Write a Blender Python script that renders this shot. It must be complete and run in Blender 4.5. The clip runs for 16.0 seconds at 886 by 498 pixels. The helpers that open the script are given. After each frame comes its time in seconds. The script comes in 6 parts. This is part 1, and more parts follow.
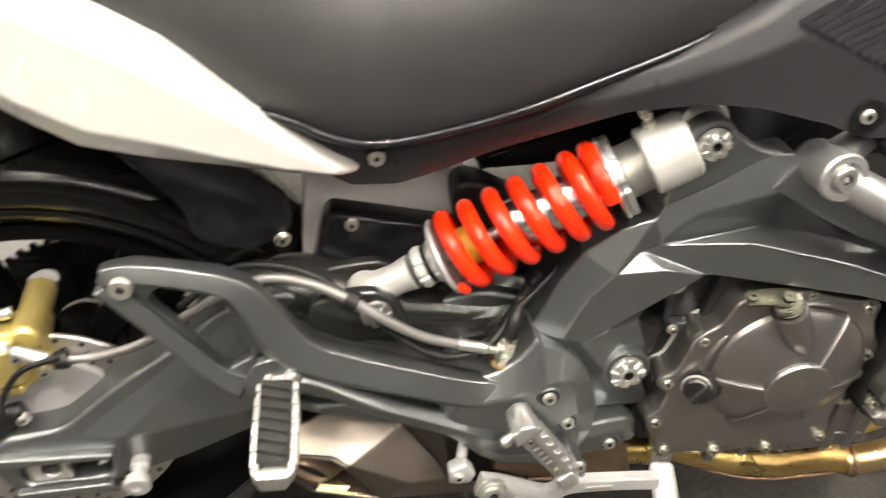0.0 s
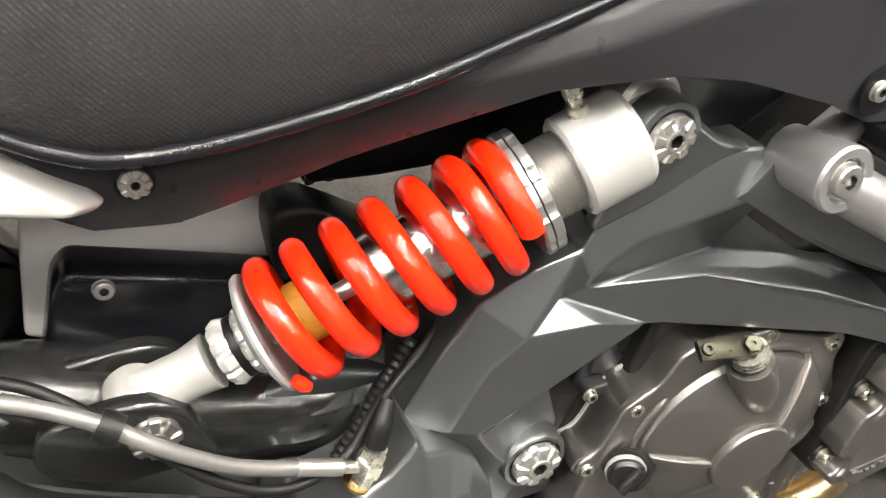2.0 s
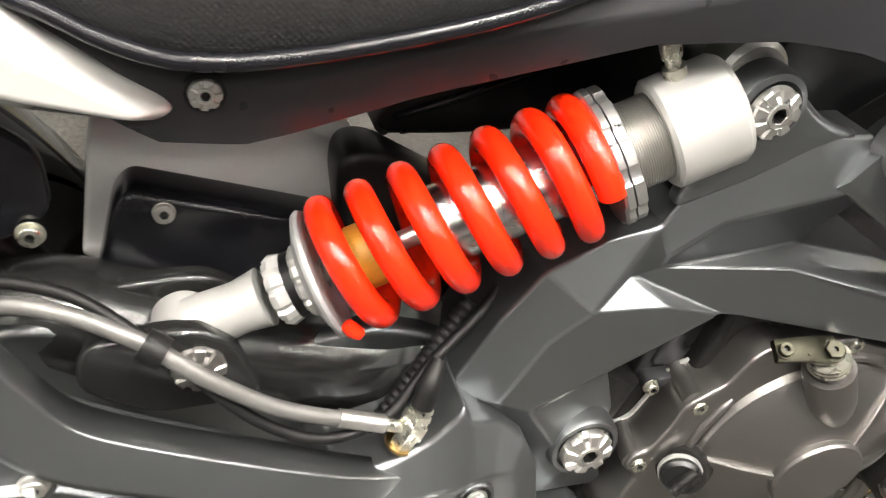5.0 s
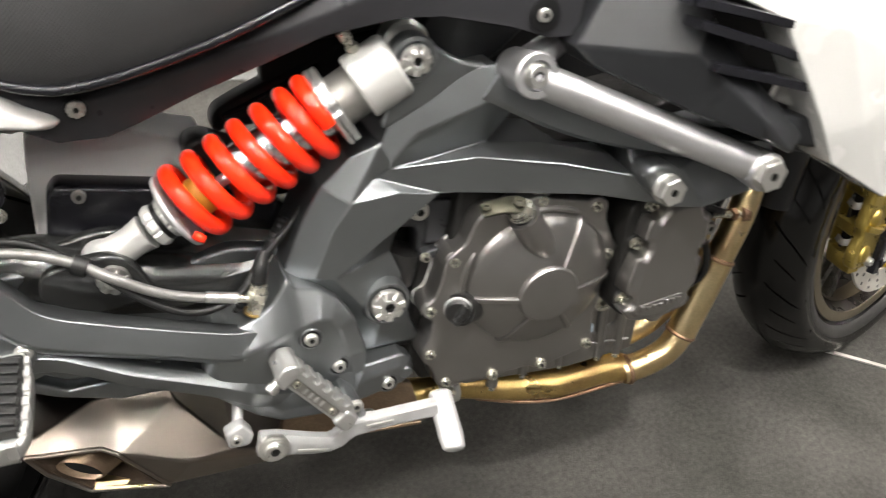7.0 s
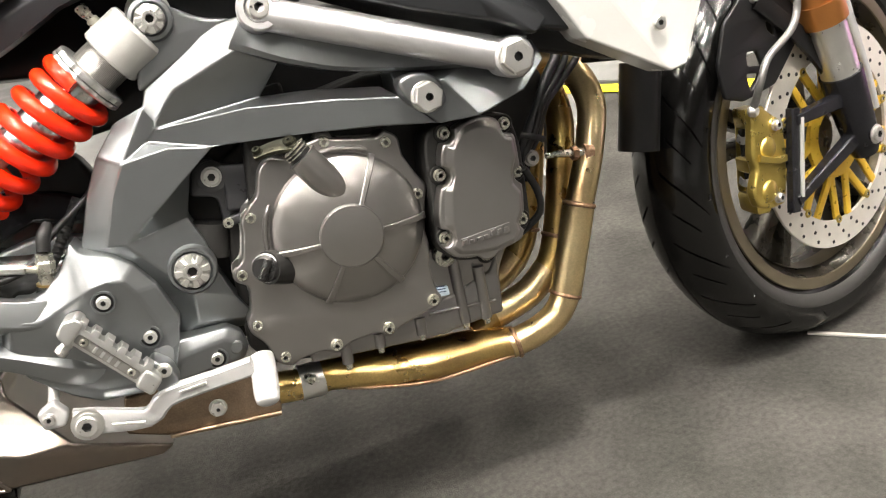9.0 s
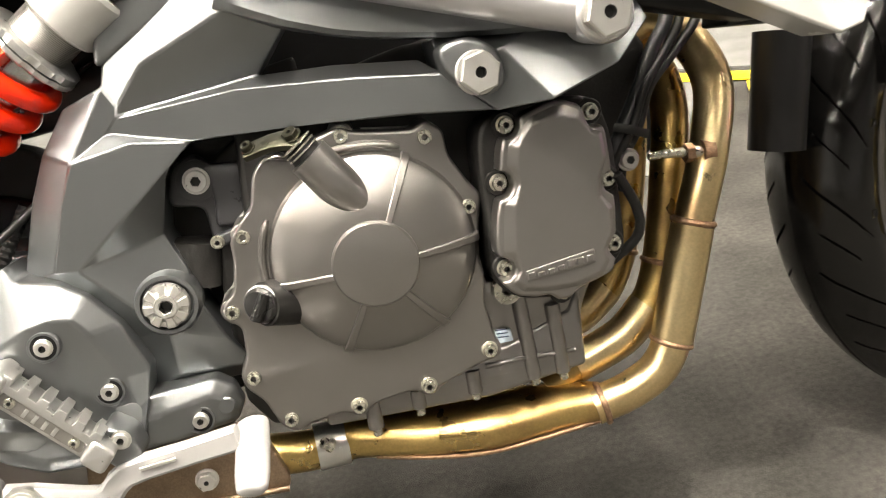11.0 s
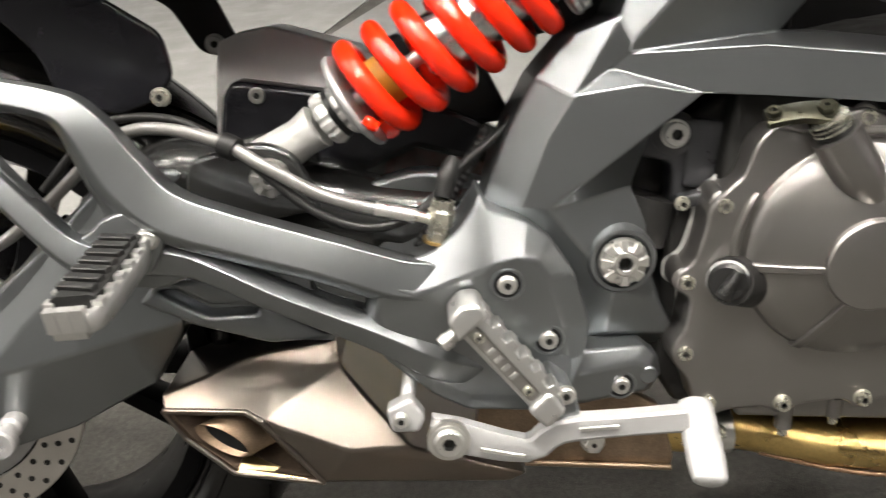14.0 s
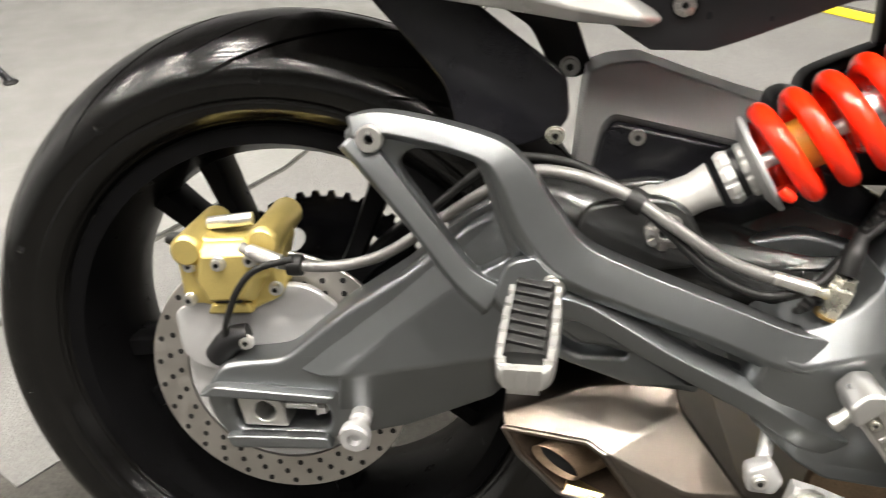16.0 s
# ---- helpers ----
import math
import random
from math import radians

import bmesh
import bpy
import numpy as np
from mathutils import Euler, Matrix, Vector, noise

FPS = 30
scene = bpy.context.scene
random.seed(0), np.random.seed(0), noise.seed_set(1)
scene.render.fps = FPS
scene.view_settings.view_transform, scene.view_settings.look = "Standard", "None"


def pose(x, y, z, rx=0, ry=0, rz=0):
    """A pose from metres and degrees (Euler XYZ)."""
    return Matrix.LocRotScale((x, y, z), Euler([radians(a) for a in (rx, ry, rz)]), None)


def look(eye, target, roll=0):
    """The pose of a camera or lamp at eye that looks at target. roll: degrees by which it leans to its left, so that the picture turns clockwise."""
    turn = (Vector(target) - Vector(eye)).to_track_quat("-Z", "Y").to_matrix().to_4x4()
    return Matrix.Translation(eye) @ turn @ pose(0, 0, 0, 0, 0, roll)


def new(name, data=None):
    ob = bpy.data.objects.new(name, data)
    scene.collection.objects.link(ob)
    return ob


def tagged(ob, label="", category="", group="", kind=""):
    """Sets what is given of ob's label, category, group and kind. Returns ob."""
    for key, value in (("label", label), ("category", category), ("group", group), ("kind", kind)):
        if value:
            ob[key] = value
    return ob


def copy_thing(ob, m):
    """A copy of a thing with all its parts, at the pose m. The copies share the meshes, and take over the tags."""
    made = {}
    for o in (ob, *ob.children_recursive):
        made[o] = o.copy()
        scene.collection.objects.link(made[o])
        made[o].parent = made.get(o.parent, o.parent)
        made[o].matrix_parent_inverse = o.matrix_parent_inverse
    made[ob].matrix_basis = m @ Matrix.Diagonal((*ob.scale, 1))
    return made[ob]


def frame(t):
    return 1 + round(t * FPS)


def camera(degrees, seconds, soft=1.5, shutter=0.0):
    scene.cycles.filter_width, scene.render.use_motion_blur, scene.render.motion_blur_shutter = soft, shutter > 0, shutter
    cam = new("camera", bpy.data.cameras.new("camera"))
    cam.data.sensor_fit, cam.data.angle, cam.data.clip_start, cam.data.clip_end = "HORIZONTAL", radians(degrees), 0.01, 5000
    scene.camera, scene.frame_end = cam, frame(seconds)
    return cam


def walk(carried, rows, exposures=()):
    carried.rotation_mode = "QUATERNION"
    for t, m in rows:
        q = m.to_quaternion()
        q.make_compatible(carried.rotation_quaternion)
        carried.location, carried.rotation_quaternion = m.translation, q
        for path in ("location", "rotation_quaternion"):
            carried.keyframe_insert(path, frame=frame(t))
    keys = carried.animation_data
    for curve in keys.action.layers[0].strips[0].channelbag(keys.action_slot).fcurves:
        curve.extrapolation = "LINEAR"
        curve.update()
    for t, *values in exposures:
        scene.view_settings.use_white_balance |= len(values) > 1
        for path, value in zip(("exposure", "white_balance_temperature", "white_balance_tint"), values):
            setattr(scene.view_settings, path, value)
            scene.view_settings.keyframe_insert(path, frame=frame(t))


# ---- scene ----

# The motorcycle leans on its side stand; all its parts and the camera's rows are given in its own upright frame.
LEAN = 11.0
STAND = pose(0, 0, 0.0025, -LEAN, 0, 0)
cam = camera(56.0, 16.0, soft=1.1, shutter=0.5)
PATH = [
    (0, (0.2739, -0.7628, 0.9544), (0.4257, 0.0609, 0.4081), 1.91),
    (0.5, (0.2750, -0.7019, 0.9416), (0.5560, 0.0957, 0.4078), 2.75),
    (1, (0.2778, -0.6290, 0.9167), (0.6318, 0.1378, 0.3812), 5.45),
    (1.5, (0.2820, -0.5591, 0.8747), (0.6726, 0.1878, 0.3366), 6.37),
    (2, (0.3052, -0.5096, 0.8374), (0.6933, 0.2396, 0.3005), 7.35),
    (2.5, (0.3328, -0.4728, 0.8011), (0.6991, 0.2854, 0.2617), 8.31),
    (3, (0.3509, -0.4579, 0.7858), (0.7200, 0.2889, 0.2327), 10.49),
    (3.5, (0.3527, -0.4533, 0.7867), (0.7097, 0.2940, 0.2262), 11.59),
    (4, (0.3474, -0.4514, 0.7891), (0.6883, 0.3037, 0.2291), 12.25),
    (4.2, (0.3424, -0.4533, 0.7860), (0.6790, 0.3067, 0.2300), 12.30),
    (6.3, (0.2645, -0.6838, 0.8730), (0.5758, 0.1003, 0.3360), 7.12),
    (6.5, (0.2708, -0.7188, 0.8810), (0.6100, 0.0564, 0.3481), 4.70),
    (7, (0.3554, -0.8492, 0.8736), (0.6859, -0.0474, 0.3757), -0.96),
    (7.5, (0.4581, -0.9885, 0.7980), (0.7420, -0.1208, 0.3900), -6.50),
    (8, (0.5297, -1.0736, 0.7066), (0.7938, -0.1608, 0.3952), -11.21),
    (8.2, (0.5499, -1.0906, 0.6669), (0.8174, -0.1692, 0.3849), -12.41),
    (10.3, (0.6934, -0.9270, 0.5536), (0.8455, 0.0336, 0.3211), -16.00),
    (10.5, (0.7004, -0.8980, 0.5521), (0.8414, 0.0640, 0.3180), -15.51),
    (11, (0.7117, -0.8321, 0.5405), (0.8287, 0.1345, 0.3125), -15.01),
    (11.5, (0.7155, -0.8005, 0.5343), (0.8199, 0.1666, 0.3023), -14.92),
    (12, (0.6993, -0.8015, 0.5314), (0.7899, 0.1627, 0.2821), -13.56),
    (12.5, (0.6563, -0.7881, 0.5465), (0.7062, 0.1747, 0.2810), -10.00),
    (13, (0.5744, -0.7641, 0.5612), (0.6092, 0.1985, 0.2925), -7.84),
    (13.5, (0.5184, -0.7496, 0.5779), (0.5260, 0.2107, 0.2990), -6.81),
    (14, (0.4400, -0.7460, 0.6035), (0.4438, 0.2099, 0.3098), -5.62),
    (14.5, (0.3984, -0.7388, 0.6248), (0.3903, 0.2158, 0.3268), -4.52),
    (15, (0.3691, -0.7384, 0.6424), (0.3527, 0.2133, 0.3360), -3.42),
    (15.5, (0.3020, -0.7356, 0.6687), (0.2198, 0.2044, 0.3378), -2.00),
    (16, (0.2442, -0.7394, 0.6950), (0.1166, 0.1859, 0.3379), -1.50),
]
walk(cam, [(t, STAND @ look(eye, target, roll)) for t, eye, target, roll in PATH],
     [(0, 0.02, 6850, 10), (0.5, 0.03, 6050, 10), (1.2, 0.17, 6350, 10), (2.0, 0.22, 6500, 10), (4.2, 0.19, 6550, 10), (6.5, 0.0, 6300, 10), (8.0, 0.2, 6400, 10), (10.5, 0.83, 6850, 10), (11.5, 0.58, 7100, 10), (12.5, 0.58, 7450, 10), (13.0, 0.54, 7350, 10), (13.6, 0.29, 6600, 10), (14.5, 0.13, 6450, 10), (16, 0.15, 6500, 10)])

# ---- world and lamps ----
world = bpy.data.worlds.new("hall")
scene.world = world
world.use_nodes = True
world.node_tree.nodes["Background"].inputs[0].default_value = (0.9, 0.93, 1.0, 1)
world.node_tree.nodes["Background"].inputs[1].default_value = 0.02
LAMP_POWER, KEY_POWER = 215.0, 2000.0


# ---- materials ----
def material(name, colour, rough=0.5, metal=0.0, spread=0.12, size=30.0, grain=900.0, bump=0.0, bump_size=400.0,
             coat=0.0, rough_spread=0.12, second=None, second_size=6.0, second_amount=0.0, bump_stretch=None, aniso=0.0, specular=0.5):
    """A surface with variation at two scales, fine relief and an optional second colour in cloudy patches."""
    m = bpy.data.materials.new(name)
    m.use_nodes = True
    n, link = m.node_tree.nodes, m.node_tree.links
    b = n["Principled BSDF"]
    b.inputs["Metallic"].default_value = metal
    b.inputs["Coat Weight"].default_value = coat
    b.inputs["Coat Roughness"].default_value = 0.05
    b.inputs["Specular IOR Level"].default_value = specular
    b.inputs["Anisotropic"].default_value = aniso
    where = n.new("ShaderNodeTexCoord")

    def cloud(scale, detail=4.0, stretch=None):
        t = n.new("ShaderNodeTexNoise")
        t.inputs["Scale"].default_value, t.inputs["Detail"].default_value = scale, detail
        if stretch:
            mp = n.new("ShaderNodeMapping")
            mp.inputs["Scale"].default_value = stretch
            link.new(where.outputs["Object"], mp.inputs["Vector"])
            link.new(mp.outputs[0], t.inputs["Vector"])
        else:
            link.new(where.outputs["Object"], t.inputs["Vector"])
        return t.outputs["Fac"]

    def ranged(fac, low, high):
        r = n.new("ShaderNodeMapRange")
        r.inputs["From Min"].default_value, r.inputs["From Max"].default_value = 0.3, 0.7
        r.inputs["To Min"].default_value, r.inputs["To Max"].default_value = low, high
        link.new(fac, r.inputs["Value"])
        return r.outputs[0]

    def times(a, colour_socket_or_value):
        mx = n.new("ShaderNodeMix")
        mx.data_type, mx.blend_type = "RGBA", "MULTIPLY"
        mx.inputs["Factor"].default_value = 1.0
        link.new(a, mx.inputs[7])
        if isinstance(colour_socket_or_value, tuple):
            mx.inputs[6].default_value = (*colour_socket_or_value, 1)
        else:
            link.new(colour_socket_or_value, mx.inputs[6])
        return mx.outputs[2]

    base = colour
    if second:
        mx = n.new("ShaderNodeMix")
        mx.data_type = "RGBA"
        mx.inputs[6].default_value, mx.inputs[7].default_value = (*colour, 1), (*second, 1)
        link.new(ranged(cloud(second_size, 5.0), 0.0, second_amount), mx.inputs["Factor"])
        base = mx.outputs[2]
    col = times(ranged(cloud(size, 5.0), 1 - spread, 1 + spread), base)
    col = times(ranged(cloud(grain, 2.0), 1 - spread * 0.6, 1 + spread * 0.6), col)
    link.new(col, b.inputs["Base Color"])
    link.new(ranged(cloud(size * 2.3, 5.0), max(0.02, rough - rough_spread), min(1, rough + rough_spread)), b.inputs["Roughness"])
    if bump:
        bp = n.new("ShaderNodeBump")
        bp.inputs["Strength"].default_value, bp.inputs["Distance"].default_value = 1.0, bump
        link.new(cloud(bump_size, 3.0, bump_stretch), bp.inputs["Height"])
        link.new(bp.outputs[0], b.inputs["Normal"])
    return m


CAST = material("grey frame paint", (0.203, 0.213, 0.220), 0.33, 0.90, 0.04, 9, 1800, 0.000008, 1600, rough_spread=0.02)
# Darker copy of the frame paint for the swingarm's tube, ledge and lugs.
CAST_SWING = material("darker grey swingarm casting", (0.075, 0.076, 0.075), 0.24, 0.8, 0.04, 9, 1800, 0.000008, 1600, rough_spread=0.03)
ENGINE = material("brown grey engine paint", (0.263, 0.252, 0.244), 0.31, 0.92, 0.04, 14, 1800, 0.000008, 1600, rough_spread=0.02)
LEVER = material("olive steel lever", (0.035, 0.034, 0.024), 0.36, 0.9, 0.1, 40, 900)
# Far brace colour is lightened to stand in for light reflected off the floor.
FAR = material("grey brace lightened as floor bounce", (0.66, 0.65, 0.65), 0.36, 0.0, 0.05, 9, 1800, 0.00003, 1600, rough_spread=0.03)
MOUNT = material("dark grey mount casting", (0.055, 0.056, 0.060), 0.38, 0.6, 0.1, 20, 1200, 0.0001, 900)
# Darker tone that paints shade into the bolt sockets.
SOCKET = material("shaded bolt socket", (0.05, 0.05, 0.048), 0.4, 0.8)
# Darkened so that gaps and pockets behind the covers carry shade in their colour.
ENGINE_DARK = material("dark casting and gap shade", (0.014, 0.0135, 0.013), 0.48, 0.3, 0.15, 20, 1200, 0.0002, 500)
SILVER = material("satin silver", (0.48, 0.48, 0.465), 0.36, 0.4, 0.03, 25, 1500, 0.00003, 2200, rough_spread=0.02)
SILVER_PAINT = material("silver tube paint", (0.50, 0.50, 0.51), 0.36, 0.85, 0.03, 20, 1500, coat=0.1, rough_spread=0.02)
CHROME = material("bright zinc steel", (0.62, 0.615, 0.59), 0.30, 0.9, 0.04, 60, 2000, rough_spread=0.03)
ZINC = material("olive zinc steel", (0.54, 0.53, 0.46), 0.30, 0.9, 0.15, 80, 2000, rough_spread=0.1)
POLISHED = material("polished shock body", (0.66, 0.65, 0.63), 0.25, 1.0, 0.05, 30, 2000, 0.00002, 300, bump_stretch=(1, 14, 14), rough_spread=0.05)
PEG = material("cast bright aluminium", (0.60, 0.60, 0.59), 0.30, 0.9, 0.04, 60, 1500, rough_spread=0.03)
CHAIN = material("oiled chain steel", (0.09, 0.08, 0.07), 0.35, 0.8, 0.1, 60, 1500)
THREAD = material("dull threaded alloy", (0.36, 0.35, 0.33), 0.36, 0.9, 0.04, 60, 1500, rough_spread=0.03)
PEDAL = material("bead blasted silver", (0.40, 0.40, 0.40), 0.42, 0.45, 0.04, 40, 2000, 0.0001, 1500)
RED = material("gloss red spring enamel", (0.80, 0.022, 0.003), 0.40, 0.0, 0.05, 40, 800, 0.00003, 260, coat=1.0, rough_spread=0.05, specular=0.05)
YELLOW_BUMP = material("amber bump rubber", (0.62, 0.33, 0.03), 0.45, 0.0, 0.08, 50, 800)
GOLD = material("gold anodised caliper", (0.50, 0.38, 0.10), 0.30, 0.9, 0.06, 40, 900, 0.00006, 1500, rough_spread=0.04)
GOLD_PALE = material("pale gold rear caliper", (0.60, 0.48, 0.17), 0.34, 0.75, 0.06, 40, 900, 0.00004, 1500, rough_spread=0.04)
EXHAUST = material("heat tinted exhaust steel", (0.64, 0.47, 0.18), 0.34, 1.0, 0.14, 18, 400, rough_spread=0.1,
                   second=(0.30, 0.18, 0.08), second_size=11.0, second_amount=0.9)
EXHAUST_PALE = material("straw tinted exhaust steel", (0.76, 0.62, 0.36), 0.32, 1.0, 0.12, 18, 400, rough_spread=0.05,
                        second=(0.40, 0.25, 0.09), second_size=13.0, second_amount=0.55)
WELD = material("brown weld bead", (0.30, 0.19, 0.12), 0.45, 0.9, 0.3, 200, 900, 0.0006, 400)
MUFFLER = material("brushed silencer steel", (0.17, 0.163, 0.150), 0.30, 1.0, 0.05, 14, 900, 0.00004, 300, bump_stretch=(1, 6, 22), rough_spread=0.015,
                   second=(0.25, 0.195, 0.155), second_size=9.0, second_amount=0.8)
END_BROWN = material("dark brown silencer end", (0.085, 0.062, 0.045), 0.45, 0.8, 0.25, 40, 700)
STEEL_BROWN = material("browned steel bracket", (0.24, 0.175, 0.12), 0.4, 0.9, 0.25, 30, 700)
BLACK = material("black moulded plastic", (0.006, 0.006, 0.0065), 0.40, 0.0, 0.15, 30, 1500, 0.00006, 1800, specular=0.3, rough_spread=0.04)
BLACK_GLOSS = material("semi gloss black plastic", (0.008, 0.008, 0.010), 0.24, 0.0, 0.15, 20, 1500, rough_spread=0.04, specular=0.35)
GREY_PLASTIC = material("charcoal side cover plastic", (0.027, 0.027, 0.030), 0.30, 0.0, 0.08, 20, 1600, 0.00005, 2200, rough_spread=0.03, specular=0.28)
PANEL = material("dark grey satin panel", (0.018, 0.019, 0.021), 0.34, 0.1, 0.08, 20, 1600, 0.00003, 2200, rough_spread=0.03, specular=0.35)
RUBBER = material("matt rubber", (0.006, 0.006, 0.006), 0.5, 0.0, 0.2, 40, 900, 0.0001, 900, specular=0.3, rough_spread=0.04)
TYRE = material("tyre rubber", (0.0030, 0.0029, 0.0028), 0.17, 0.0, 0.2, 16, 700, 0.00003, 1500, rough_spread=0.05, specular=0.40)
RIM = material("black wheel paint", (0.0035, 0.0035, 0.0038), 0.30, 0.0, 0.1, 20, 900, rough_spread=0.03, specular=0.04)
# Tyre rubber made paler to paint in reflected light on the front sidewall.
SIDEWALL = material("tyre sidewall lightened as sheen", (0.026, 0.025, 0.024), 0.5, 0.0, 0.06, 30, 900, specular=0.4, rough_spread=0.03)
# Bronze of the rim, paled to paint its ring reflections.
RIM_LIP = material("bronze rim edge paled as reflections", (0.20, 0.17, 0.12), 0.36, 0.8, 0.05, 30, 900, rough_spread=0.03)
CARRIER = material("yellow gold disc carrier", (0.72, 0.46, 0.05), 0.35, 0.5, 0.05, 40, 900)
RIM_GREY = material("grey wheel paint", (0.045, 0.040, 0.032), 0.28, 0.6, 0.1, 20, 900, rough_spread=0.03)
DISC_PALE = material("pale ground disc steel", (0.74, 0.71, 0.65), 0.5, 0.75, 0.07, 30, 1500, 0.00006, 500)
DISC = material("ground disc steel", (0.58, 0.56, 0.53), 0.40, 1.0, 0.07, 30, 1500, 0.00006, 500)
WHITE = material("white gloss paint", (0.48, 0.48, 0.466), 0.25, 0.0, 0.03, 10, 1500, coat=0.5, rough_spread=0.04)
FORK = material("copper anodised fork", (0.47, 0.20, 0.06), 0.30, 0.85, 0.04, 20, 1200, rough_spread=0.03)
BRAID = material("braided hose cover", (0.16, 0.157, 0.152), 0.34, 0.4, 0.06, 200, 1800, 0.00012, 2200, rough_spread=0.03)
CAP_BLACK = material("black cap plastic", (0.01, 0.01, 0.01), 0.3, 0.0, 0.1)
LABEL = material("pale blue paper label", (0.55, 0.65, 0.75), 0.5)
INK = material("dark ink", (0.03, 0.05, 0.12), 0.6)
CARPET = material("dark grey hall carpet", (0.034, 0.033, 0.030), 0.95, 0.0, 0.22, 120.0, 420, 0.0016, 700, second=(0.066, 0.063, 0.058), second_size=7.0, second_amount=1.0, specular=0.1)
CARPET_LIGHT = material("grey hall carpet", (0.115, 0.114, 0.111), 0.95, 0.0, 0.14, 3.0, 160, 0.003, 260)
PALE_FLOOR = material("pale floor sheet", (0.155, 0.154, 0.149), 0.55, 0.0, 0.07, 4.0, 120, 0.001, 200)
TAPE = material("yellow floor tape", (0.75, 0.60, 0.02), 0.5, 0.0, 0.06)
SEAM = material("pale seam tape", (0.34, 0.33, 0.30), 0.6, 0.0, 0.1)
WALL = material("white hall wall", (0.60, 0.61, 0.62), 0.7, 0.0, 0.03, 2)
PURPLE = material("purple booth panel", (0.42, 0.16, 0.42), 0.5, 0.0, 0.04, 2)
CEIL = material("grey hall ceiling", (0.10, 0.10, 0.10), 0.8, 0.0, 0.05, 2)

# Seat cover: a fine diagonal weave pressed into the vinyl.
SEAT = material("black woven seat vinyl", (0.033, 0.033, 0.034), 0.42, 0.0, 0.12, 12, 900)
n, link = SEAT.node_tree.nodes, SEAT.node_tree.links
where = n.new("ShaderNodeTexCoord")
turn = n.new("ShaderNodeMapping")
turn.inputs["Rotation"].default_value = (0, radians(45), 0)
turn.inputs["Scale"].default_value = (430, 1, 430)
link.new(where.outputs["Object"], turn.inputs["Vector"])
soften = n.new("ShaderNodeTexVoronoi")
soften.inputs["Scale"].default_value = 1.0
soften.inputs["Randomness"].default_value = 0.0
flat = n.new("ShaderNodeVectorMath")
flat.operation = "MULTIPLY"
flat.inputs[1].default_value = (1, 0, 1)
link.new(turn.outputs[0], flat.inputs[0])
link.new(flat.outputs[0], soften.inputs["Vector"])
bp = n.new("ShaderNodeBump")
bp.inputs["Strength"].default_value, bp.inputs["Distance"].default_value = 1.0, 0.0004
link.new(soften.outputs["Distance"], bp.inputs["Height"])
link.new(bp.outputs[0], n["Principled BSDF"].inputs["Normal"])


def emitter(name, colour, power):
    m = bpy.data.materials.new(name)
    m.use_nodes = True
    nodes = m.node_tree.nodes
    nodes.clear()
    e, o = nodes.new("ShaderNodeEmission"), nodes.new("ShaderNodeOutputMaterial")
    e.inputs[0].default_value, e.inputs[1].default_value = (*colour, 1), power
    m.node_tree.links.new(e.outputs[0], o.inputs[0])
    return m


# ---- shape helpers ----
FLAT = []


def finish(name, me, mat, parent=None, label="", angle=32):
    me.materials.clear()
    me.materials.append(mat)
    me.polygons.foreach_set("use_smooth", [True] * len(me.polygons))
    me.set_sharp_from_angle(angle=radians(angle))
    ob = new(name, me)
    ob.parent = parent
    if label:
        tagged(ob, label)
    return ob


def part(name, bm, mat, parent=None, label="", angle=32):
    bmesh.ops.recalc_face_normals(bm, faces=bm.faces)
    me = bpy.data.meshes.new(name)
    even = any(bm is q for q in FLAT)
    bm.to_mesh(me)
    bm.free()
    ob = finish(name, me, mat, parent, label, 180 if even else angle)
    if even:
        # Corner normals follow the larger faces, so that bevels read as soft worn edges between flat faces.
        total = [Vector((0, 0, 0)) for _ in me.vertices]
        for p in me.polygons:
            for i in p.vertices:
                total[i] += p.normal * p.area
        me.normals_split_custom_set_from_vertices([v.normalized() for v in total])
    return ob


def smooth_line(points, steps=6, closed=False):
    """Catmull-Rom through the points."""
    p = [Vector(q) for q in points]
    k = len(p)
    out = []
    for i in range(k if closed else k - 1):
        a, b, c, d = (p[(i + j) % k] if closed else p[min(max(i + j, 0), k - 1)] for j in (-1, 0, 1, 2))
        for s in range(steps):
            t = s / steps
            out.append(0.5 * ((2 * b) + (c - a) * t + (2 * a - 5 * b + 4 * c - d) * t * t + (3 * b - a - 3 * c + d) * t ** 3))
    if not closed:
        out.append(p[-1].copy())
    return out


def rounded(points, r, n=4):
    """A closed outline with its corners rounded."""
    p = [Vector(q) for q in points]
    out = []
    for i, b in enumerate(p):
        a, c = p[i - 1], p[(i + 1) % len(p)]
        u, v = a - b, c - b
        d = min(r, 0.45 * u.length, 0.45 * v.length)
        s, e = b + u.normalized() * d, b + v.normalized() * d
        for j in range(n + 1):
            t = j / n
            out.append(s * (1 - t) ** 2 + b * 2 * t * (1 - t) + e * t * t)
    return out


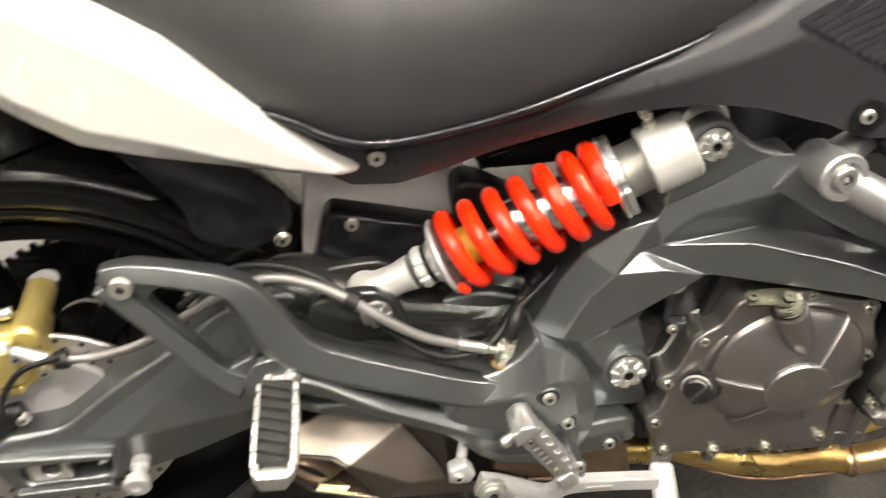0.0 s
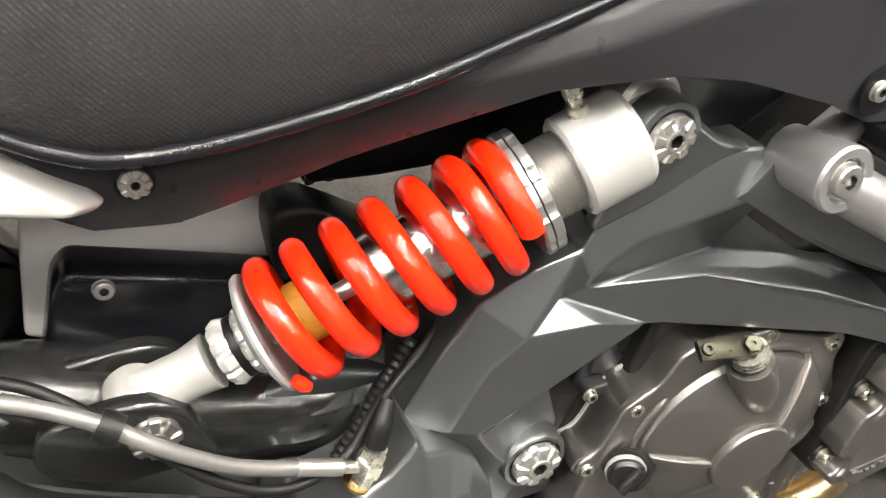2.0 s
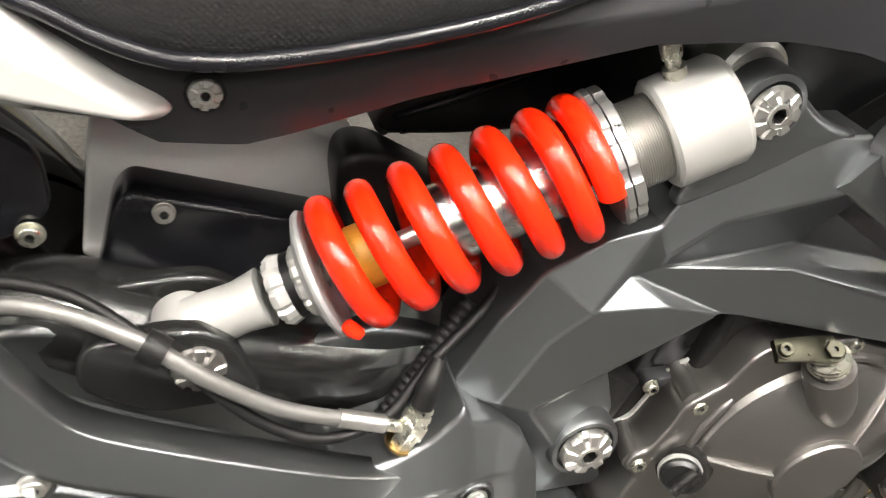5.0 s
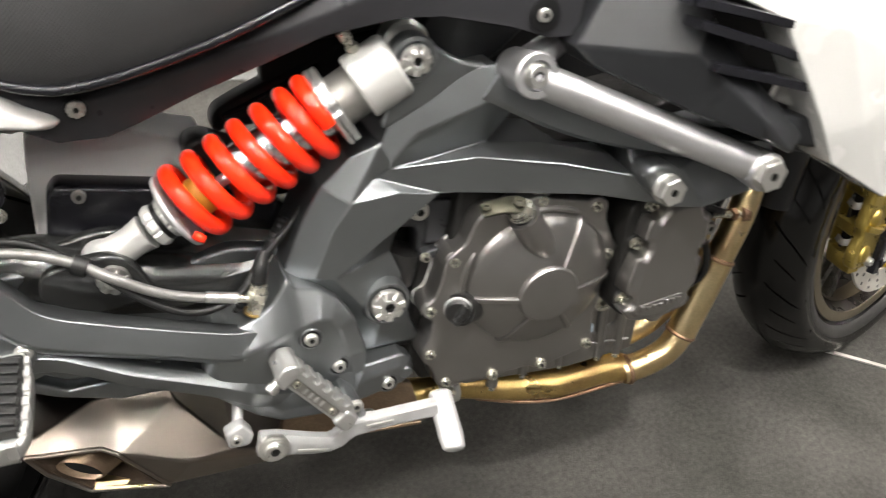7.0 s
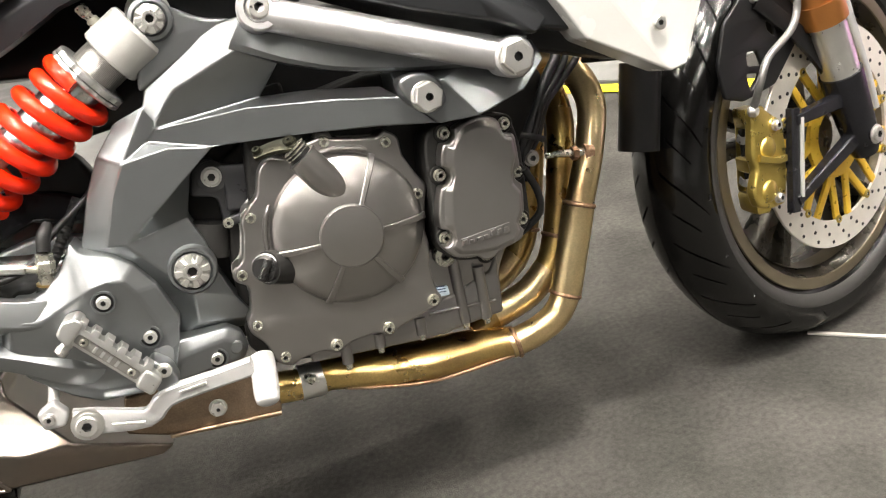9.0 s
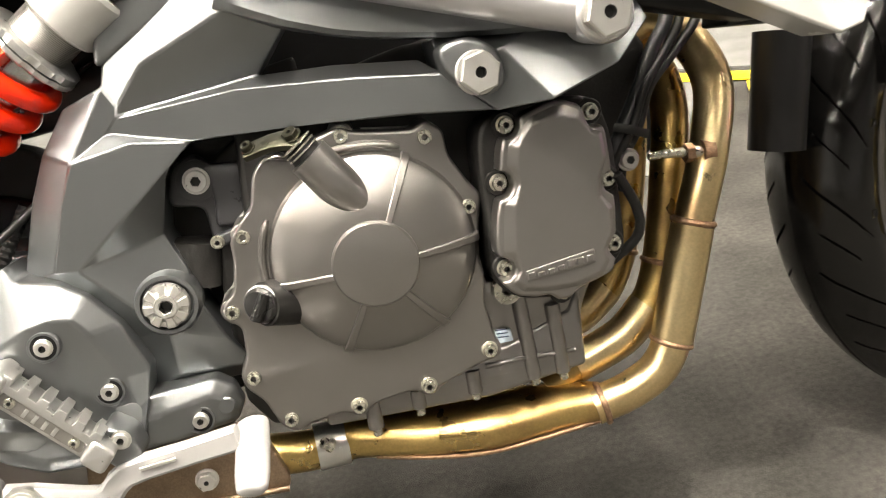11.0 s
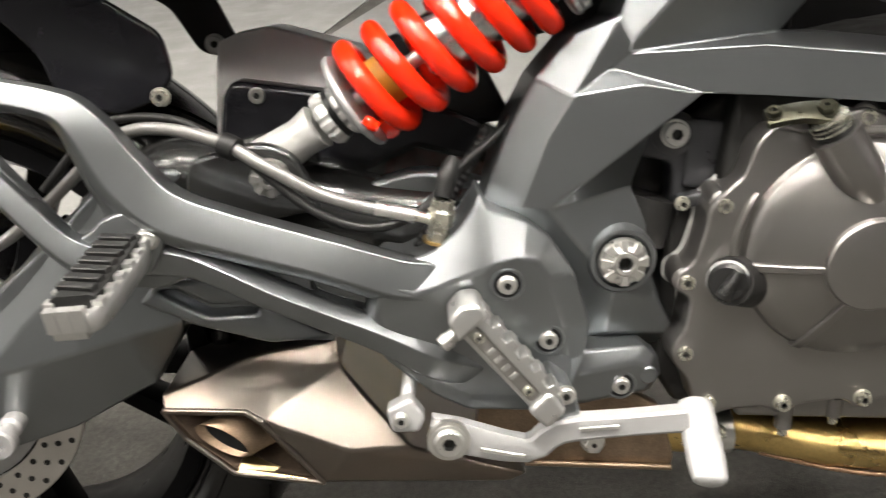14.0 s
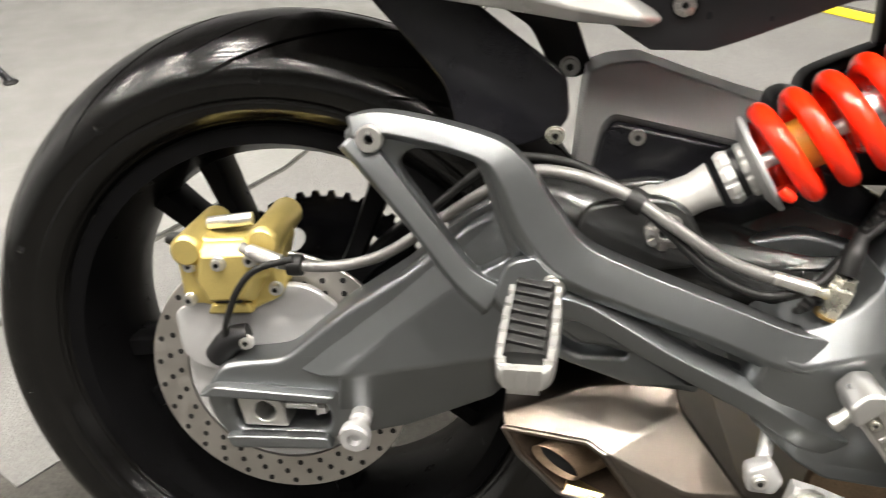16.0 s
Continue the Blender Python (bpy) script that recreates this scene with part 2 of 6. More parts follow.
def slab(outline, y_out, y_in, bevel=0.002, holes=(), r=0.004, lift=None, segments=2):
    """A bmesh plate in the plane of x and z from the outline, with bevelled rims, rounded corners and open holes."""
    cu = bpy.data.curves.new("slab", "CURVE")
    cu.dimensions, cu.fill_mode = "2D", "BOTH"
    for k, line in enumerate((outline, *holes)):
        pts = rounded(line, r) if r else [Vector(q) for q in line]
        s = cu.splines.new("POLY")
        s.points.add(len(pts) - 1)
        for q, v in zip(s.points, pts):
            q.co = (v[0], v[1], 0, 1)
        s.use_cyclic_u = True
    thick = abs(y_in - y_out)
    cu.bevel_depth, cu.bevel_resolution, cu.offset = bevel, segments, -bevel
    cu.extrude = max(thick / 2 - bevel, 0.0)
    tmp = bpy.data.objects.new("slab", cu)
    me = bpy.data.meshes.new_from_object(tmp)
    mid = (y_out + y_in) / 2
    bm = bmesh.new()
    bm.from_mesh(me)
    for v in bm.verts:
        x, z, w = v.co
        v.co = (x, mid - w, z)
        if lift:
            v.co.y += lift(x, z)
    bmesh.ops.remove_doubles(bm, verts=bm.verts, dist=0.00002)
    bpy.data.objects.remove(tmp)
    bpy.data.curves.remove(cu)
    bpy.data.meshes.remove(me)
    return bm


def ring_section(n=14):
    return [(math.cos(2 * math.pi * i / n), math.sin(2 * math.pi * i / n)) for i in range(n)]


BOX = [(-1, -0.75), (-0.75, -1), (0.75, -1), (1, -0.75), (1, 0.75), (0.75, 1), (-0.75, 1), (-1, 0.75)]


def sweep(points, sizes, section=None, steps=6, out=(0, -1, 0), caps=True, bm=None):
    """A bar along the points; sizes: one radius, or (half width, half depth), each for all or per point. The section's second axis faces out."""
    section = section or ring_section()
    line = smooth_line(points, steps) if steps > 1 else [Vector(p) for p in points]
    if not isinstance(sizes, list):
        sizes = [sizes] * len(points)
    sizes = [s if isinstance(s, tuple) else (s, s) for s in sizes]
    bm = bm or bmesh.new()
    rings = []
    for i, c in enumerate(line):
        t = (line[min(i + 1, len(line) - 1)] - line[max(i - 1, 0)]).normalized()
        side = Vector(out).cross(t)
        if side.length < 1e-4:
            side = Vector((1, 0, 0)).cross(t)
        side.normalize()
        up = t.cross(side)
        g = i / max(steps, 1) if steps > 1 else i
        j = min(int(g), len(sizes) - 1)
        j2 = min(j + 1, len(sizes) - 1)
        w = g - int(g)
        a, b = (sizes[j][k] * (1 - w) + sizes[j2][k] * w for k in (0, 1))
        rings.append([bm.verts.new(c + side * u * a + up * v * b) for u, v in section])
    m = len(section)
    for r0, r1 in zip(rings, rings[1:]):
        for k in range(m):
            bm.faces.new((r0[k], r0[(k + 1) % m], r1[(k + 1) % m], r1[k]))
    if caps:
        bm.faces.new(rings[0][::-1])
        bm.faces.new(rings[-1])
    return bm


def lathe(profile, origin=(0, 0, 0), axis=(0, -1, 0), n=32, bm=None, wave=None, arc=None):
    """Turns a profile of (radius, height) round the axis. wave(angle, index): a factor on the radius."""
    bm = bm or bmesh.new()
    q = Vector((0, 0, 1)).rotation_difference(Vector(axis).normalized())
    o = Vector(origin)
    rings = []
    for i, (r, h) in enumerate(profile):
        if r < 1e-6:
            rings.append([bm.verts.new(o + q @ Vector((0, 0, h)))])
        else:
            rings.append([bm.verts.new(o + q @ Vector((r * (wave(2 * math.pi * k / n, i) if wave else 1) * math.cos(2 * math.pi * k / n),
                                                       r * (wave(2 * math.pi * k / n, i) if wave else 1) * math.sin(2 * math.pi * k / n), h))) for k in range(n)])
    for a, b in zip(rings, rings[1:]):
        for k in range(n):
            if len(a) == 1 and len(b) == 1:
                continue
            if len(a) == 1:
                bm.faces.new((a[0], b[k], b[(k + 1) % n]))
            elif len(b) == 1:
                bm.faces.new((a[k], a[(k + 1) % n], b[0]))
            else:
                bm.faces.new((a[k], a[(k + 1) % n], b[(k + 1) % n], b[k]))
    return bm


def facets(verts, faces, y_in, bevel=0.0016):
    """A casting whose front is made of flat facets; its rim runs straight back to y_in."""
    bm = bmesh.new()
    v = {k: bm.verts.new(p) for k, p in verts.items()}
    for names in faces:
        bm.faces.new([v[k] for k in names.split()])
    bmesh.ops.recalc_face_normals(bm, faces=bm.faces)
    rim = [e for e in bm.edges if len(e.link_faces) == 1]
    made = bmesh.ops.extrude_edge_only(bm, edges=rim)
    for g in made["geom"]:
        if isinstance(g, bmesh.types.BMVert):
            g.co.y = y_in
    bmesh.ops.recalc_face_normals(bm, faces=bm.faces)
    sharp = [e for e in bm.edges if len(e.link_faces) == 2 and e.calc_face_angle(0) > radians(4)]
    bmesh.ops.bevel(bm, geom=sharp, offset=bevel, segments=3, profile=0.5, affect="EDGES", clamp_overlap=True)
    FLAT[:] = [bm]
    return bm


def plateau(outer, inner, y_o, y_i, y_in, bevel=0.003):
    """A casting with a raised flat face inside a chamfered border; y_o and y_i give the depth over x."""
    verts, faces = {}, []
    n = len(outer)
    for i in range(n):
        verts["o%d" % i] = (outer[i][0], y_o(outer[i][0], outer[i][1]), outer[i][1])
        verts["i%d" % i] = (inner[i][0], y_i(inner[i][0], inner[i][1]), inner[i][1])
        faces.append("o%d o%d i%d i%d" % (i, (i + 1) % n, (i + 1) % n, i))
    faces.append(" ".join("i%d" % i for i in range(n)))
    return facets(verts, faces, y_in, bevel)


def soft(bm):
    FLAT[:] = [bm]
    return bm


ARM = [(1, -1), (1, 0.32), (0.95, 0.48), (-0.32, 0.95), (-0.46, 1), (-0.92, 0.5), (-0.97, 0.3), (-1, 0), (-1, -1)]
ARM_LOW = [(1, -1), (1, 0.05), (0.95, 0.25), (0.45, 0.94), (0.32, 1), (-0.84, 0.6), (-0.95, 0.45), (-1, 0.2), (-1, -1)]
KEPT = {}


def socket_mesh(r, h, flange, hexhead=False):
    """A bolt head along +z: a flange, a round or six-sided head and a socket."""
    key = (r, h, flange, hexhead)
    if key not in KEPT:
        bm = bmesh.new()
        lathe([(0, 0), (r * flange, 0), (r * flange, h * 0.16), (r * flange * 0.95, h * 0.22), (0, h * 0.22)], axis=(0, 0, 1), n=28, bm=bm)
        if hexhead:
            lathe([(r * 1.04, h * 0.2), (r * 1.04, h * 0.9), (r * 0.95, h), (r * 0.34, h)], axis=(0, 0, 1), n=6, bm=bm)
            lathe([(r * 0.36, h * 0.995), (r * 0.27, h * 1.0), (r * 0.24, h * 0.5), (0, h * 0.5)], axis=(0, 0, 1), n=24, bm=bm)
        else:
            lathe([(r, h * 0.2), (r, h * 0.85), (r * 0.9, h), (r * 0.5, h)], axis=(0, 0, 1), n=24, bm=bm)
            lathe([(r * 0.52, h), (r * 0.47, h * 0.98), (r * 0.44, h * 0.3), (0, h * 0.3)], axis=(0, 0, 1), n=6, bm=bm)
        bmesh.ops.recalc_face_normals(bm, faces=bm.faces)
        me = bpy.data.meshes.new("bolt")
        bm.to_mesh(me)
        bm.free()
        me.polygons.foreach_set("use_smooth", [True] * len(me.polygons))
        me.set_sharp_from_angle(angle=radians(30))
        # Faces inside the socket take the painted shade as second material.
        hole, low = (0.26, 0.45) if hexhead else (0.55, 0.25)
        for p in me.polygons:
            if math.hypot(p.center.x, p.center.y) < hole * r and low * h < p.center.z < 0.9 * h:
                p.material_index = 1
        KEPT[key] = me
    return KEPT[key]


def bolt(parent, at, r=0.006, h=0.006, axis=(0, -1, 0), mat=None, flange=1.25, hexhead=False, name="bolt", label=""):
    mat = mat or CHROME
    key = (r, h, flange, hexhead, mat.name)
    if key not in KEPT:
        me = socket_mesh(r, h, flange, hexhead).copy()
        me.materials.append(mat)
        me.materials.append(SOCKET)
        KEPT[key] = me
    ob = new(name, KEPT[key])
    ob.parent = parent
    q = Vector((0, 0, 1)).rotation_difference(Vector(axis).normalized())
    ob.matrix_basis = Matrix.Translation(at) @ q.to_matrix().to_4x4() @ pose(0, 0, 0, 0, 0, (at[0] * 7919 + at[2] * 3571) % 60)
    if label:
        tagged(ob, label)
    return ob


def flower_bolt(parent, at, r, axis=(0, -1, 0), name="bolt", label="bright slotted pivot bolt", mat=None, slots=8):
    """A wide low bolt head whose face has a ring of radial slots round a hex socket."""
    bm = bmesh.new()
    n = slots * 10
    q = Vector((0, 0, 1)).rotation_difference(Vector(axis).normalized())
    rings = []
    for i, (k, h) in enumerate(((1.0, -0.1), (1.0, 0.18), (0.95, 0.27), (0.74, 0.32), (0.52, 0.36), (0.48, 0.32), (0.45, 0.40), (0.32, 0.40))):
        row = []
        for j in range(n):
            a = 2 * math.pi * j / n
            cut = 3 <= j % 10 <= 6 and 1 <= i <= 3
            kk, hh = (k * 0.95, h - 0.11) if cut else (k, h)
            row.append(bm.verts.new(Vector(at) + q @ Vector((r * kk * math.cos(a), r * kk * math.sin(a), r * hh))))
        rings.append(row)
    for p, w in zip(rings, rings[1:]):
        for j in range(n):
            bm.faces.new((p[j], p[(j + 1) % n], w[(j + 1) % n], w[j]))
    lathe([(r * 0.33, r * 0.40), (r * 0.30, r * 0.38), (r * 0.28, 0.0), (0, 0.0)], at, axis, 6, bm)
    ob = part(name, bm, mat or CHROME, parent, label, 25)
    ob.data.materials.append(SOCKET)
    # The hex socket's faces get the same painted shade.
    for p in ob.data.polygons:
        d = p.center - Vector(at)
        up = d.dot(Vector(axis).normalized())
        if (d - Vector(axis).normalized() * up).length < r * 0.295 and up < r * 0.35:
            p.material_index = 1
    return ob


def along(a, b, t):
    return tuple(Vector(a).lerp(Vector(b), t))

# ---- the hall ----
def flat_sheet(name, pts, z, mat, label, category, thick=0.004):
    bm = bmesh.new()
    top = [bm.verts.new((x, y, z)) for x, y in pts]
    low = [bm.verts.new((x, y, z - thick)) for x, y in pts]
    bm.faces.new(top)
    bm.faces.new(low[::-1])
    for i in range(len(pts)):
        j = (i + 1) % len(pts)
        bm.faces.new((top[i], low[i], low[j], top[j]))
    return tagged(part(name, bm, mat), label, category, kind="structure")


HALL = (-6.0, 8.0, -9.0, 7.0, 3.8)
X0, X1, Y0, Y1, TOP = HALL
flat_sheet("floor", [(X0 - 0.2, Y0 - 0.2), (X1 + 0.2, Y0 - 0.2), (X1 + 0.2, Y1 + 0.2), (X0 - 0.2, Y1 + 0.2)], 0.0, CARPET, "dark grey needle-felt carpet of an exhibition hall", "floor", 0.1)
# The pale floor sheet and the grey walkway meet the dark carpet on diagonal lines.
flat_sheet("floor_pale", [(-0.78, 0.30), (-0.36, 1.05), (0.0, 2.31), (0.34, 3.5), (0.6, 7.0), (-6.0, 7.0), (-6.0, 0.30)], 0.006, PALE_FLOOR, "pale floor sheet laid beside the display carpet", "floor", 0.005)
flat_sheet("floor_walkway", [(2.05, 1.32), (1.15, 2.30), (0.36, 3.20), (0.62, 7.0), (8.0, 7.0), (8.0, 1.32)], 0.005, PALE_FLOOR, "white glossy walkway floor beyond the yellow tape", "floor", 0.0045)
flat_sheet("floor_grey", [(-0.76, 0.29), (-0.35, 1.04), (0.01, 2.31), (0.35, 3.19), (1.14, 2.29), (1.82, 1.45), (1.45, 0.85), (0.5, 1.25), (-0.15, 0.55), (-0.45, 0.1)], 0.003, CARPET_LIGHT, "lighter grey carpet under the far side", "floor", 0.0025)


def strip(name, a, b, wide, mat, label, z=0.0085):
    a, b = Vector(a), Vector(b)
    s = (b - a).normalized()
    s = Vector((-s.y, s.x)) * wide / 2
    return flat_sheet(name, [tuple(a + s), tuple(a - s), tuple(b - s), tuple(b + s)], z, mat, label, "floor marking", 0.003)


strip("floor_tape", (2.15, 1.06), (0.55, 2.86), 0.075, TAPE, "yellow marking tape stuck along the carpet edge")
strip("floor_tape", (1.91, 1.27), (1.75, 0.95), 0.085, TAPE, "short piece of yellow marking tape")
strip("floor_seam", (1.40, -0.027), (1.78, -0.375), 0.007, SEAM, "pale seam strip between two carpet lengths", 0.0045)


def wall(name, a, b, mat, label):
    a, b = Vector((*a, 0)), Vector((*b, 0))
    s = (b - a).normalized()
    s = Vector((-s.y, s.x, 0)) * 0.12
    bm = bmesh.new()
    low = [bm.verts.new(p) for p in (a, b, b - s, a - s)]
    high = [bm.verts.new(v.co + Vector((0, 0, TOP))) for v in low]
    bm.faces.new(low)
    bm.faces.new(high)
    for i in range(4):
        bm.faces.new((low[i], low[(i + 1) % 4], high[(i + 1) % 4], high[i]))
    return tagged(part(name, bm, mat), label, "wall", kind="structure")


wall("wall_south", (X0, Y0), (X1, Y0), WALL, "white painted hall wall")
wall("wall_east", (X1, Y0), (X1, Y1), WALL, "white painted hall wall")
wall("wall_north", (X1, Y1), (X0, Y1), WALL, "white painted hall wall")
wall("wall_west", (X0, Y1), (X0, Y0), WALL, "white painted hall wall")
bm = bmesh.new()
bmesh.ops.create_cube(bm, size=1.0, matrix=Matrix.LocRotScale(((X0 + X1) / 2, (Y0 + Y1) / 2, TOP + 0.06), None, (X1 - X0 + 0.24, Y1 - Y0 + 0.24, 0.12)))
tagged(part("ceiling", bm, CEIL), "dark grey exhibition hall ceiling", "ceiling", kind="structure")
flat_sheet("floor_purple", [(2.93, 1.29), (3.3, 1.80), (8.0, 1.80), (8.0, -1.0), (4.2, -1.0)], 0.012, PURPLE, "purple carpet of the neighbouring booth", "floor", 0.005)

# Rows of recessed ceiling lamps.
LAMP_GLOW = emitter("lamp glow", (1.0, 0.94, 0.85), LAMP_POWER)
housing = lathe([(0.114, 0.0), (0.135, 0.0), (0.138, -0.012), (0.114, -0.012), (0.111, 0.02), (0.114, 0.0)], axis=(0, 0, 1), n=32)
lamp = tagged(part("ceiling_lamp", housing, SILVER), "round recessed ceiling lamp with a bright diffuser", "lamp", group="ceiling lamps")
glow = lathe([(0, 0.004), (0.11, 0.004), (0.11, 0.01), (0, 0.01)], axis=(0, 0, 1), n=16)
part("diffuser", glow, LAMP_GLOW, lamp, "glowing warm white diffuser")
spots = [(x, y) for x in (-4.6, -3.0, -1.7, -0.6, 0.5, 1.6, 2.9, 4.5) for y in (-3.4, -1.9, -1.1, -0.4, 0.3, 1.0, 1.8)]
lamp.matrix_basis = pose(spots[0][0], spots[0][1], TOP - 0.012)
for x, y in spots[1:]:
    copy_thing(lamp, pose(x, y, TOP - 0.012))

# One stronger spotlight stands over the side that is shown.
KEY_GLOW = emitter("spotlight glow", (1.0, 0.95, 0.88), KEY_POWER)
spot = tagged(part("spotlight", lathe([(0.084, 0.0), (0.105, 0.0), (0.108, -0.02), (0.084, -0.02), (0.080, 0.02), (0.084, 0.0)], axis=(0, 0, 1), n=32), SILVER), "round ceiling spotlight with a bright lens", "lamp")
part("lens", lathe([(0, 0.004), (0.08, 0.004), (0.08, 0.01), (0, 0.01)], axis=(0, 0, 1), n=16), KEY_GLOW, spot, "glowing white lens")
spot.matrix_basis = pose(0.75, -1.30, TOP - 0.012)

# A thin leg of the neighbouring display stands on the pale floor.
stand_leg = tagged(part("stand_leg", sweep([(-1.345, 1.578, 0.012), (-1.42, 1.583, 0.105), (-1.62, 1.60, 0.36)], 0.011, ring_section(14), 3), BLACK_GLOSS), "thin black metal stand leg on the pale floor", "stand")
part("foot_pad", lathe([(0, 0.0), (0.020, 0.0), (0.022, 0.003), (0.018, 0.010), (0, 0.012)], (-1.345, 1.578, 0.0065), (0, 0, 1), 24), RUBBER, stand_leg, "black rubber foot")

# ---- the motorcycle ----
bike = new("motorcycle")
bike.empty_display_size = 0.2
bike.matrix_basis = STAND
tagged(bike, "grey and white naked sports motorcycle leaning on its stand on carpet", "motorcycle")


# ---- wheels ----
def wheel(name, R, half, rim_r, spokes, matrix, rim_mat, grooves, slant=0.34, phase=0.35, reach=0.08, wide=0.0047, lip_mat=None):
    """A wheel about its own centre, axle along y."""
    lip = half * 0.80
    prof = [(rim_r - 0.012, -lip), (rim_r + 0.004, -lip), (rim_r + 0.006, -lip + 0.004), (rim_r - 0.006, -lip + 0.012), (rim_r - 0.016, -lip * 0.5), (rim_r - 0.02, 0),
            (rim_r - 0.016, lip * 0.5), (rim_r - 0.006, lip - 0.012), (rim_r + 0.006, lip - 0.004), (rim_r + 0.004, lip), (rim_r - 0.012, lip), (rim_r - 0.024, lip * 0.6),
            (rim_r - 0.03, 0), (rim_r - 0.024, -lip * 0.6), (rim_r - 0.012, -lip)]
    bm = lathe(prof, n=72)
    lathe([(0.0, -half * 0.7), (0.035, -half * 0.7), (0.045, -half * 0.4), (0.045, half * 0.4), (0.035, half * 0.7), (0, half * 0.7)], n=32, bm=bm)
    rim = part(name, bm, rim_mat, bike)
    rim.matrix_basis = matrix
    for i in range(spokes):
        for s in (-1, 1):
            a = 2 * math.pi * i / spokes + phase
            b = a + s * 0.17
            p = [(0.036 * math.cos(a), 0, 0.036 * math.sin(a)), (0.1 * math.cos((a + b) / 2), 0, 0.1 * math.sin((a + b) / 2)), ((rim_r - 0.02) * math.cos(b), 0, (rim_r - 0.02) * math.sin(b))]
            part("spoke", sweep(p, [(0.012, 0.024), (0.009, 0.018), (0.012, 0.024)], BOX, 4), rim_mat, rim)
    if lip_mat:
        # Two paler rings on the rim stand in for its bronze reflections.
        part("rim_lip", lathe([(rim_r - 0.013, lip - 0.001), (rim_r - 0.012, lip + 0.001), (rim_r - 0.004, lip + 0.0022), (rim_r + 0.004, lip + 0.001), (rim_r + 0.005, lip - 0.001)], n=72), lip_mat, rim, "bronze rim edge paled as reflections")
        part("rim_step", lathe([(rim_r - 0.030, half * 0.16), (rim_r - 0.0295, half * 0.24), (rim_r - 0.0255, half * 0.55), (rim_r - 0.0245, half * 0.47)], n=72), lip_mat, rim)
    # With a lip material the band is paler rubber, standing in for reflected light.
    wall_line = [(rim_r + 0.0095, half * 0.835), (rim_r + 0.013, half * 0.885), (rim_r + 0.019, half * 0.935), (rim_r + 0.026, half * 0.985), (rim_r + 0.030, half * 0.995)]
    part("sidewall_band", lathe([(r, h + d) for (r, h), d in zip(wall_line, (-0.001, 0.0012, 0.0014, 0.0012, -0.001))], n=96), SIDEWALL if lip_mat else TYRE, rim, "raised sidewall band lightened as reflected light" if lip_mat else "raised band of the tyre sidewall", 60)
    side = [(rim_r - 0.004, half * 0.72), (rim_r + 0.006, half * 0.78), (rim_r + 0.012, half * 0.86), (rim_r + (R - rim_r) * 0.35, half * 0.98), (rim_r + (R - rim_r) * 0.52, half),
            (rim_r + (R - rim_r) * 0.68, half * 0.93), (rim_r + (R - rim_r) * 0.82, half * 0.74), (rim_r + (R - rim_r) * 0.93, half * 0.44), (rim_r + (R - rim_r) * 0.985, half * 0.18)]
    prof = [(r, -h) for r, h in side] + [(R, 0)] + [(r, h) for r, h in reversed(side)]
    fine = smooth_line([(r, h, 0) for r, h in prof], 5)
    m = len(fine)
    centre, inner = (m - 1) / 2, 15
    step = 2 * math.pi * R / grooves
    # Columns of the tread run along the slanted grooves; each has its place on the round, its depth and its reach across the tread.
    cells = [(0, 0, 0, 0), (0.0008, 0.0055, reach, 0.78), (wide - 0.0008, 0.0055, reach, 0.70), (wide, 0, 0, 0)]
    cells += [(step * 0.2, 0, 0, 0), (step * 0.3, 0, 0, 0), (step * 0.46, 0, 0, 0), (step * 0.46 + 0.0007, 0.004, 0.30, 0.60), (step * 0.46 + 0.0033, 0.004, 0.30, 0.60), (step * 0.46 + 0.004, 0, 0, 0)]
    cells += [(step * 0.6, 0, 0, 0), (step * 0.70, 0, 0, 0), (step * 0.70 + 0.0008, 0.003, 0.80, 0.88), (step * 0.70 + 0.008, 0.003, 0.80, 0.84), (step * 0.70 + 0.0088, 0, 0, 0), (step * 0.85, 0, 0, 0), (step * 0.93, 0, 0, 0)]
    columns = [((g * step + d) / R, deep, lo, hi) for g in range(grooves) for d, deep, lo, hi in cells]
    n = len(columns)
    verts, faces = [], []
    for a0, deep, lo, hi in columns:
        for i, v in enumerate(fine):
            w = min(1.2, abs(i - centre) / (centre - inner))
            t = min(1.0, max(0.0, (w - 0.06) / 0.74))
            a = a0 - slant * t * (1 + 0.4 * t) + (0.5 * step / R * min(1.0, w / 0.06) if i > centre else 0)
            r, h = v.x, v.y
            if deep and lo < w < hi:
                r -= deep * (1 - 0.35 * w)
                h -= math.copysign(deep * 0.5 * w, h)
            verts.append((r * math.cos(a), h, r * math.sin(a)))
    for k in range(n):
        p, q = k * m, (k + 1) % n * m
        for i in range(m - 1):
            faces.append((p + i, p + i + 1, q + i + 1, q + i))
    me = bpy.data.meshes.new("tyre")
    me.from_pydata(verts, [], faces)
    finish("tyre", me, TYRE, rim, "black road tyre with angled grooves", 38)
    return rim


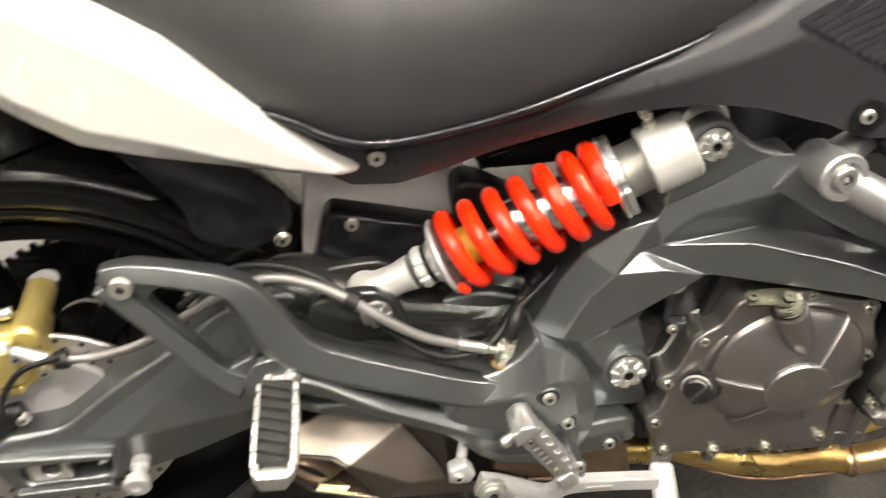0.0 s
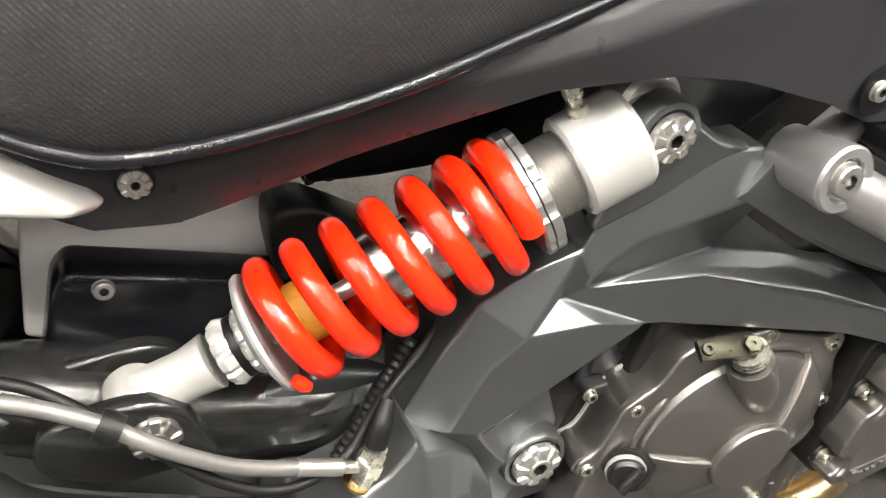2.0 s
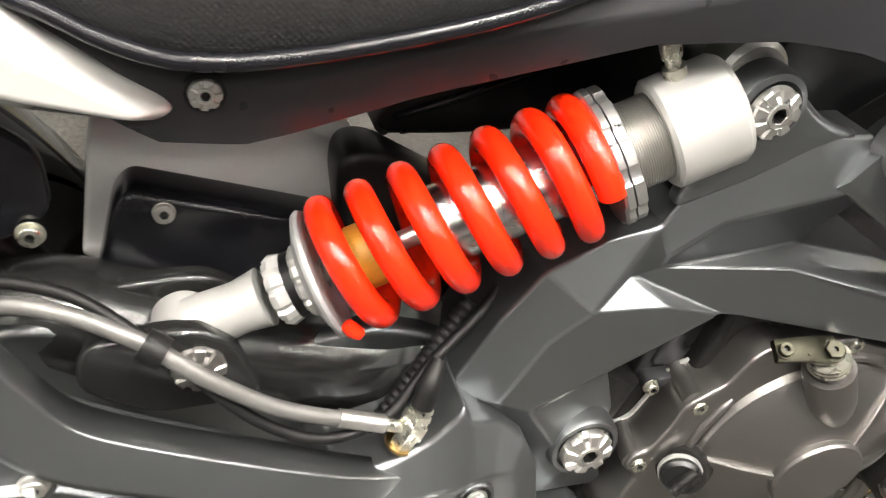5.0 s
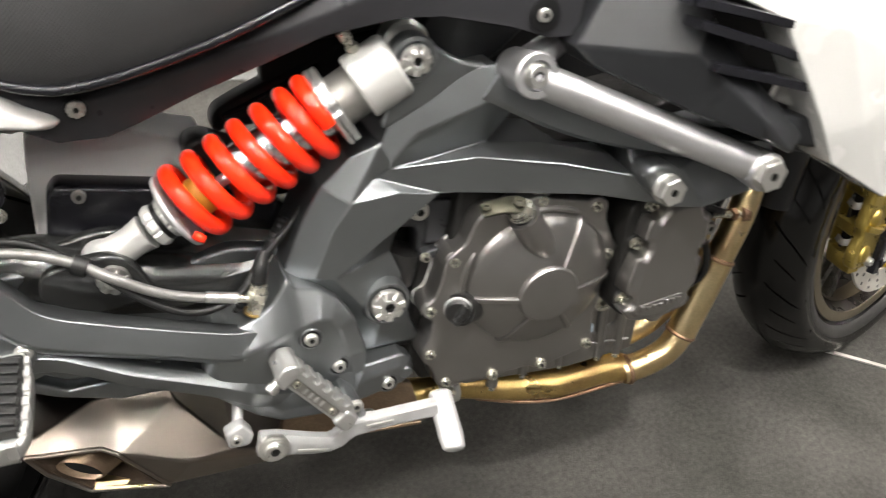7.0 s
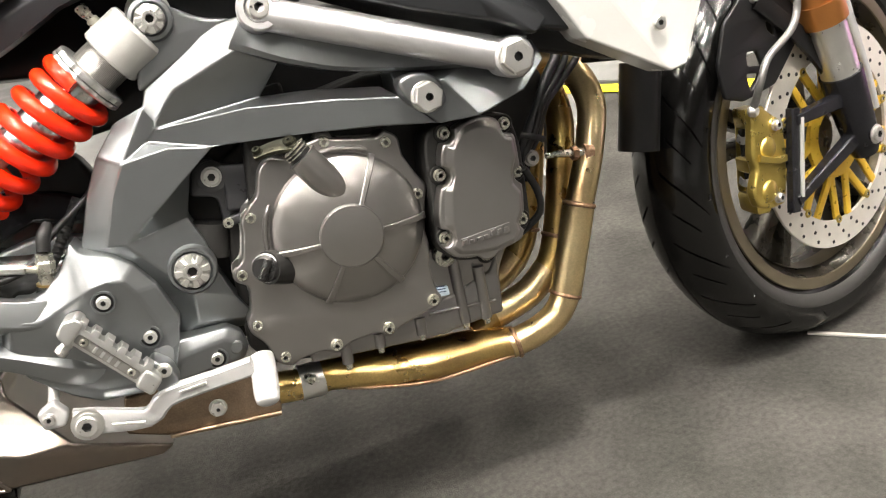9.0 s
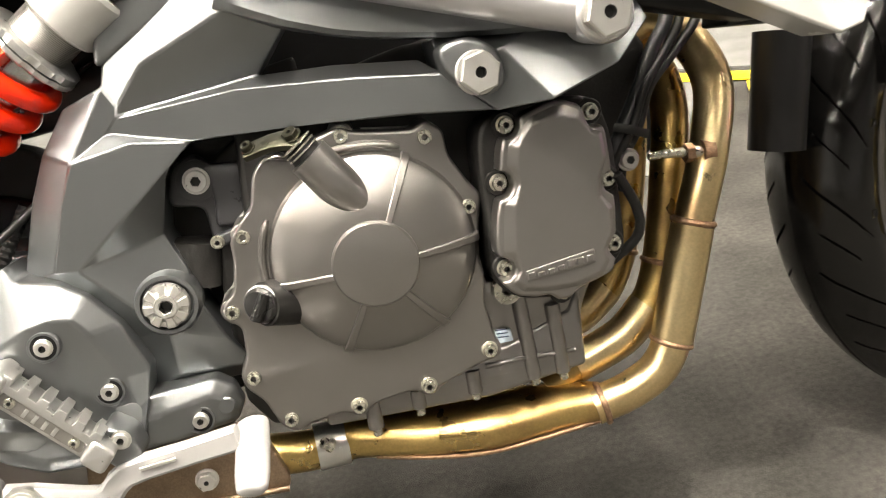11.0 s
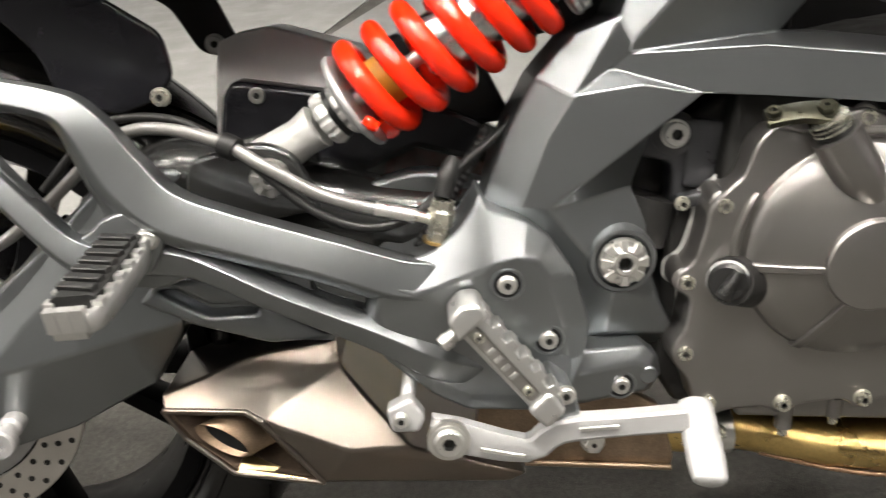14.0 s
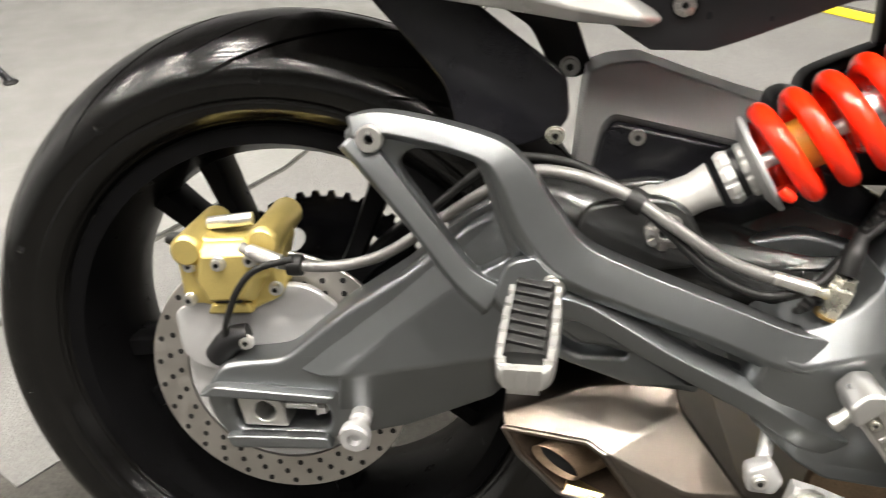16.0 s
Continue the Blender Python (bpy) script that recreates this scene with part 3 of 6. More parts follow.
def perforated(r_out, r_in, y0, thick, rows, mat, parent, name, label):
    """A drilled brake disc: a ring with dark discs painting the holes' shade."""
    bm = lathe([(r_in, -thick / 2), (r_out - 0.0008, -thick / 2), (r_out, -thick / 2 + 0.0008), (r_out, thick / 2 - 0.0008), (r_out - 0.0008, thick / 2), (r_in, thick / 2), (r_in, -thick / 2)], (0, y0, 0), n=96)
    ob = part(name, bm, mat, parent, label, 30)
    bm = bmesh.new()
    for k in range(rows):
        for j, t in enumerate((0.2, 0.5, 0.8)):
            a = 2 * math.pi * (k + 0.33 * j) / rows
            r = r_in + (r_out - r_in) * t
            lathe([(0, thick / 2 + 0.0005), (0.0028, thick / 2 + 0.0005), (0.0028, 0), (0, 0)], (r * math.cos(a), y0, r * math.sin(a)), n=10, bm=bm)
    tagged(part("drilling", bm, ENGINE_DARK, ob, "dark discs as shade of drilled holes"), kind="stuff")
    return ob


REAR = pose(0.0, 0.022, 0.315)
rear_wheel = wheel("rear_wheel", 0.318, 0.093, 0.222, 5, REAR, RIM, 11, -0.42, 0.925, 0.10, 0.0095)
perforated(0.123, 0.090, -0.106, 0.005, 30, DISC, rear_wheel, "brake_disc", "drilled steel rear brake disc")
part("disc_carrier", lathe([(0.03, -0.003), (0.088, -0.003), (0.088, 0.003), (0.03, 0.003), (0.03, -0.003)], (0, -0.105, 0), n=48), PEDAL, rear_wheel)
teeth = []
for i in range(42):
    for d, r in ((-0.30, 0.115), (-0.14, 0.1215), (0.14, 0.1215), (0.30, 0.115)):
        a = 2 * math.pi * (i + d) / 42
        teeth.append((r * math.cos(a), r * math.sin(a)))
oval = lambda a, n=16: [(0.076 * math.cos(a) + 0.014 * math.cos(2 * math.pi * k / n) * math.cos(a) - 0.021 * math.sin(2 * math.pi * k / n) * math.sin(a), 0.076 * math.sin(a) + 0.014 * math.cos(2 * math.pi * k / n) * math.sin(a) + 0.021 * math.sin(2 * math.pi * k / n) * math.cos(a)) for k in range(n)]
hub = [(0.035 * math.cos(2 * math.pi * k / 24), 0.035 * math.sin(2 * math.pi * k / 24)) for k in range(24)]
sprocket = part("sprocket", slab(teeth, 0.072, 0.080, 0.001, [hub] + [oval(2 * math.pi * i / 5 + 0.9) for i in range(5)], r=0), BLACK_GLOSS, rear_wheel)

# ---- swingarm ----
arm = slab([(-0.054, 0.322), (-0.036, 0.350), (0.021, 0.358), (0.073, 0.402), (0.131, 0.441), (0.190, 0.490), (0.245, 0.500), (0.30, 0.478), (0.36, 0.466), (0.43, 0.478),
            (0.489, 0.462), (0.56, 0.440), (0.585, 0.40), (0.53, 0.37), (0.45, 0.375), (0.324, 0.362), (0.229, 0.374), (0.222, 0.366), (0.200, 0.366), (0.116, 0.345),
            (0.064, 0.279), (-0.034, 0.272), (-0.05, 0.298)], -0.135, -0.085, 0.006,
           [[(-0.030, 0.318), (0.057, 0.316), (0.058, 0.290), (-0.026, 0.285)]], 0.012, lambda x, z: 0.05 * max(0.0, x - 0.2))
swingarm = part("swingarm", arm, CAST, bike, "grey painted cast swingarm")
part("rib", facets({"a": (0.012, -0.128, 0.350), "b": (0.091, -0.129, 0.408), "c": (0.14, -0.130, 0.452), "d": (0.203, -0.134, 0.497), "e": (0.056, -0.142, 0.345), "f": (0.116, -0.144, 0.389), "g": (0.173, -0.144, 0.434), "h": (0.225, -0.140, 0.470),
                    "i": (0.072, -0.147, 0.349), "j": (0.196, -0.150, 0.374), "k": (0.24, -0.146, 0.382), "l": (0.060, -0.124, 0.274), "m": (0.125, -0.116, 0.287), "n": (0.199, -0.118, 0.321), "o": (0.232, -0.128, 0.366)},
                   ["a b f e", "b c g f", "c d h g", "e f i", "f g j i", "g h k j", "i j n m l", "j k o n"], -0.10, 0.003), CAST, swingarm)
part("axle_rail", slab([(-0.056, 0.324), (0.06, 0.322), (0.066, 0.329), (-0.04, 0.334)], -0.146, -0.13, 0.002), CAST, swingarm)
part("axle_rail", slab([(-0.036, 0.284), (0.055, 0.287), (0.062, 0.276), (-0.03, 0.272)], -0.144, -0.13, 0.002), CAST, swingarm)
ring = lambda r, n=20: [(-0.001 + r * math.cos(2 * math.pi * k / n), 0.305 + r * math.sin(2 * math.pi * k / n)) for k in range(n)]
bm = slab([(-0.020, 0.290), (-0.026, 0.318), (-0.012, 0.319), (0.012, 0.320), (0.016, 0.308), (0.020, 0.290)], -0.134, -0.108, 0.002, [ring(0.0095)], r=0.003)
block = part("axle_block", bm, CHROME, swingarm, "bright axle adjuster block")
part("axle_end", lathe([(0, -0.02), (0.0095, -0.02), (0.0095, 0)], (-0.001, -0.130, 0.305), n=24), ENGINE_DARK, block)
part("adjuster_screw", sweep([(0.015, -0.122, 0.306), (0.06, -0.122, 0.306)], 0.004, steps=1), CHROME, block)
bolt(block, (0.045, -0.124, 0.306), 0.006, 0.008, (1, 0, 0), hexhead=True, name="lock_nut")
spool = part("stand_spool", lathe([(0.0, 0.0), (0.009, 0.0), (0.0095, 0.012), (0.007, 0.014), (0.007, 0.024), (0.013, 0.026), (0.0135, 0.034), (0.012, 0.036), (0.006, 0.036), (0.005, 0.031), (0, 0.031)], (0.087, -0.133, 0.308), (0, -1, -0.12), 32), PEDAL, swingarm, "silver paddock stand spool")
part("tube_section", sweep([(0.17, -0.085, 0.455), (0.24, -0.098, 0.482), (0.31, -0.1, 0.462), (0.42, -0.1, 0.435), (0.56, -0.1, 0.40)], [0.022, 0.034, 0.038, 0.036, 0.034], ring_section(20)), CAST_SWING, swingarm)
part("far_brace", facets({"a": (0.262, -0.050, 0.487), "b": (0.268, -0.034, 0.552), "c": (0.272, -0.025, 0.581), "d": (0.293, -0.020, 0.588), "e": (0.318, -0.020, 0.590), "f": (0.365, -0.022, 0.573), "g": (0.412, -0.026, 0.557), "h": (0.434, -0.030, 0.551),
                          "i": (0.452, -0.050, 0.470), "j": (0.36, -0.060, 0.45), "l": (0.320, -0.030, 0.543), "m": (0.410, -0.038, 0.516)},
                         ["a b l j", "b c d l", "d e l", "e f m l", "f g m", "g h i m", "l m i j"], 0.05, 0.003), FAR, swingarm)
part("linkage_cover", slab([(0.418, 0.50), (0.4086, 0.551), (0.4086, 0.5619), (0.4101, 0.5682), (0.4137, 0.5728), (0.4214, 0.5756), (0.4339, 0.5738), (0.4469, 0.5673), (0.49, 0.545), (0.51, 0.50)], -0.080, -0.040, 0.006, r=0.008), BLACK, swingarm, "rounded black plastic linkage cover")
guard = part("chain_guard", slab([(0.4440, 0.557), (0.4455, 0.572), (0.452, 0.580), (0.48, 0.592), (0.523, 0.608), (0.56, 0.622), (0.62, 0.645), (0.70, 0.66), (0.70, 0.57), (0.56, 0.563), (0.50, 0.558)], -0.022, 0.012, 0.005, r=0.006), BLACK, swingarm, "black plastic upper chain guard")
part("guard_rib", sweep([(0.455, -0.024, 0.572), (0.50, -0.024, 0.588), (0.56, -0.024, 0.612)], 0.003, steps=4), BLACK_GLOSS, guard)
for k in range(13):
    x, z, y = 0.449 + 0.0075 * k, 0.5605 + 0.0006 * k, -0.020 + (0.004 if k % 2 else 0)
    part("chain_link", sweep([(x - 0.003, y, z - 0.0005), (x + 0.003, y, z + 0.0005)], [(0.0042, 0.0018), (0.0042, 0.0018)], ring_section(12), 1), CHAIN, guard)
recess = part("recess_plate", slab([(0.268, 0.47), (0.283, 0.543), (0.292, 0.553), (0.36, 0.538), (0.46, 0.515), (0.52, 0.48), (0.5, 0.44), (0.36, 0.44)], -0.085, -0.05, 0.005, r=0.012), BLACK_GLOSS, swingarm, "glossy black recess plate")
bolt(recess, (0.310, -0.0855, 0.540), 0.0060, 0.004, flange=1.1, mat=THREAD)
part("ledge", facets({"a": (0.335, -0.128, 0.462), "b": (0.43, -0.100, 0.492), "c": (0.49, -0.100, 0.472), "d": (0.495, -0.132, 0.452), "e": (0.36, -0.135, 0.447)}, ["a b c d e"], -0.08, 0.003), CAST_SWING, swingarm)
for y0, y1, dx in ((-0.160, -0.146, 0.0), (-0.112, -0.098, 0.006)):
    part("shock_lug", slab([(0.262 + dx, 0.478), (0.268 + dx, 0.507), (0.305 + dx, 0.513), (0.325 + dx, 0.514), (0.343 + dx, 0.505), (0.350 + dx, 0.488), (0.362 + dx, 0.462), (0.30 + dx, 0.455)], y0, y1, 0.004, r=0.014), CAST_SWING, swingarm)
flower_bolt(swingarm, (0.325, -0.160, 0.489), 0.0145, mat=THREAD)

# ---- rear shock ----
LOW, HIGH = Vector((0.3958, -0.1436, 0.5384)), Vector((0.5392, -0.1561, 0.6171))
AX = (HIGH - LOW).normalized()
UPW = Vector((0, 0, 1))
UPW = (UPW - AX * UPW.dot(AX)).normalized()
OUT = UPW.cross(AX).normalized()
OUT = OUT if OUT.y < 0 else -OUT
on = lambda s: LOW + AX * s
# The spring's steel body and the rod stand on one axis.
shock = part("shock_absorber", lathe([(0, 0.022), (0.020, 0.022), (0.0225, 0.025), (0.0225, 0.13), (0.020, 0.135), (0, 0.135)], on(0.03), AX, 48), POLISHED, bike, "rear shock absorber with polished body")


def spring_rise(k):
    stops = [(-0.45, 0.0035), (0.0, 0.010), (1, 0.034), (2, 0.0585), (3, 0.083), (4, 0.1075), (5, 0.132), (5.9, 0.1495), (6.25, 0.1535)]
    for (a, u), (b, v) in zip(stops, stops[1:]):
        if k <= b:
            return u + (v - u) * (k - a) / (b - a)
    return stops[-1][1]


coil = []
for i in range(0, 269):
    k = -0.45 + 6.7 * i / 268
    a = 2 * math.pi * k
    coil.append(on(spring_rise(k) - 0.003) + 0.0328 * (math.cos(a) * UPW + math.sin(a) * OUT))
bm = bmesh.new()
sweep(coil, 0.0080, ring_section(16), 1, out=tuple(AX), bm=bm)
part("spring", bm, RED, shock, "glossy red coil spring", 60)
part("spring_end", sweep([(0.398, -0.176, 0.526), (0.402, -0.177, 0.5225), (0.406, -0.177, 0.5195)], [0.0036, 0.0046, 0.0036], ring_section(14), 3), RED, shock)
part("rod", lathe([(0, 0), (0.0055, 0), (0.0055, 0.09), (0, 0.09)], on(-0.005), AX, 24), CHROME, shock)
part("bump_stop", lathe([(0, 0), (0.0165, 0), (0.0185, 0.002), (0.0185, 0.022), (0.0165, 0.024), (0, 0.024)], on(0.012), AX, 32), YELLOW_BUMP, shock, "amber rubber bump stop")
part("spring_seat", lathe([(0.009, -0.006), (0.024, -0.006), (0.036, -0.001), (0.0370, 0.001), (0.0360, 0.003), (0.009, 0.003), (0.009, -0.006)], on(-0.0075), AX, 48), PEDAL, shock)
notch = lambda d, n: (lambda a, i: 1 - (d if math.cos(n * a) > 0.55 else 0) if i in (1, 2, 3) else 1)
part("adjuster_ring", lathe([(0.009, 0), (0.0185, 0), (0.0205, 0.002), (0.0195, 0.009), (0.009, 0.009)], on(-0.019), AX, 72, wave=notch(0.10, 11)), SILVER, shock)
part("adjuster_band", lathe([(0.009, 0), (0.0188, 0), (0.0188, 0.005), (0.009, 0.005)], on(-0.024), AX, 48), BLACK, shock)
part("adjuster_ring", lathe([(0.009, 0), (0.0185, 0), (0.0205, 0.004), (0.0188, 0.010), (0.009, 0.010)], on(-0.0338), AX, 72, wave=notch(0.10, 11)), SILVER, shock)
part("adjuster_band", lathe([(0.009, 0), (0.0175, 0), (0.0175, 0.005), (0.009, 0.005)], on(-0.0125), AX, 48), BLACK, shock)
EYE_LOW = on(-0.088)
bm = sweep([EYE_LOW + AX * 0.006, on(-0.07), on(-0.055), on(-0.04)], [(0.0175, 0.015), (0.016, 0.015), (0.0145, 0.015), (0.017, 0.017)], ring_section(20), 5)
lathe([(0, -0.017), (0.014, -0.017), (0.0175, -0.012), (0.0175, 0.012), (0.014, 0.017), (0, 0.017)], EYE_LOW, (0, -1, 0), 32, bm)
part("lower_eye", bm, SILVER, shock, "cast silver lower eye")
part("threaded_body", lathe([(0.015, 0)] + [(0.0240 + (0.0004 if i % 2 else 0), 0.0015 + 0.00065 * i) for i in range(56)] + [(0.015, 0.04)], on(0.156), AX, 48), THREAD, shock, "fine threaded silver body", 15)
part("collar", lathe([(0.02, 0), (0.0365, 0), (0.0385, 0.0015), (0.0385, 0.0052), (0.02, 0.0052)], on(0.1545), AX, 96, wave=notch(0.045, 10)), PEG, shock, "notched bright preload collar")
part("collar", lathe([(0.02, 0), (0.0378, 0), (0.0378, 0.0052), (0.0365, 0.006), (0.02, 0.006)], on(0.1608), AX, 96, wave=notch(0.045, 10)), PEG, shock)
part("reservoir", lathe([(0, 0.0), (0.0285, 0.0), (0.0308, 0.0022), (0.0308, 0.038), (0.0285, 0.0415), (0.016, 0.0425), (0, 0.0425)], on(0.188), AX, 64), SILVER, shock, "plain silver gas reservoir", 25)
EYE_TOP = on(0.247) + UPW * 0.005 + Vector((0, 0.017, 0))
bm = sweep([on(0.222), on(0.236), EYE_TOP], [(0.022, 0.019), (0.018, 0.015), (0.018, 0.014)], ring_section(20), 5)
lathe([(0, -0.014), (0.019, -0.014), (0.0222, -0.010), (0.0222, 0.009), (0.019, 0.012), (0, 0.012)], EYE_TOP, (0, -1, 0), 32, bm)
part("upper_eye", bm, SILVER, shock, "cast silver upper eye")
V0 = on(0.204) + UPW * 0.030
valve = part("valve", lathe([(0, 0), (0.0062, 0), (0.0062, 0.006), (0.0042, 0.007), (0.0042, 0.011), (0.0055, 0.0115), (0.0058, 0.013), (0.0058, 0.021), (0.0045, 0.022), (0, 0.022)], V0, UPW, 20), ZINC, shock, "brass gas valve with knurled cap")

# ---- main frame ----
fv = {
    "l0": (0.472, -0.156, 0.452), "l1": (0.497, -0.157, 0.507), "l2": (0.517, -0.158, 0.54), "l3": (0.545, -0.169, 0.568), "l4": (0.583, -0.169, 0.594), "l5": (0.625, -0.17, 0.619),
    "l6": (0.656, -0.171, 0.636), "l7": (0.692, -0.173, 0.638), "a": (0.5399, -0.183, 0.5284), "b": (0.5671, -0.166, 0.5426), "c": (0.6283, -0.184, 0.5215), "u1": (0.5836, -0.173, 0.5594),
    "r0": (0.5801, -0.175, 0.5528), "r1": (0.671, -0.178, 0.55), "r2": (0.755, -0.202, 0.537), "r3": (0.818, -0.228, 0.523), "j": (0.697, -0.186, 0.612), "o0": (0.6891, -0.158, 0.5558),
    "o1": (0.722, -0.16, 0.59), "o6": (0.745, -0.168, 0.549), "o5": (0.808, -0.196, 0.536), "d1": (0.7, -0.186, 0.513), "d2": (0.79, -0.212, 0.499), "d3": (0.848, -0.236, 0.488),
    "g0": (0.592, -0.163, 0.428), "g1": (0.583, -0.158, 0.456), "g2": (0.597, -0.16, 0.5), "g3": (0.606, -0.166, 0.512), "k": (0.519, -0.181, 0.45), "n0": (0.499, -0.174, 0.452),
    "n1": (0.522, -0.174, 0.5), "p1": (0.594, -0.16, 0.395), "p2": (0.604, -0.156, 0.362), "p3": (0.618, -0.148, 0.332), "p4": (0.604, -0.14, 0.322), "p5": (0.53, -0.142, 0.33),
    "p6": (0.505, -0.146, 0.38), "pm": (0.565, -0.172, 0.385), "pn": (0.56, -0.16, 0.345), "m": (0.5884, -0.187, 0.5318), "v": (0.6095, -0.177, 0.5843), "e": (0.576, -0.168, 0.5767),
}
frame_main = part("main_frame", facets(fv, [
    "l0 l1 l2 a n1 n0", "l2 l3 e a", "a e u1 r0 b", "a b m", "b c m", "b r0 r1 r2 r3 d3 d2 d1 c", "e l4 l5 l6 l7 j v u1", "u1 v j o1 o0 r0", "r0 o0 r1", "r1 o0 o6 r2", "r2 o6 o5 r3",
    "a m c k n0 n1", "c g3 g2 g1 k", "k g1 g0 p1 pm", "l0 n0 k pm p6", "p1 p2 pm", "p2 p3 pn pm", "p3 p4 p5 pn", "p6 pm pn p5"], -0.095, 0.0022), CAST, bike, "satin grey cast aluminium main frame")
part("frame_end", facets({"a": (0.818, -0.228, 0.5235), "b": (0.818, -0.212, 0.548), "c": (0.90, -0.238, 0.545), "d": (0.958, -0.254, 0.545), "e": (0.962, -0.264, 0.524), "f": (0.935, -0.266, 0.500),
                          "g": (0.886, -0.256, 0.486), "h": (0.848, -0.240, 0.4875), "i": (0.86, -0.245, 0.53)}, ["a b c i", "c d e f g i", "a i g h"], -0.13), CAST, frame_main)
part("upper_rail", sweep([(0.690, -0.172, 0.628), (0.745, -0.190, 0.588), (0.82, -0.212, 0.562), (0.90, -0.238, 0.546), (0.95, -0.250, 0.536)], [(0.026, 0.014), (0.015, 0.016), (0.013, 0.016), (0.014, 0.016), (0.018, 0.014)], BOX, 5), CAST, frame_main)
# Black sheet put behind the frame opening as its shade.
part("opening_shade", slab([(0.63, 0.54), (0.70, 0.65), (0.96, 0.62), (0.96, 0.51), (0.76, 0.52)], -0.03, -0.01, 0.003), BLACK, frame_main)
lug = part("shock_mount", slab([(0.575, 0.588), (0.583, 0.612), (0.585, 0.645), (0.595, 0.668), (0.613, 0.672), (0.634, 0.660), (0.655, 0.645), (0.690, 0.637), (0.656, 0.626), (0.625, 0.609)], -0.172, -0.158, 0.005, r=0.016, segments=4), CAST, frame_main, angle=45)
part("mount_boss", lathe([(0.0, -0.012), (0.0225, -0.012), (0.0222, 0.001), (0.0205, 0.0045), (0.017, 0.0055), (0.015, 0.003), (0, 0.003)], (0.609, -0.174, 0.654), n=40), CAST, lug, angle=45)
flower_bolt(lug, (0.609, -0.180, 0.654), 0.0145)
part("shock_mount", slab([(0.575, 0.60), (0.588, 0.645), (0.597, 0.660), (0.615, 0.662), (0.65, 0.648), (0.70, 0.636), (0.70, 0.60)], -0.118, -0.10, 0.004, r=0.014), CAST, frame_main)
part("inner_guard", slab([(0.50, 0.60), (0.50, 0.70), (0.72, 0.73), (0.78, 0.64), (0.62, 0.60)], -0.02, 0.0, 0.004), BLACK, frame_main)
part("rear_tie", slab([(0.6, 0.63), (0.64, 0.685), (0.70, 0.70), (0.74, 0.66), (0.70, 0.63)], -0.14, -0.09, 0.004), PANEL, frame_main)
# The lower lug that carries the swingarm pivot.
part("pivot_boss", lathe([(0, -0.02), (0.026, -0.02), (0.0255, 0.003), (0.0235, 0.007), (0.0205, 0.007), (0.0195, 0.003), (0, 0.003)], (0.571, -0.170, 0.406), n=48), CAST, frame_main, angle=45)
flower_bolt(frame_main, (0.571, -0.178, 0.406), 0.0180, label="bright slotted swingarm pivot bolt")
# The silver brace tube with its end bosses.
T0, T1 = Vector((0.707, -0.205, 0.634)), Vector((0.920, -0.285, 0.536))
brace = part("brace_tube", sweep([T0, T0.lerp(T1, 0.12), T0.lerp(T1, 0.88), T1], [0.013, 0.0165, 0.0165, 0.015], ring_section(28), 4), SILVER_PAINT, bike, "satin silver brace tube on the frame")
part("boss", lathe([(0, -0.030), (0.019, -0.030), (0.0205, 0.006), (0.0215, 0.010), (0.0215, 0.015), (0.020, 0.017), (0.0145, 0.017), (0.013, 0.013), (0, 0.013)], (0.708, -0.205, 0.636), (0, -1, 0.1), 40), SILVER_PAINT, brace)
bolt(brace, (0.708, -0.218, 0.6375), 0.0105, 0.007, (0, -1, 0.1), flange=1.15)
part("boss", sweep([(0.715, -0.19, 0.64), (0.755, -0.172, 0.652)], [0.016, 0.0125], ring_section(20), 1), SILVER_PAINT, brace)
part("boss", lathe([(0, -0.03), (0.018, -0.03), (0.020, -0.004), (0.020, 0.006), (0.018, 0.009), (0, 0.009)], (0.920, -0.290, 0.535), n=32), SILVER_PAINT, brace)
bolt(brace, (0.919, -0.298, 0.535), 0.016, 0.010, mat=CHROME, flange=1.1, hexhead=True)
part("bolt_bracket", slab([(0.816, 0.520), (0.812, 0.542), (0.838, 0.544), (0.856, 0.530), (0.856, 0.505), (0.838, 0.499)], -0.256, -0.225, 0.004, r=0.01), CAST, frame_main)
bolt(frame_main, (0.836, -0.256, 0.518), 0.0145, 0.014, mat=CHROME, flange=1.08, hexhead=True, label="large bright hex bolt")

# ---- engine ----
case = part("crankcase", slab([(0.60, 0.30), (0.615, 0.272), (0.66, 0.262), (0.70, 0.256), (0.80, 0.246), (0.875, 0.242), (0.895, 0.30), (0.93, 0.33), (0.945, 0.47), (0.96, 0.52), (0.93, 0.56), (0.70, 0.54), (0.63, 0.50), (0.61, 0.40)], -0.146, 0.15, 0.006), ENGINE_DARK, bike, "four-cylinder engine case darkened between brown-grey covers")
part("lower_case", slab([(0.80, 0.246), (0.80, 0.345), (0.93, 0.345), (0.90, 0.30), (0.878, 0.243)], -0.160, -0.12, 0.004), ENGINE, case)
part("case_ledge", sweep([(0.8019, -0.1625, 0.2721), (0.8342, -0.1625, 0.2689), (0.8827, -0.1625, 0.262)], 0.0022, ring_section(12), 2), ENGINE, case)
part("cylinder_block", slab([(0.64, 0.42), (0.66, 0.53), (0.80, 0.55), (0.98, 0.54), (1.0, 0.50), (0.96, 0.40)], -0.165, 0.16, 0.006), ENGINE_DARK, case)
part("sump_ridge", slab([(0.66, 0.285), (0.83, 0.285), (0.885, 0.30), (0.90, 0.325), (0.89, 0.245), (0.80, 0.243), (0.66, 0.262)], -0.162, -0.14, 0.004), ENGINE, case)
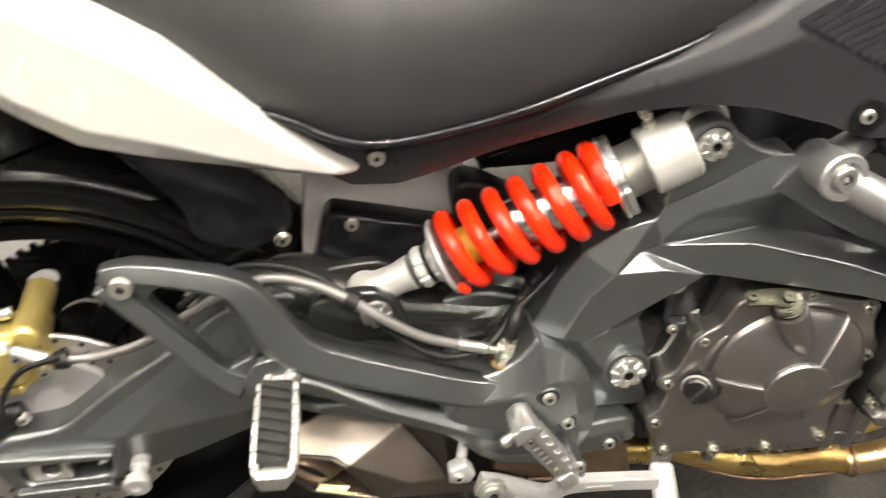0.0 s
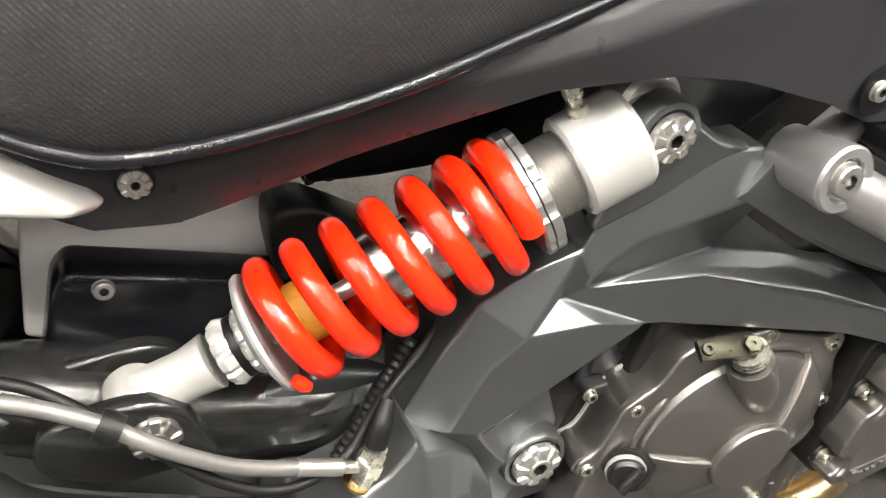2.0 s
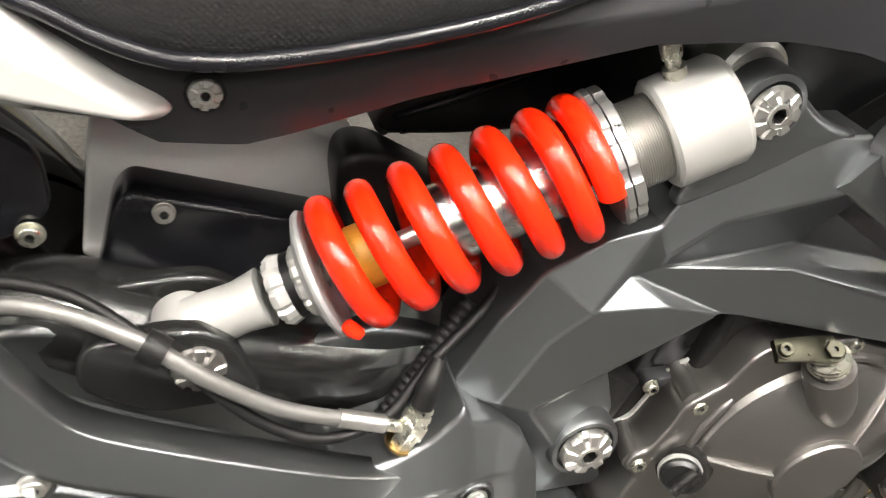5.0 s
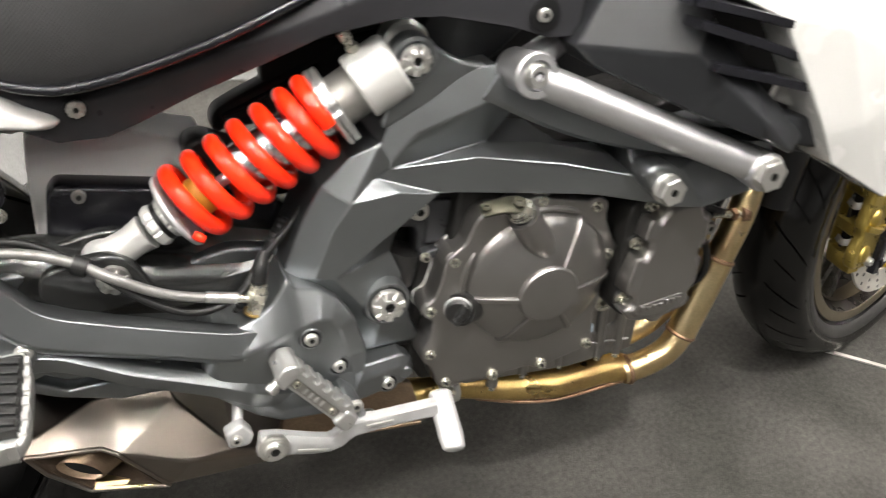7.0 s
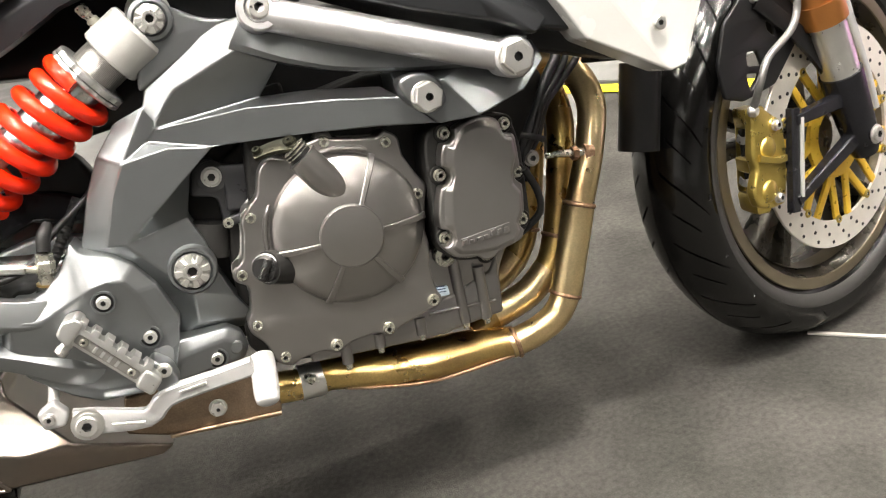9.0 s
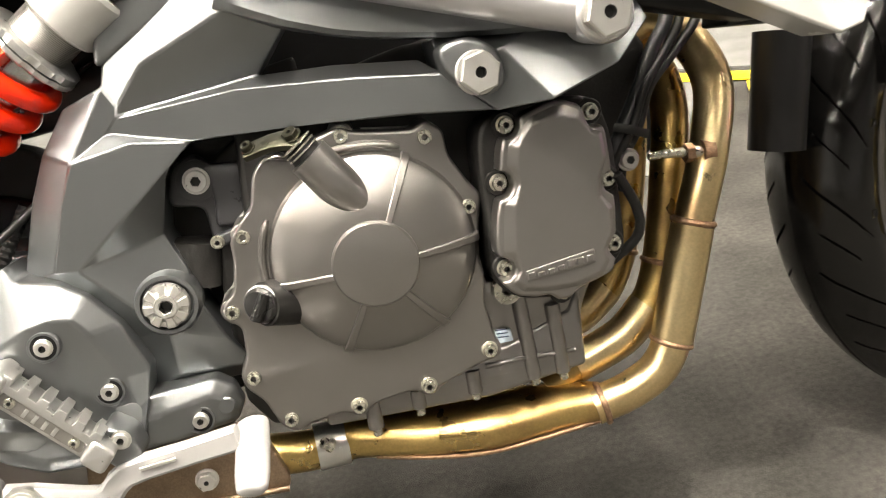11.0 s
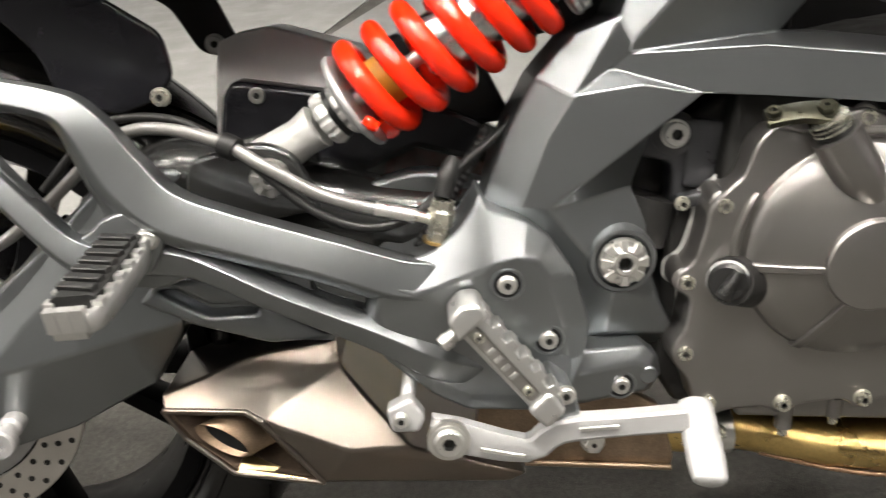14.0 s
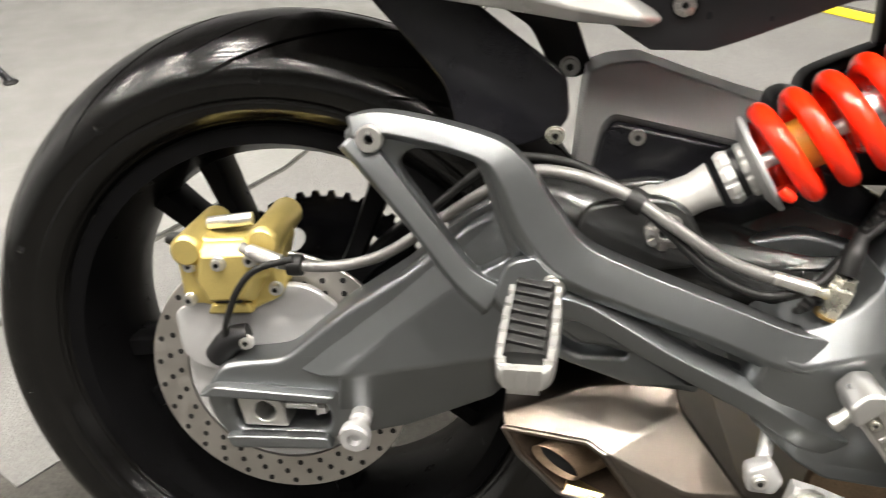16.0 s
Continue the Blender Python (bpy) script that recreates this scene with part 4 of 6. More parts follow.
for x0, z0, x1, z1 in ((0.845, 0.335, 0.842, 0.248), (0.872, 0.308, 0.868, 0.245), (0.79, 0.272, 0.788, 0.252), (0.74, 0.27, 0.738, 0.254), (0.70, 0.272, 0.698, 0.248)):
    part("stud_boss", sweep([(x0, -0.160, z0), (x1, -0.160, z1)], 0.0068, ring_section(16), 1), ENGINE, case)
    bolt(case, (x1, -0.160, z1), 0.004, 0.007, (0, 0, -1), mat=ZINC, flange=1.1)
part("drain_boss", lathe([(0.005, 0), (0.012, 0), (0.012, 0.012), (0.005, 0.012), (0.005, 0)], (0.835, -0.162, 0.335), n=24), ZINC, case)
# Clutch cover: a rimmed plate with bolt lugs, a shallow drum, five ribs and a flat hub.
FLANGE = [(0.664, 0.487), (0.676, 0.497), (0.696, 0.490), (0.712, 0.500), (0.736, 0.504), (0.745, 0.498), (0.760, 0.494), (0.79, 0.487), (0.800, 0.492), (0.812, 0.482), (0.811, 0.462), (0.822, 0.436), (0.830, 0.424),
          (0.824, 0.408), (0.816, 0.38), (0.817, 0.356), (0.811, 0.338), (0.812, 0.312), (0.814, 0.298), (0.808, 0.286), (0.80, 0.285), (0.765, 0.276), (0.748, 0.270), (0.735, 0.278), (0.705, 0.276), (0.690, 0.268), (0.676, 0.276),
          (0.650, 0.275), (0.635, 0.270), (0.624, 0.280), (0.618, 0.305), (0.607, 0.320), (0.606, 0.333), (0.615, 0.345), (0.620, 0.372), (0.608, 0.380), (0.609, 0.392), (0.622, 0.400), (0.630, 0.425), (0.632, 0.442), (0.642, 0.452), (0.655, 0.462)]
tip_in = lambda x, z: -0.07 * (x - 0.72) - 0.07 * (z - 0.38)
clutch = part("clutch_cover", slab(FLANGE, -0.186, -0.152, 0.003, r=0.006, lift=tip_in), ENGINE, bike, "brown-grey clutch cover with raised ribs", 40)
part("gasket", slab([(x + (0.0012 if x > 0.72 else -0.0012), z + (0.0012 if z > 0.38 else -0.0012)) for x, z in FLANGE], -0.1545, -0.1515, 0.0004, r=0.006, lift=tip_in), SILVER, clutch)
CC = Vector((0.736, -0.188, 0.401))
CN = Vector((-0.07, -1, -0.07)).normalized()
drum = part("drum", lathe([(0.0845, -0.02), (0.0840, -0.002), (0.0815, 0.001), (0.0795, 0.0055), (0.076, 0.0085), (0.069, 0.0125), (0.05, 0.0205), (0.031, 0.0275), (0.0, 0.0275)], CC, CN, 72), ENGINE, clutch, angle=24)
part("hub", lathe([(0.0, 0.02), (0.0338, 0.02), (0.0335, 0.0305), (0.0322, 0.0325), (0.0300, 0.0332), (0.0, 0.0332)], CC, CN, 64), ENGINE, clutch, angle=24)
for deg in (-5, 58, 183, 240, 300):
    a = radians(deg)
    u = Vector((math.cos(a), 0, math.sin(a)))
    u = (u - CN * u.dot(CN)).normalized()
    p, q = CC + u * 0.031 + CN * 0.0280, CC + u * 0.0780 + CN * 0.0072
    part("rib", sweep([p, p.lerp(q, 0.5) + CN * 0.0016, q, CC + u * 0.0825 + CN * 0.000], [(0.0024, 0.0022), (0.0028, 0.0026), (0.0034, 0.003), (0.0036, 0.002)], BOX, 3, out=tuple(CN)), ENGINE, clutch)
# A raised lip runs round the upper left of the drum.
for deg0, deg1 in ((62, 104), (146, 190)):
    arc = []
    for i in range(11):
        a = radians(deg0 + (deg1 - deg0) * i / 10)
        u = Vector((math.cos(a), 0, math.sin(a)))
        u = (u - CN * u.dot(CN)).normalized()
        arc.append(CC + u * 0.0868 + CN * 0.0005)
    part("drum_lip", sweep(arc, [(0.0015, 0.002)] + [(0.0032, 0.0042)] * 9 + [(0.0015, 0.002)], ring_section(12), 1, out=tuple(CN)), ENGINE, clutch)
# The oil neck with its lever clamp, and the filler cap.
part("cable_neck", sweep([(0.748, -0.196, 0.422), (0.738, -0.200, 0.440), (0.724, -0.205, 0.463), (0.708, -0.206, 0.490)], [0.005, 0.0125, 0.0165, 0.0165], ring_section(24), 5), ENGINE, clutch)
part("neck_seal", sweep([(0.708, -0.206, 0.490), (0.704, -0.206, 0.498)], 0.0125, ring_section(20), 1), RUBBER, clutch)
for k in range(3):
    part("neck_thread", lathe([(0.008, 0), (0.0135, 0.0006), (0.0135, 0.0016), (0.008, 0.0022)], (0.7065 - 0.0018 * k, -0.206, 0.4935 + 0.003 * k), (-0.5, 0.0, 0.86), 24), ZINC, clutch)
lever = part("clutch_lever", sweep([(0.704, -0.206, 0.504), (0.685, -0.204, 0.506), (0.664, -0.200, 0.503)], [(0.010, 0.003), (0.008, 0.003), (0.007, 0.003)], BOX, 3, out=(-0.3, -0.5, 0.8)), LEVER, clutch, "dark zinc clutch release lever")
bolt(lever, (0.701, -0.208, 0.507), 0.006, 0.005, (-0.3, -0.5, 0.8), mat=LEVER, hexhead=True)
bolt(lever, (0.668, -0.203, 0.506), 0.0045, 0.005, (-0.3, -0.5, 0.8), mat=LEVER)
capn = Vector((-0.45, -0.85, 0.05)).normalized()
part("filler_neck", sweep([(0.664, -0.172, 0.3815), (0.6435, -0.1915, 0.388)], [0.022, 0.0175], ring_section(28), 2), ENGINE_DARK, clutch)
filler = part("filler_cap", lathe([(0, -0.004), (0.0140, -0.004), (0.0146, 0.0), (0.0142, 0.004), (0.012, 0.0065), (0, 0.0065)], (0.642, -0.193, 0.3885), capn, 32), CAP_BLACK, clutch, "black filler cap with a bright rim")
part("cap_rim", lathe([(0.0144, -0.003), (0.0154, -0.002), (0.0154, 0.001), (0.0144, 0.0015), (0.0144, -0.003)], (0.642, -0.193, 0.3885), capn, 32), PEDAL, filler)
part("grip", sweep([(0.6345, -0.2005, 0.3795), (0.6475, -0.2005, 0.3975)], (0.0048, 0.0058), ring_section(16), 1, out=tuple(capn)), CAP_BLACK, filler)
for x, y, z in ((0.682, -0.184, 0.485), (0.643, -0.180, 0.442), (0.617, -0.176, 0.386), (0.616, -0.172, 0.328), (0.634, -0.171, 0.284), (0.690, -0.176, 0.279), (0.750, -0.180, 0.279), (0.806, -0.185, 0.295), (0.817, -0.194, 0.418), (0.797, -0.196, 0.480), (0.736, -0.190, 0.497)):
    part("lug", lathe([(0, -0.05), (0.0105, -0.05), (0.0100, -0.001), (0.008, 0.0005), (0, 0.0005)], (x, y, z), CN, 24), ENGINE, clutch)
    bolt(clutch, (x, y, z), 0.0056, 0.0065, CN, mat=ZINC)
# Generator cover: a domed plate with sunk bolt pockets and a raised nameplate.
gen_in = lambda x, z: 0.06 * (x - 0.88)
gen_low = part("generator_housing", slab([(0.822, 0.350), (0.826, 0.40), (0.832, 0.455), (0.838, 0.478), (0.862, 0.486), (0.91, 0.482), (0.936, 0.474), (0.942, 0.44), (0.938, 0.39), (0.934, 0.35), (0.915, 0.334), (0.87, 0.326), (0.838, 0.335)], -0.205, -0.15, 0.004, r=0.012, lift=gen_in), ENGINE_DARK, bike, "generator housing darkened under a brown-grey cover", 40)
GEN = [(0.8657, 0.4762), (0.873, 0.4793), (0.8911, 0.482), (0.9019, 0.4808), (0.9136, 0.4743), (0.9164, 0.4668), (0.9159, 0.4606), (0.9195, 0.4549), (0.9273, 0.4553), (0.9298, 0.4504), (0.9292, 0.4332), (0.928, 0.4173), (0.9225, 0.4171), (0.9194, 0.4114), (0.9194, 0.4052), (0.9235, 0.4009), (0.9258, 0.3989), (0.925, 0.3888), (0.9211, 0.3686), (0.9159, 0.3661), (0.9123, 0.3603), (0.9132, 0.3536), (0.9165, 0.3498), (0.9123, 0.3409), (0.9062, 0.339), (0.8918, 0.3369), (0.8812, 0.3355), (0.8726, 0.3302), (0.8628, 0.3319), (0.8574, 0.3382), (0.8462, 0.3394), (0.8316, 0.3453), (0.8247, 0.3539), (0.8221, 0.3597), (0.8301, 0.3595), (0.8349, 0.3644), (0.8349, 0.3717), (0.8306, 0.3762), (0.8243, 0.3794), (0.8259, 0.3933), (0.8309, 0.4095), (0.836, 0.4212), (0.8441, 0.4219), (0.8495, 0.4278), (0.8491, 0.437), (0.8441, 0.4414), (0.8413, 0.4426), (0.8458, 0.4572), (0.8499, 0.465), (0.8568, 0.4631), (0.8623, 0.4658), (0.8654, 0.4713)]
bm = slab(GEN, -0.2255, -0.200, 0.003, r=0.003, lift=gen_in, segments=4)
part("generator_cover", bm, ENGINE, gen_low, angle=50)
part("cover_face", plateau([(0.8679, 0.4739), (0.8772, 0.4782), (0.8932, 0.4806), (0.9026, 0.4794), (0.9133, 0.4719), (0.9189, 0.4533), (0.9274, 0.451), (0.9274, 0.4302), (0.9186, 0.4151), (0.9167, 0.4023), (0.9235, 0.3914), (0.9192, 0.3677), (0.9108, 0.3588), (0.9124, 0.3491), (0.9043, 0.3399), (0.8803, 0.3366), (0.8579, 0.3398), (0.8365, 0.346), (0.8298, 0.3558), (0.8367, 0.3638), (0.8349, 0.3748), (0.8263, 0.3819), (0.8325, 0.4068), (0.8372, 0.4186), (0.8461, 0.4204), (0.8517, 0.4288), (0.8497, 0.4389), (0.8446, 0.4447), (0.8506, 0.4622), (0.8601, 0.4617)],
                           [(0.8631, 0.4611), (0.872, 0.4692), (0.89, 0.4714), (0.8993, 0.4698), (0.9104, 0.4638), (0.9165, 0.4515), (0.9229, 0.4481), (0.9227, 0.4309), (0.9152, 0.4173), (0.9126, 0.4017), (0.9184, 0.3906), (0.915, 0.3709), (0.9063, 0.3607), (0.9072, 0.3522), (0.9001, 0.3451), (0.8791, 0.3423), (0.8582, 0.3451), (0.8399, 0.3507), (0.8336, 0.3581), (0.8382, 0.364), (0.8385, 0.3743), (0.8383, 0.3811), (0.8435, 0.404), (0.8464, 0.4142), (0.8484, 0.4188), (0.8535, 0.4287), (0.8538, 0.4372), (0.8547, 0.443), (0.8588, 0.4559), (0.8607, 0.4583)],
                           lambda x, z: -0.2245 + gen_in(x, z), lambda x, z: -0.2285 + gen_in(x, z), -0.215, 0.0015), ENGINE, gen_low)
plate = part("nameplate", slab([(0.8417, 0.3633), (0.8409, 0.3545), (0.8977, 0.3536), (0.8991, 0.3641)], -0.2300, -0.2270, 0.0006, r=0.001, lift=gen_in), ENGINE, gen_low, "raised nameplate with embossed bars")
for outline in [[(0.8423, 0.3566), (0.8429, 0.3617), (0.848, 0.3617), (0.8474, 0.3565)], [(0.8503, 0.3564), (0.8507, 0.3598), (0.8559, 0.3598), (0.8554, 0.3563)], [(0.8583, 0.3563), (0.8588, 0.3598), (0.8639, 0.3598), (0.8635, 0.3562)], [(0.8664, 0.3561), (0.8668, 0.3598), (0.872, 0.3598), (0.8716, 0.3561)], [(0.8745, 0.356), (0.8752, 0.362), (0.8804, 0.3621), (0.8797, 0.3559)], [(0.8826, 0.3558), (0.8833, 0.3611), (0.8885, 0.3611), (0.8878, 0.3558)], [(0.8908, 0.3557), (0.8914, 0.3608), (0.8966, 0.3608), (0.896, 0.3556)]]:
    part("embossed_bar", slab(outline, -0.2318, -0.2290, 0.0005, r=0.0006, lift=gen_in), ENGINE, plate)
for x, z in ((0.8572, 0.473), (0.9263, 0.4647), (0.8416, 0.4317), (0.9285, 0.4101), (0.8306, 0.3649), (0.9218, 0.3578), (0.8716, 0.3321)):
    y = -0.210 + gen_in(x, z)
    # Pocket floors are near black, which paints in their shade.
    part("bolt_pocket", lathe([(0, 0.0), (0.0105, 0.0), (0.0095, 0.002), (0, 0.002)], (x, y + 0.004, z), n=28), ENGINE_DARK, gen_low)
    bolt(gen_low, (x, y + 0.003, z), 0.0056, 0.0075, mat=ZINC)
part("label_sticker", slab([(0.8161, 0.3), (0.8313, 0.2982), (0.8315, 0.287), (0.8151, 0.2886)], -0.1628, -0.1602, 0.0002, r=0.0015), LABEL, case, "pale blue sticker with unreadable bars")
for k in range(3):
    z = 0.2935 + 0.0033 * k
    part("printed_bar", slab([(0.8181, z), (0.8181, z + 0.0012), (0.8283, z - 0.0006), (0.8283, z - 0.0018)], -0.1632, -0.1629, 0.0001, r=0), INK, case)
# Castings between the frame leg and the clutch cover.
mount = part("engine_mount", slab([(0.590, 0.475), (0.601, 0.505), (0.620, 0.512), (0.633, 0.494), (0.668, 0.494), (0.655, 0.425), (0.615, 0.430), (0.617, 0.468)], -0.146, -0.12, 0.004, r=0.008), MOUNT, case)
part("mount_boss", lathe([(0, -0.01), (0.0165, -0.01), (0.0165, 0.002), (0.012, 0.004), (0, 0.004)], (0.618, -0.146, 0.490), n=28), MOUNT, case)
bolt(mount, (0.618, -0.150, 0.490), 0.009, 0.006, flange=1.2)
# Near-black block that fills the gap by the frame leg with painted shade.
part("gap_shade_block", slab([(0.585, 0.30), (0.58, 0.47), (0.60, 0.555), (0.72, 0.565), (0.72, 0.30)], -0.108, -0.05, 0.004), ENGINE_DARK, case)
part("tensioner_block", slab([(0.6241, 0.5016), (0.6671, 0.4932), (0.6545, 0.4705), (0.6431, 0.4461), (0.6219, 0.4494), (0.6269, 0.4737)], -0.150, -0.12, 0.004, r=0.005), MOUNT, case, "dark grey casting beside the clutch cover")
part("block_rib", slab([(0.616, 0.434), (0.617, 0.444), (0.640, 0.447), (0.639, 0.437)], -0.158, -0.13, 0.002), MOUNT, case)
bolt(case, (0.620, -0.158, 0.4395), 0.0045, 0.005, mat=ZINC)
part("starter_drum", sweep([(0.6032, -0.135, 0.4421), (0.5922, -0.135, 0.4082)], 0.021, ring_section(28), 1), ENGINE_DARK, case)

# ---- footrest hanger ----
HANG = [(0.100, 0.567), (0.112, 0.575), (0.130, 0.581), (0.200, 0.566), (0.222, 0.547), (0.236, 0.522), (0.257, 0.497), (0.290, 0.478), (0.395, 0.433), (0.420, 0.425), (0.440, 0.405), (0.445, 0.340), (0.430, 0.335), (0.413, 0.346), (0.389, 0.369), (0.323, 0.403), (0.268, 0.432),
        (0.245, 0.424), (0.218, 0.428), (0.182, 0.455), (0.124, 0.530), (0.108, 0.552)]
hang_in = lambda x, z: 0.16 * max(0.0, x - 0.50)
hanger = part("footrest_hanger", slab(HANG, -0.192, -0.176, 0.003, [[(0.147, 0.557), (0.188, 0.552), (0.197, 0.538), (0.207, 0.502), (0.217, 0.478), (0.191, 0.464), (0.162, 0.508), (0.137, 0.545)], [(0.346, 0.421), (0.412, 0.390), (0.417, 0.381), (0.351, 0.407)]], 0.007, hang_in),
              CAST, bike, "satin grey cast footrest hanger", 40)
# Raised arms of the casting: a broad front face with a chamfer along the upper edge.
part("arm", soft(sweep([(0.108, -0.192, 0.570), (0.135, -0.193, 0.573), (0.196, -0.194, 0.558), (0.216, -0.195, 0.540), (0.234, -0.196, 0.505), (0.258, -0.197, 0.478), (0.30, -0.198, 0.459), (0.36, -0.198, 0.436), (0.405, -0.194, 0.415), (0.430, -0.192, 0.408), (0.47, -0.184, 0.395)],
                  [(0.009, 0.008), (0.009, 0.010), (0.010, 0.011), (0.014, 0.012), (0.019, 0.013), (0.018, 0.014), (0.0165, 0.014), (0.0155, 0.014), (0.017, 0.0125), (0.017, 0.011), (0.012, 0.006)], ARM, 6)), CAST, hanger)
part("arm", soft(sweep([(0.106, -0.193, 0.564), (0.122, -0.194, 0.546), (0.152, -0.194, 0.506), (0.182, -0.194, 0.465), (0.205, -0.194, 0.446)], [(0.010, 0.008), (0.010, 0.010), (0.0085, 0.010), (0.0095, 0.010), (0.014, 0.009)], ARM, 6)), CAST, hanger)
part("arm", soft(sweep([(0.225, -0.192, 0.450), (0.262, -0.194, 0.446), (0.290, -0.197, 0.434), (0.325, -0.198, 0.413), (0.39, -0.194, 0.376), (0.43, -0.192, 0.350), (0.46, -0.184, 0.335)], [(0.014, 0.008), (0.012, 0.010), (0.0105, 0.012), (0.0105, 0.013), (0.0115, 0.012), (0.014, 0.010), (0.012, 0.006)], ARM_LOW, 6)), CAST, hanger)
face = lambda x, z: -0.2035 + 0.25 * max(0.0, x - 0.484) - 0.16 * (z - 0.40)
part("front_lobe", plateau([(0.3989, 0.4282), (0.4119, 0.4246), (0.4343, 0.4319), (0.4535, 0.4455), (0.4643, 0.4587), (0.4708, 0.4704), (0.4765, 0.4573), (0.502, 0.4458), (0.5189, 0.4312), (0.5343, 0.4038), (0.5446, 0.3632), (0.5375, 0.3419), (0.5248, 0.3118), (0.4951, 0.3015), (0.4488, 0.3078), (0.4243, 0.3235), (0.3929, 0.3539), (0.3809, 0.3854), (0.3875, 0.4174)],
                           [(0.4106, 0.4112), (0.422, 0.4066), (0.4354, 0.4095), (0.4511, 0.4143), (0.4609, 0.417), (0.4687, 0.4194), (0.4783, 0.4225), (0.4942, 0.425), (0.5065, 0.4214), (0.5143, 0.4058), (0.5252, 0.3644), (0.5254, 0.3308), (0.5174, 0.3163), (0.4935, 0.3096), (0.4508, 0.3171), (0.4276, 0.3329), (0.3995, 0.3649), (0.3914, 0.3938), (0.3967, 0.4128)],
                           lambda x, z: (-0.1905 if x < 0.50 else -0.182) if z > 0.345 and x > 0.395 else -0.193, face, -0.140, 0.003), CAST, hanger)
toe_face = lambda x, z: -0.187 + 0.2 * (x - 0.52) - 0.16 * (z - 0.308)
part("front_toe", plateau([(0.508, 0.345), (0.545, 0.340), (0.585, 0.336), (0.598, 0.324), (0.601, 0.306), (0.592, 0.293), (0.540, 0.293), (0.508, 0.297)], [(0.515, 0.324), (0.545, 0.325), (0.579, 0.325), (0.588, 0.319), (0.591, 0.307), (0.586, 0.299), (0.540, 0.299), (0.515, 0.303)],
                          lambda x, z: toe_face(x, z) + 0.008, toe_face, -0.150, 0.003), CAST, hanger)
for x, y, z in ((0.484, face(0.484, 0.407), 0.407), (0.512, face(0.512, 0.356), 0.356), (0.566, toe_face(0.566, 0.308), 0.308)):
    part("bolt_seat", lathe([(0, 0.0004), (0.0096, 0.0004), (0.0102, 0.0010), (0.0112, 0.0010), (0.0118, 0.0), (0.0118, -0.004), (0, -0.004)], (x, y, z), n=32), CAST, hanger)
    # A thin black disc paints the recess shade round each bolt head.
    part("recess_shade", lathe([(0, 0.0006), (0.0094, 0.0006), (0.0094, 0.0), (0, 0.0)], (x, y, z), n=32), BLACK, hanger)
    bolt(hanger, (x, y - 0.0006, z), 0.0060, 0.0040, flange=1.15)
part("plug", lathe([(0, 0.002), (0.006, 0.002), (0.0075, 0.0005), (0.0075, -0.002), (0, -0.002)], (0.588, -0.1735, 0.312), n=24), CAST, hanger)
part("eyelet", lathe([(0.0035, 0.004), (0.0085, 0.004), (0.0095, 0.002), (0.0095, -0.006), (0.0035, -0.006), (0.0035, 0.004)], (0.122, -0.2015, 0.5655), n=28), CHROME, hanger)
part("inner_strut", slab([(0.218, 0.408), (0.232, 0.422), (0.270, 0.424), (0.313, 0.397), (0.360, 0.366), (0.309, 0.367), (0.257, 0.386)], -0.172, -0.150, 0.004, [[(0.232, 0.416), (0.246, 0.417), (0.268, 0.402), (0.303, 0.398), (0.303, 0.392), (0.266, 0.393)]], 0.004), CAST, hanger)


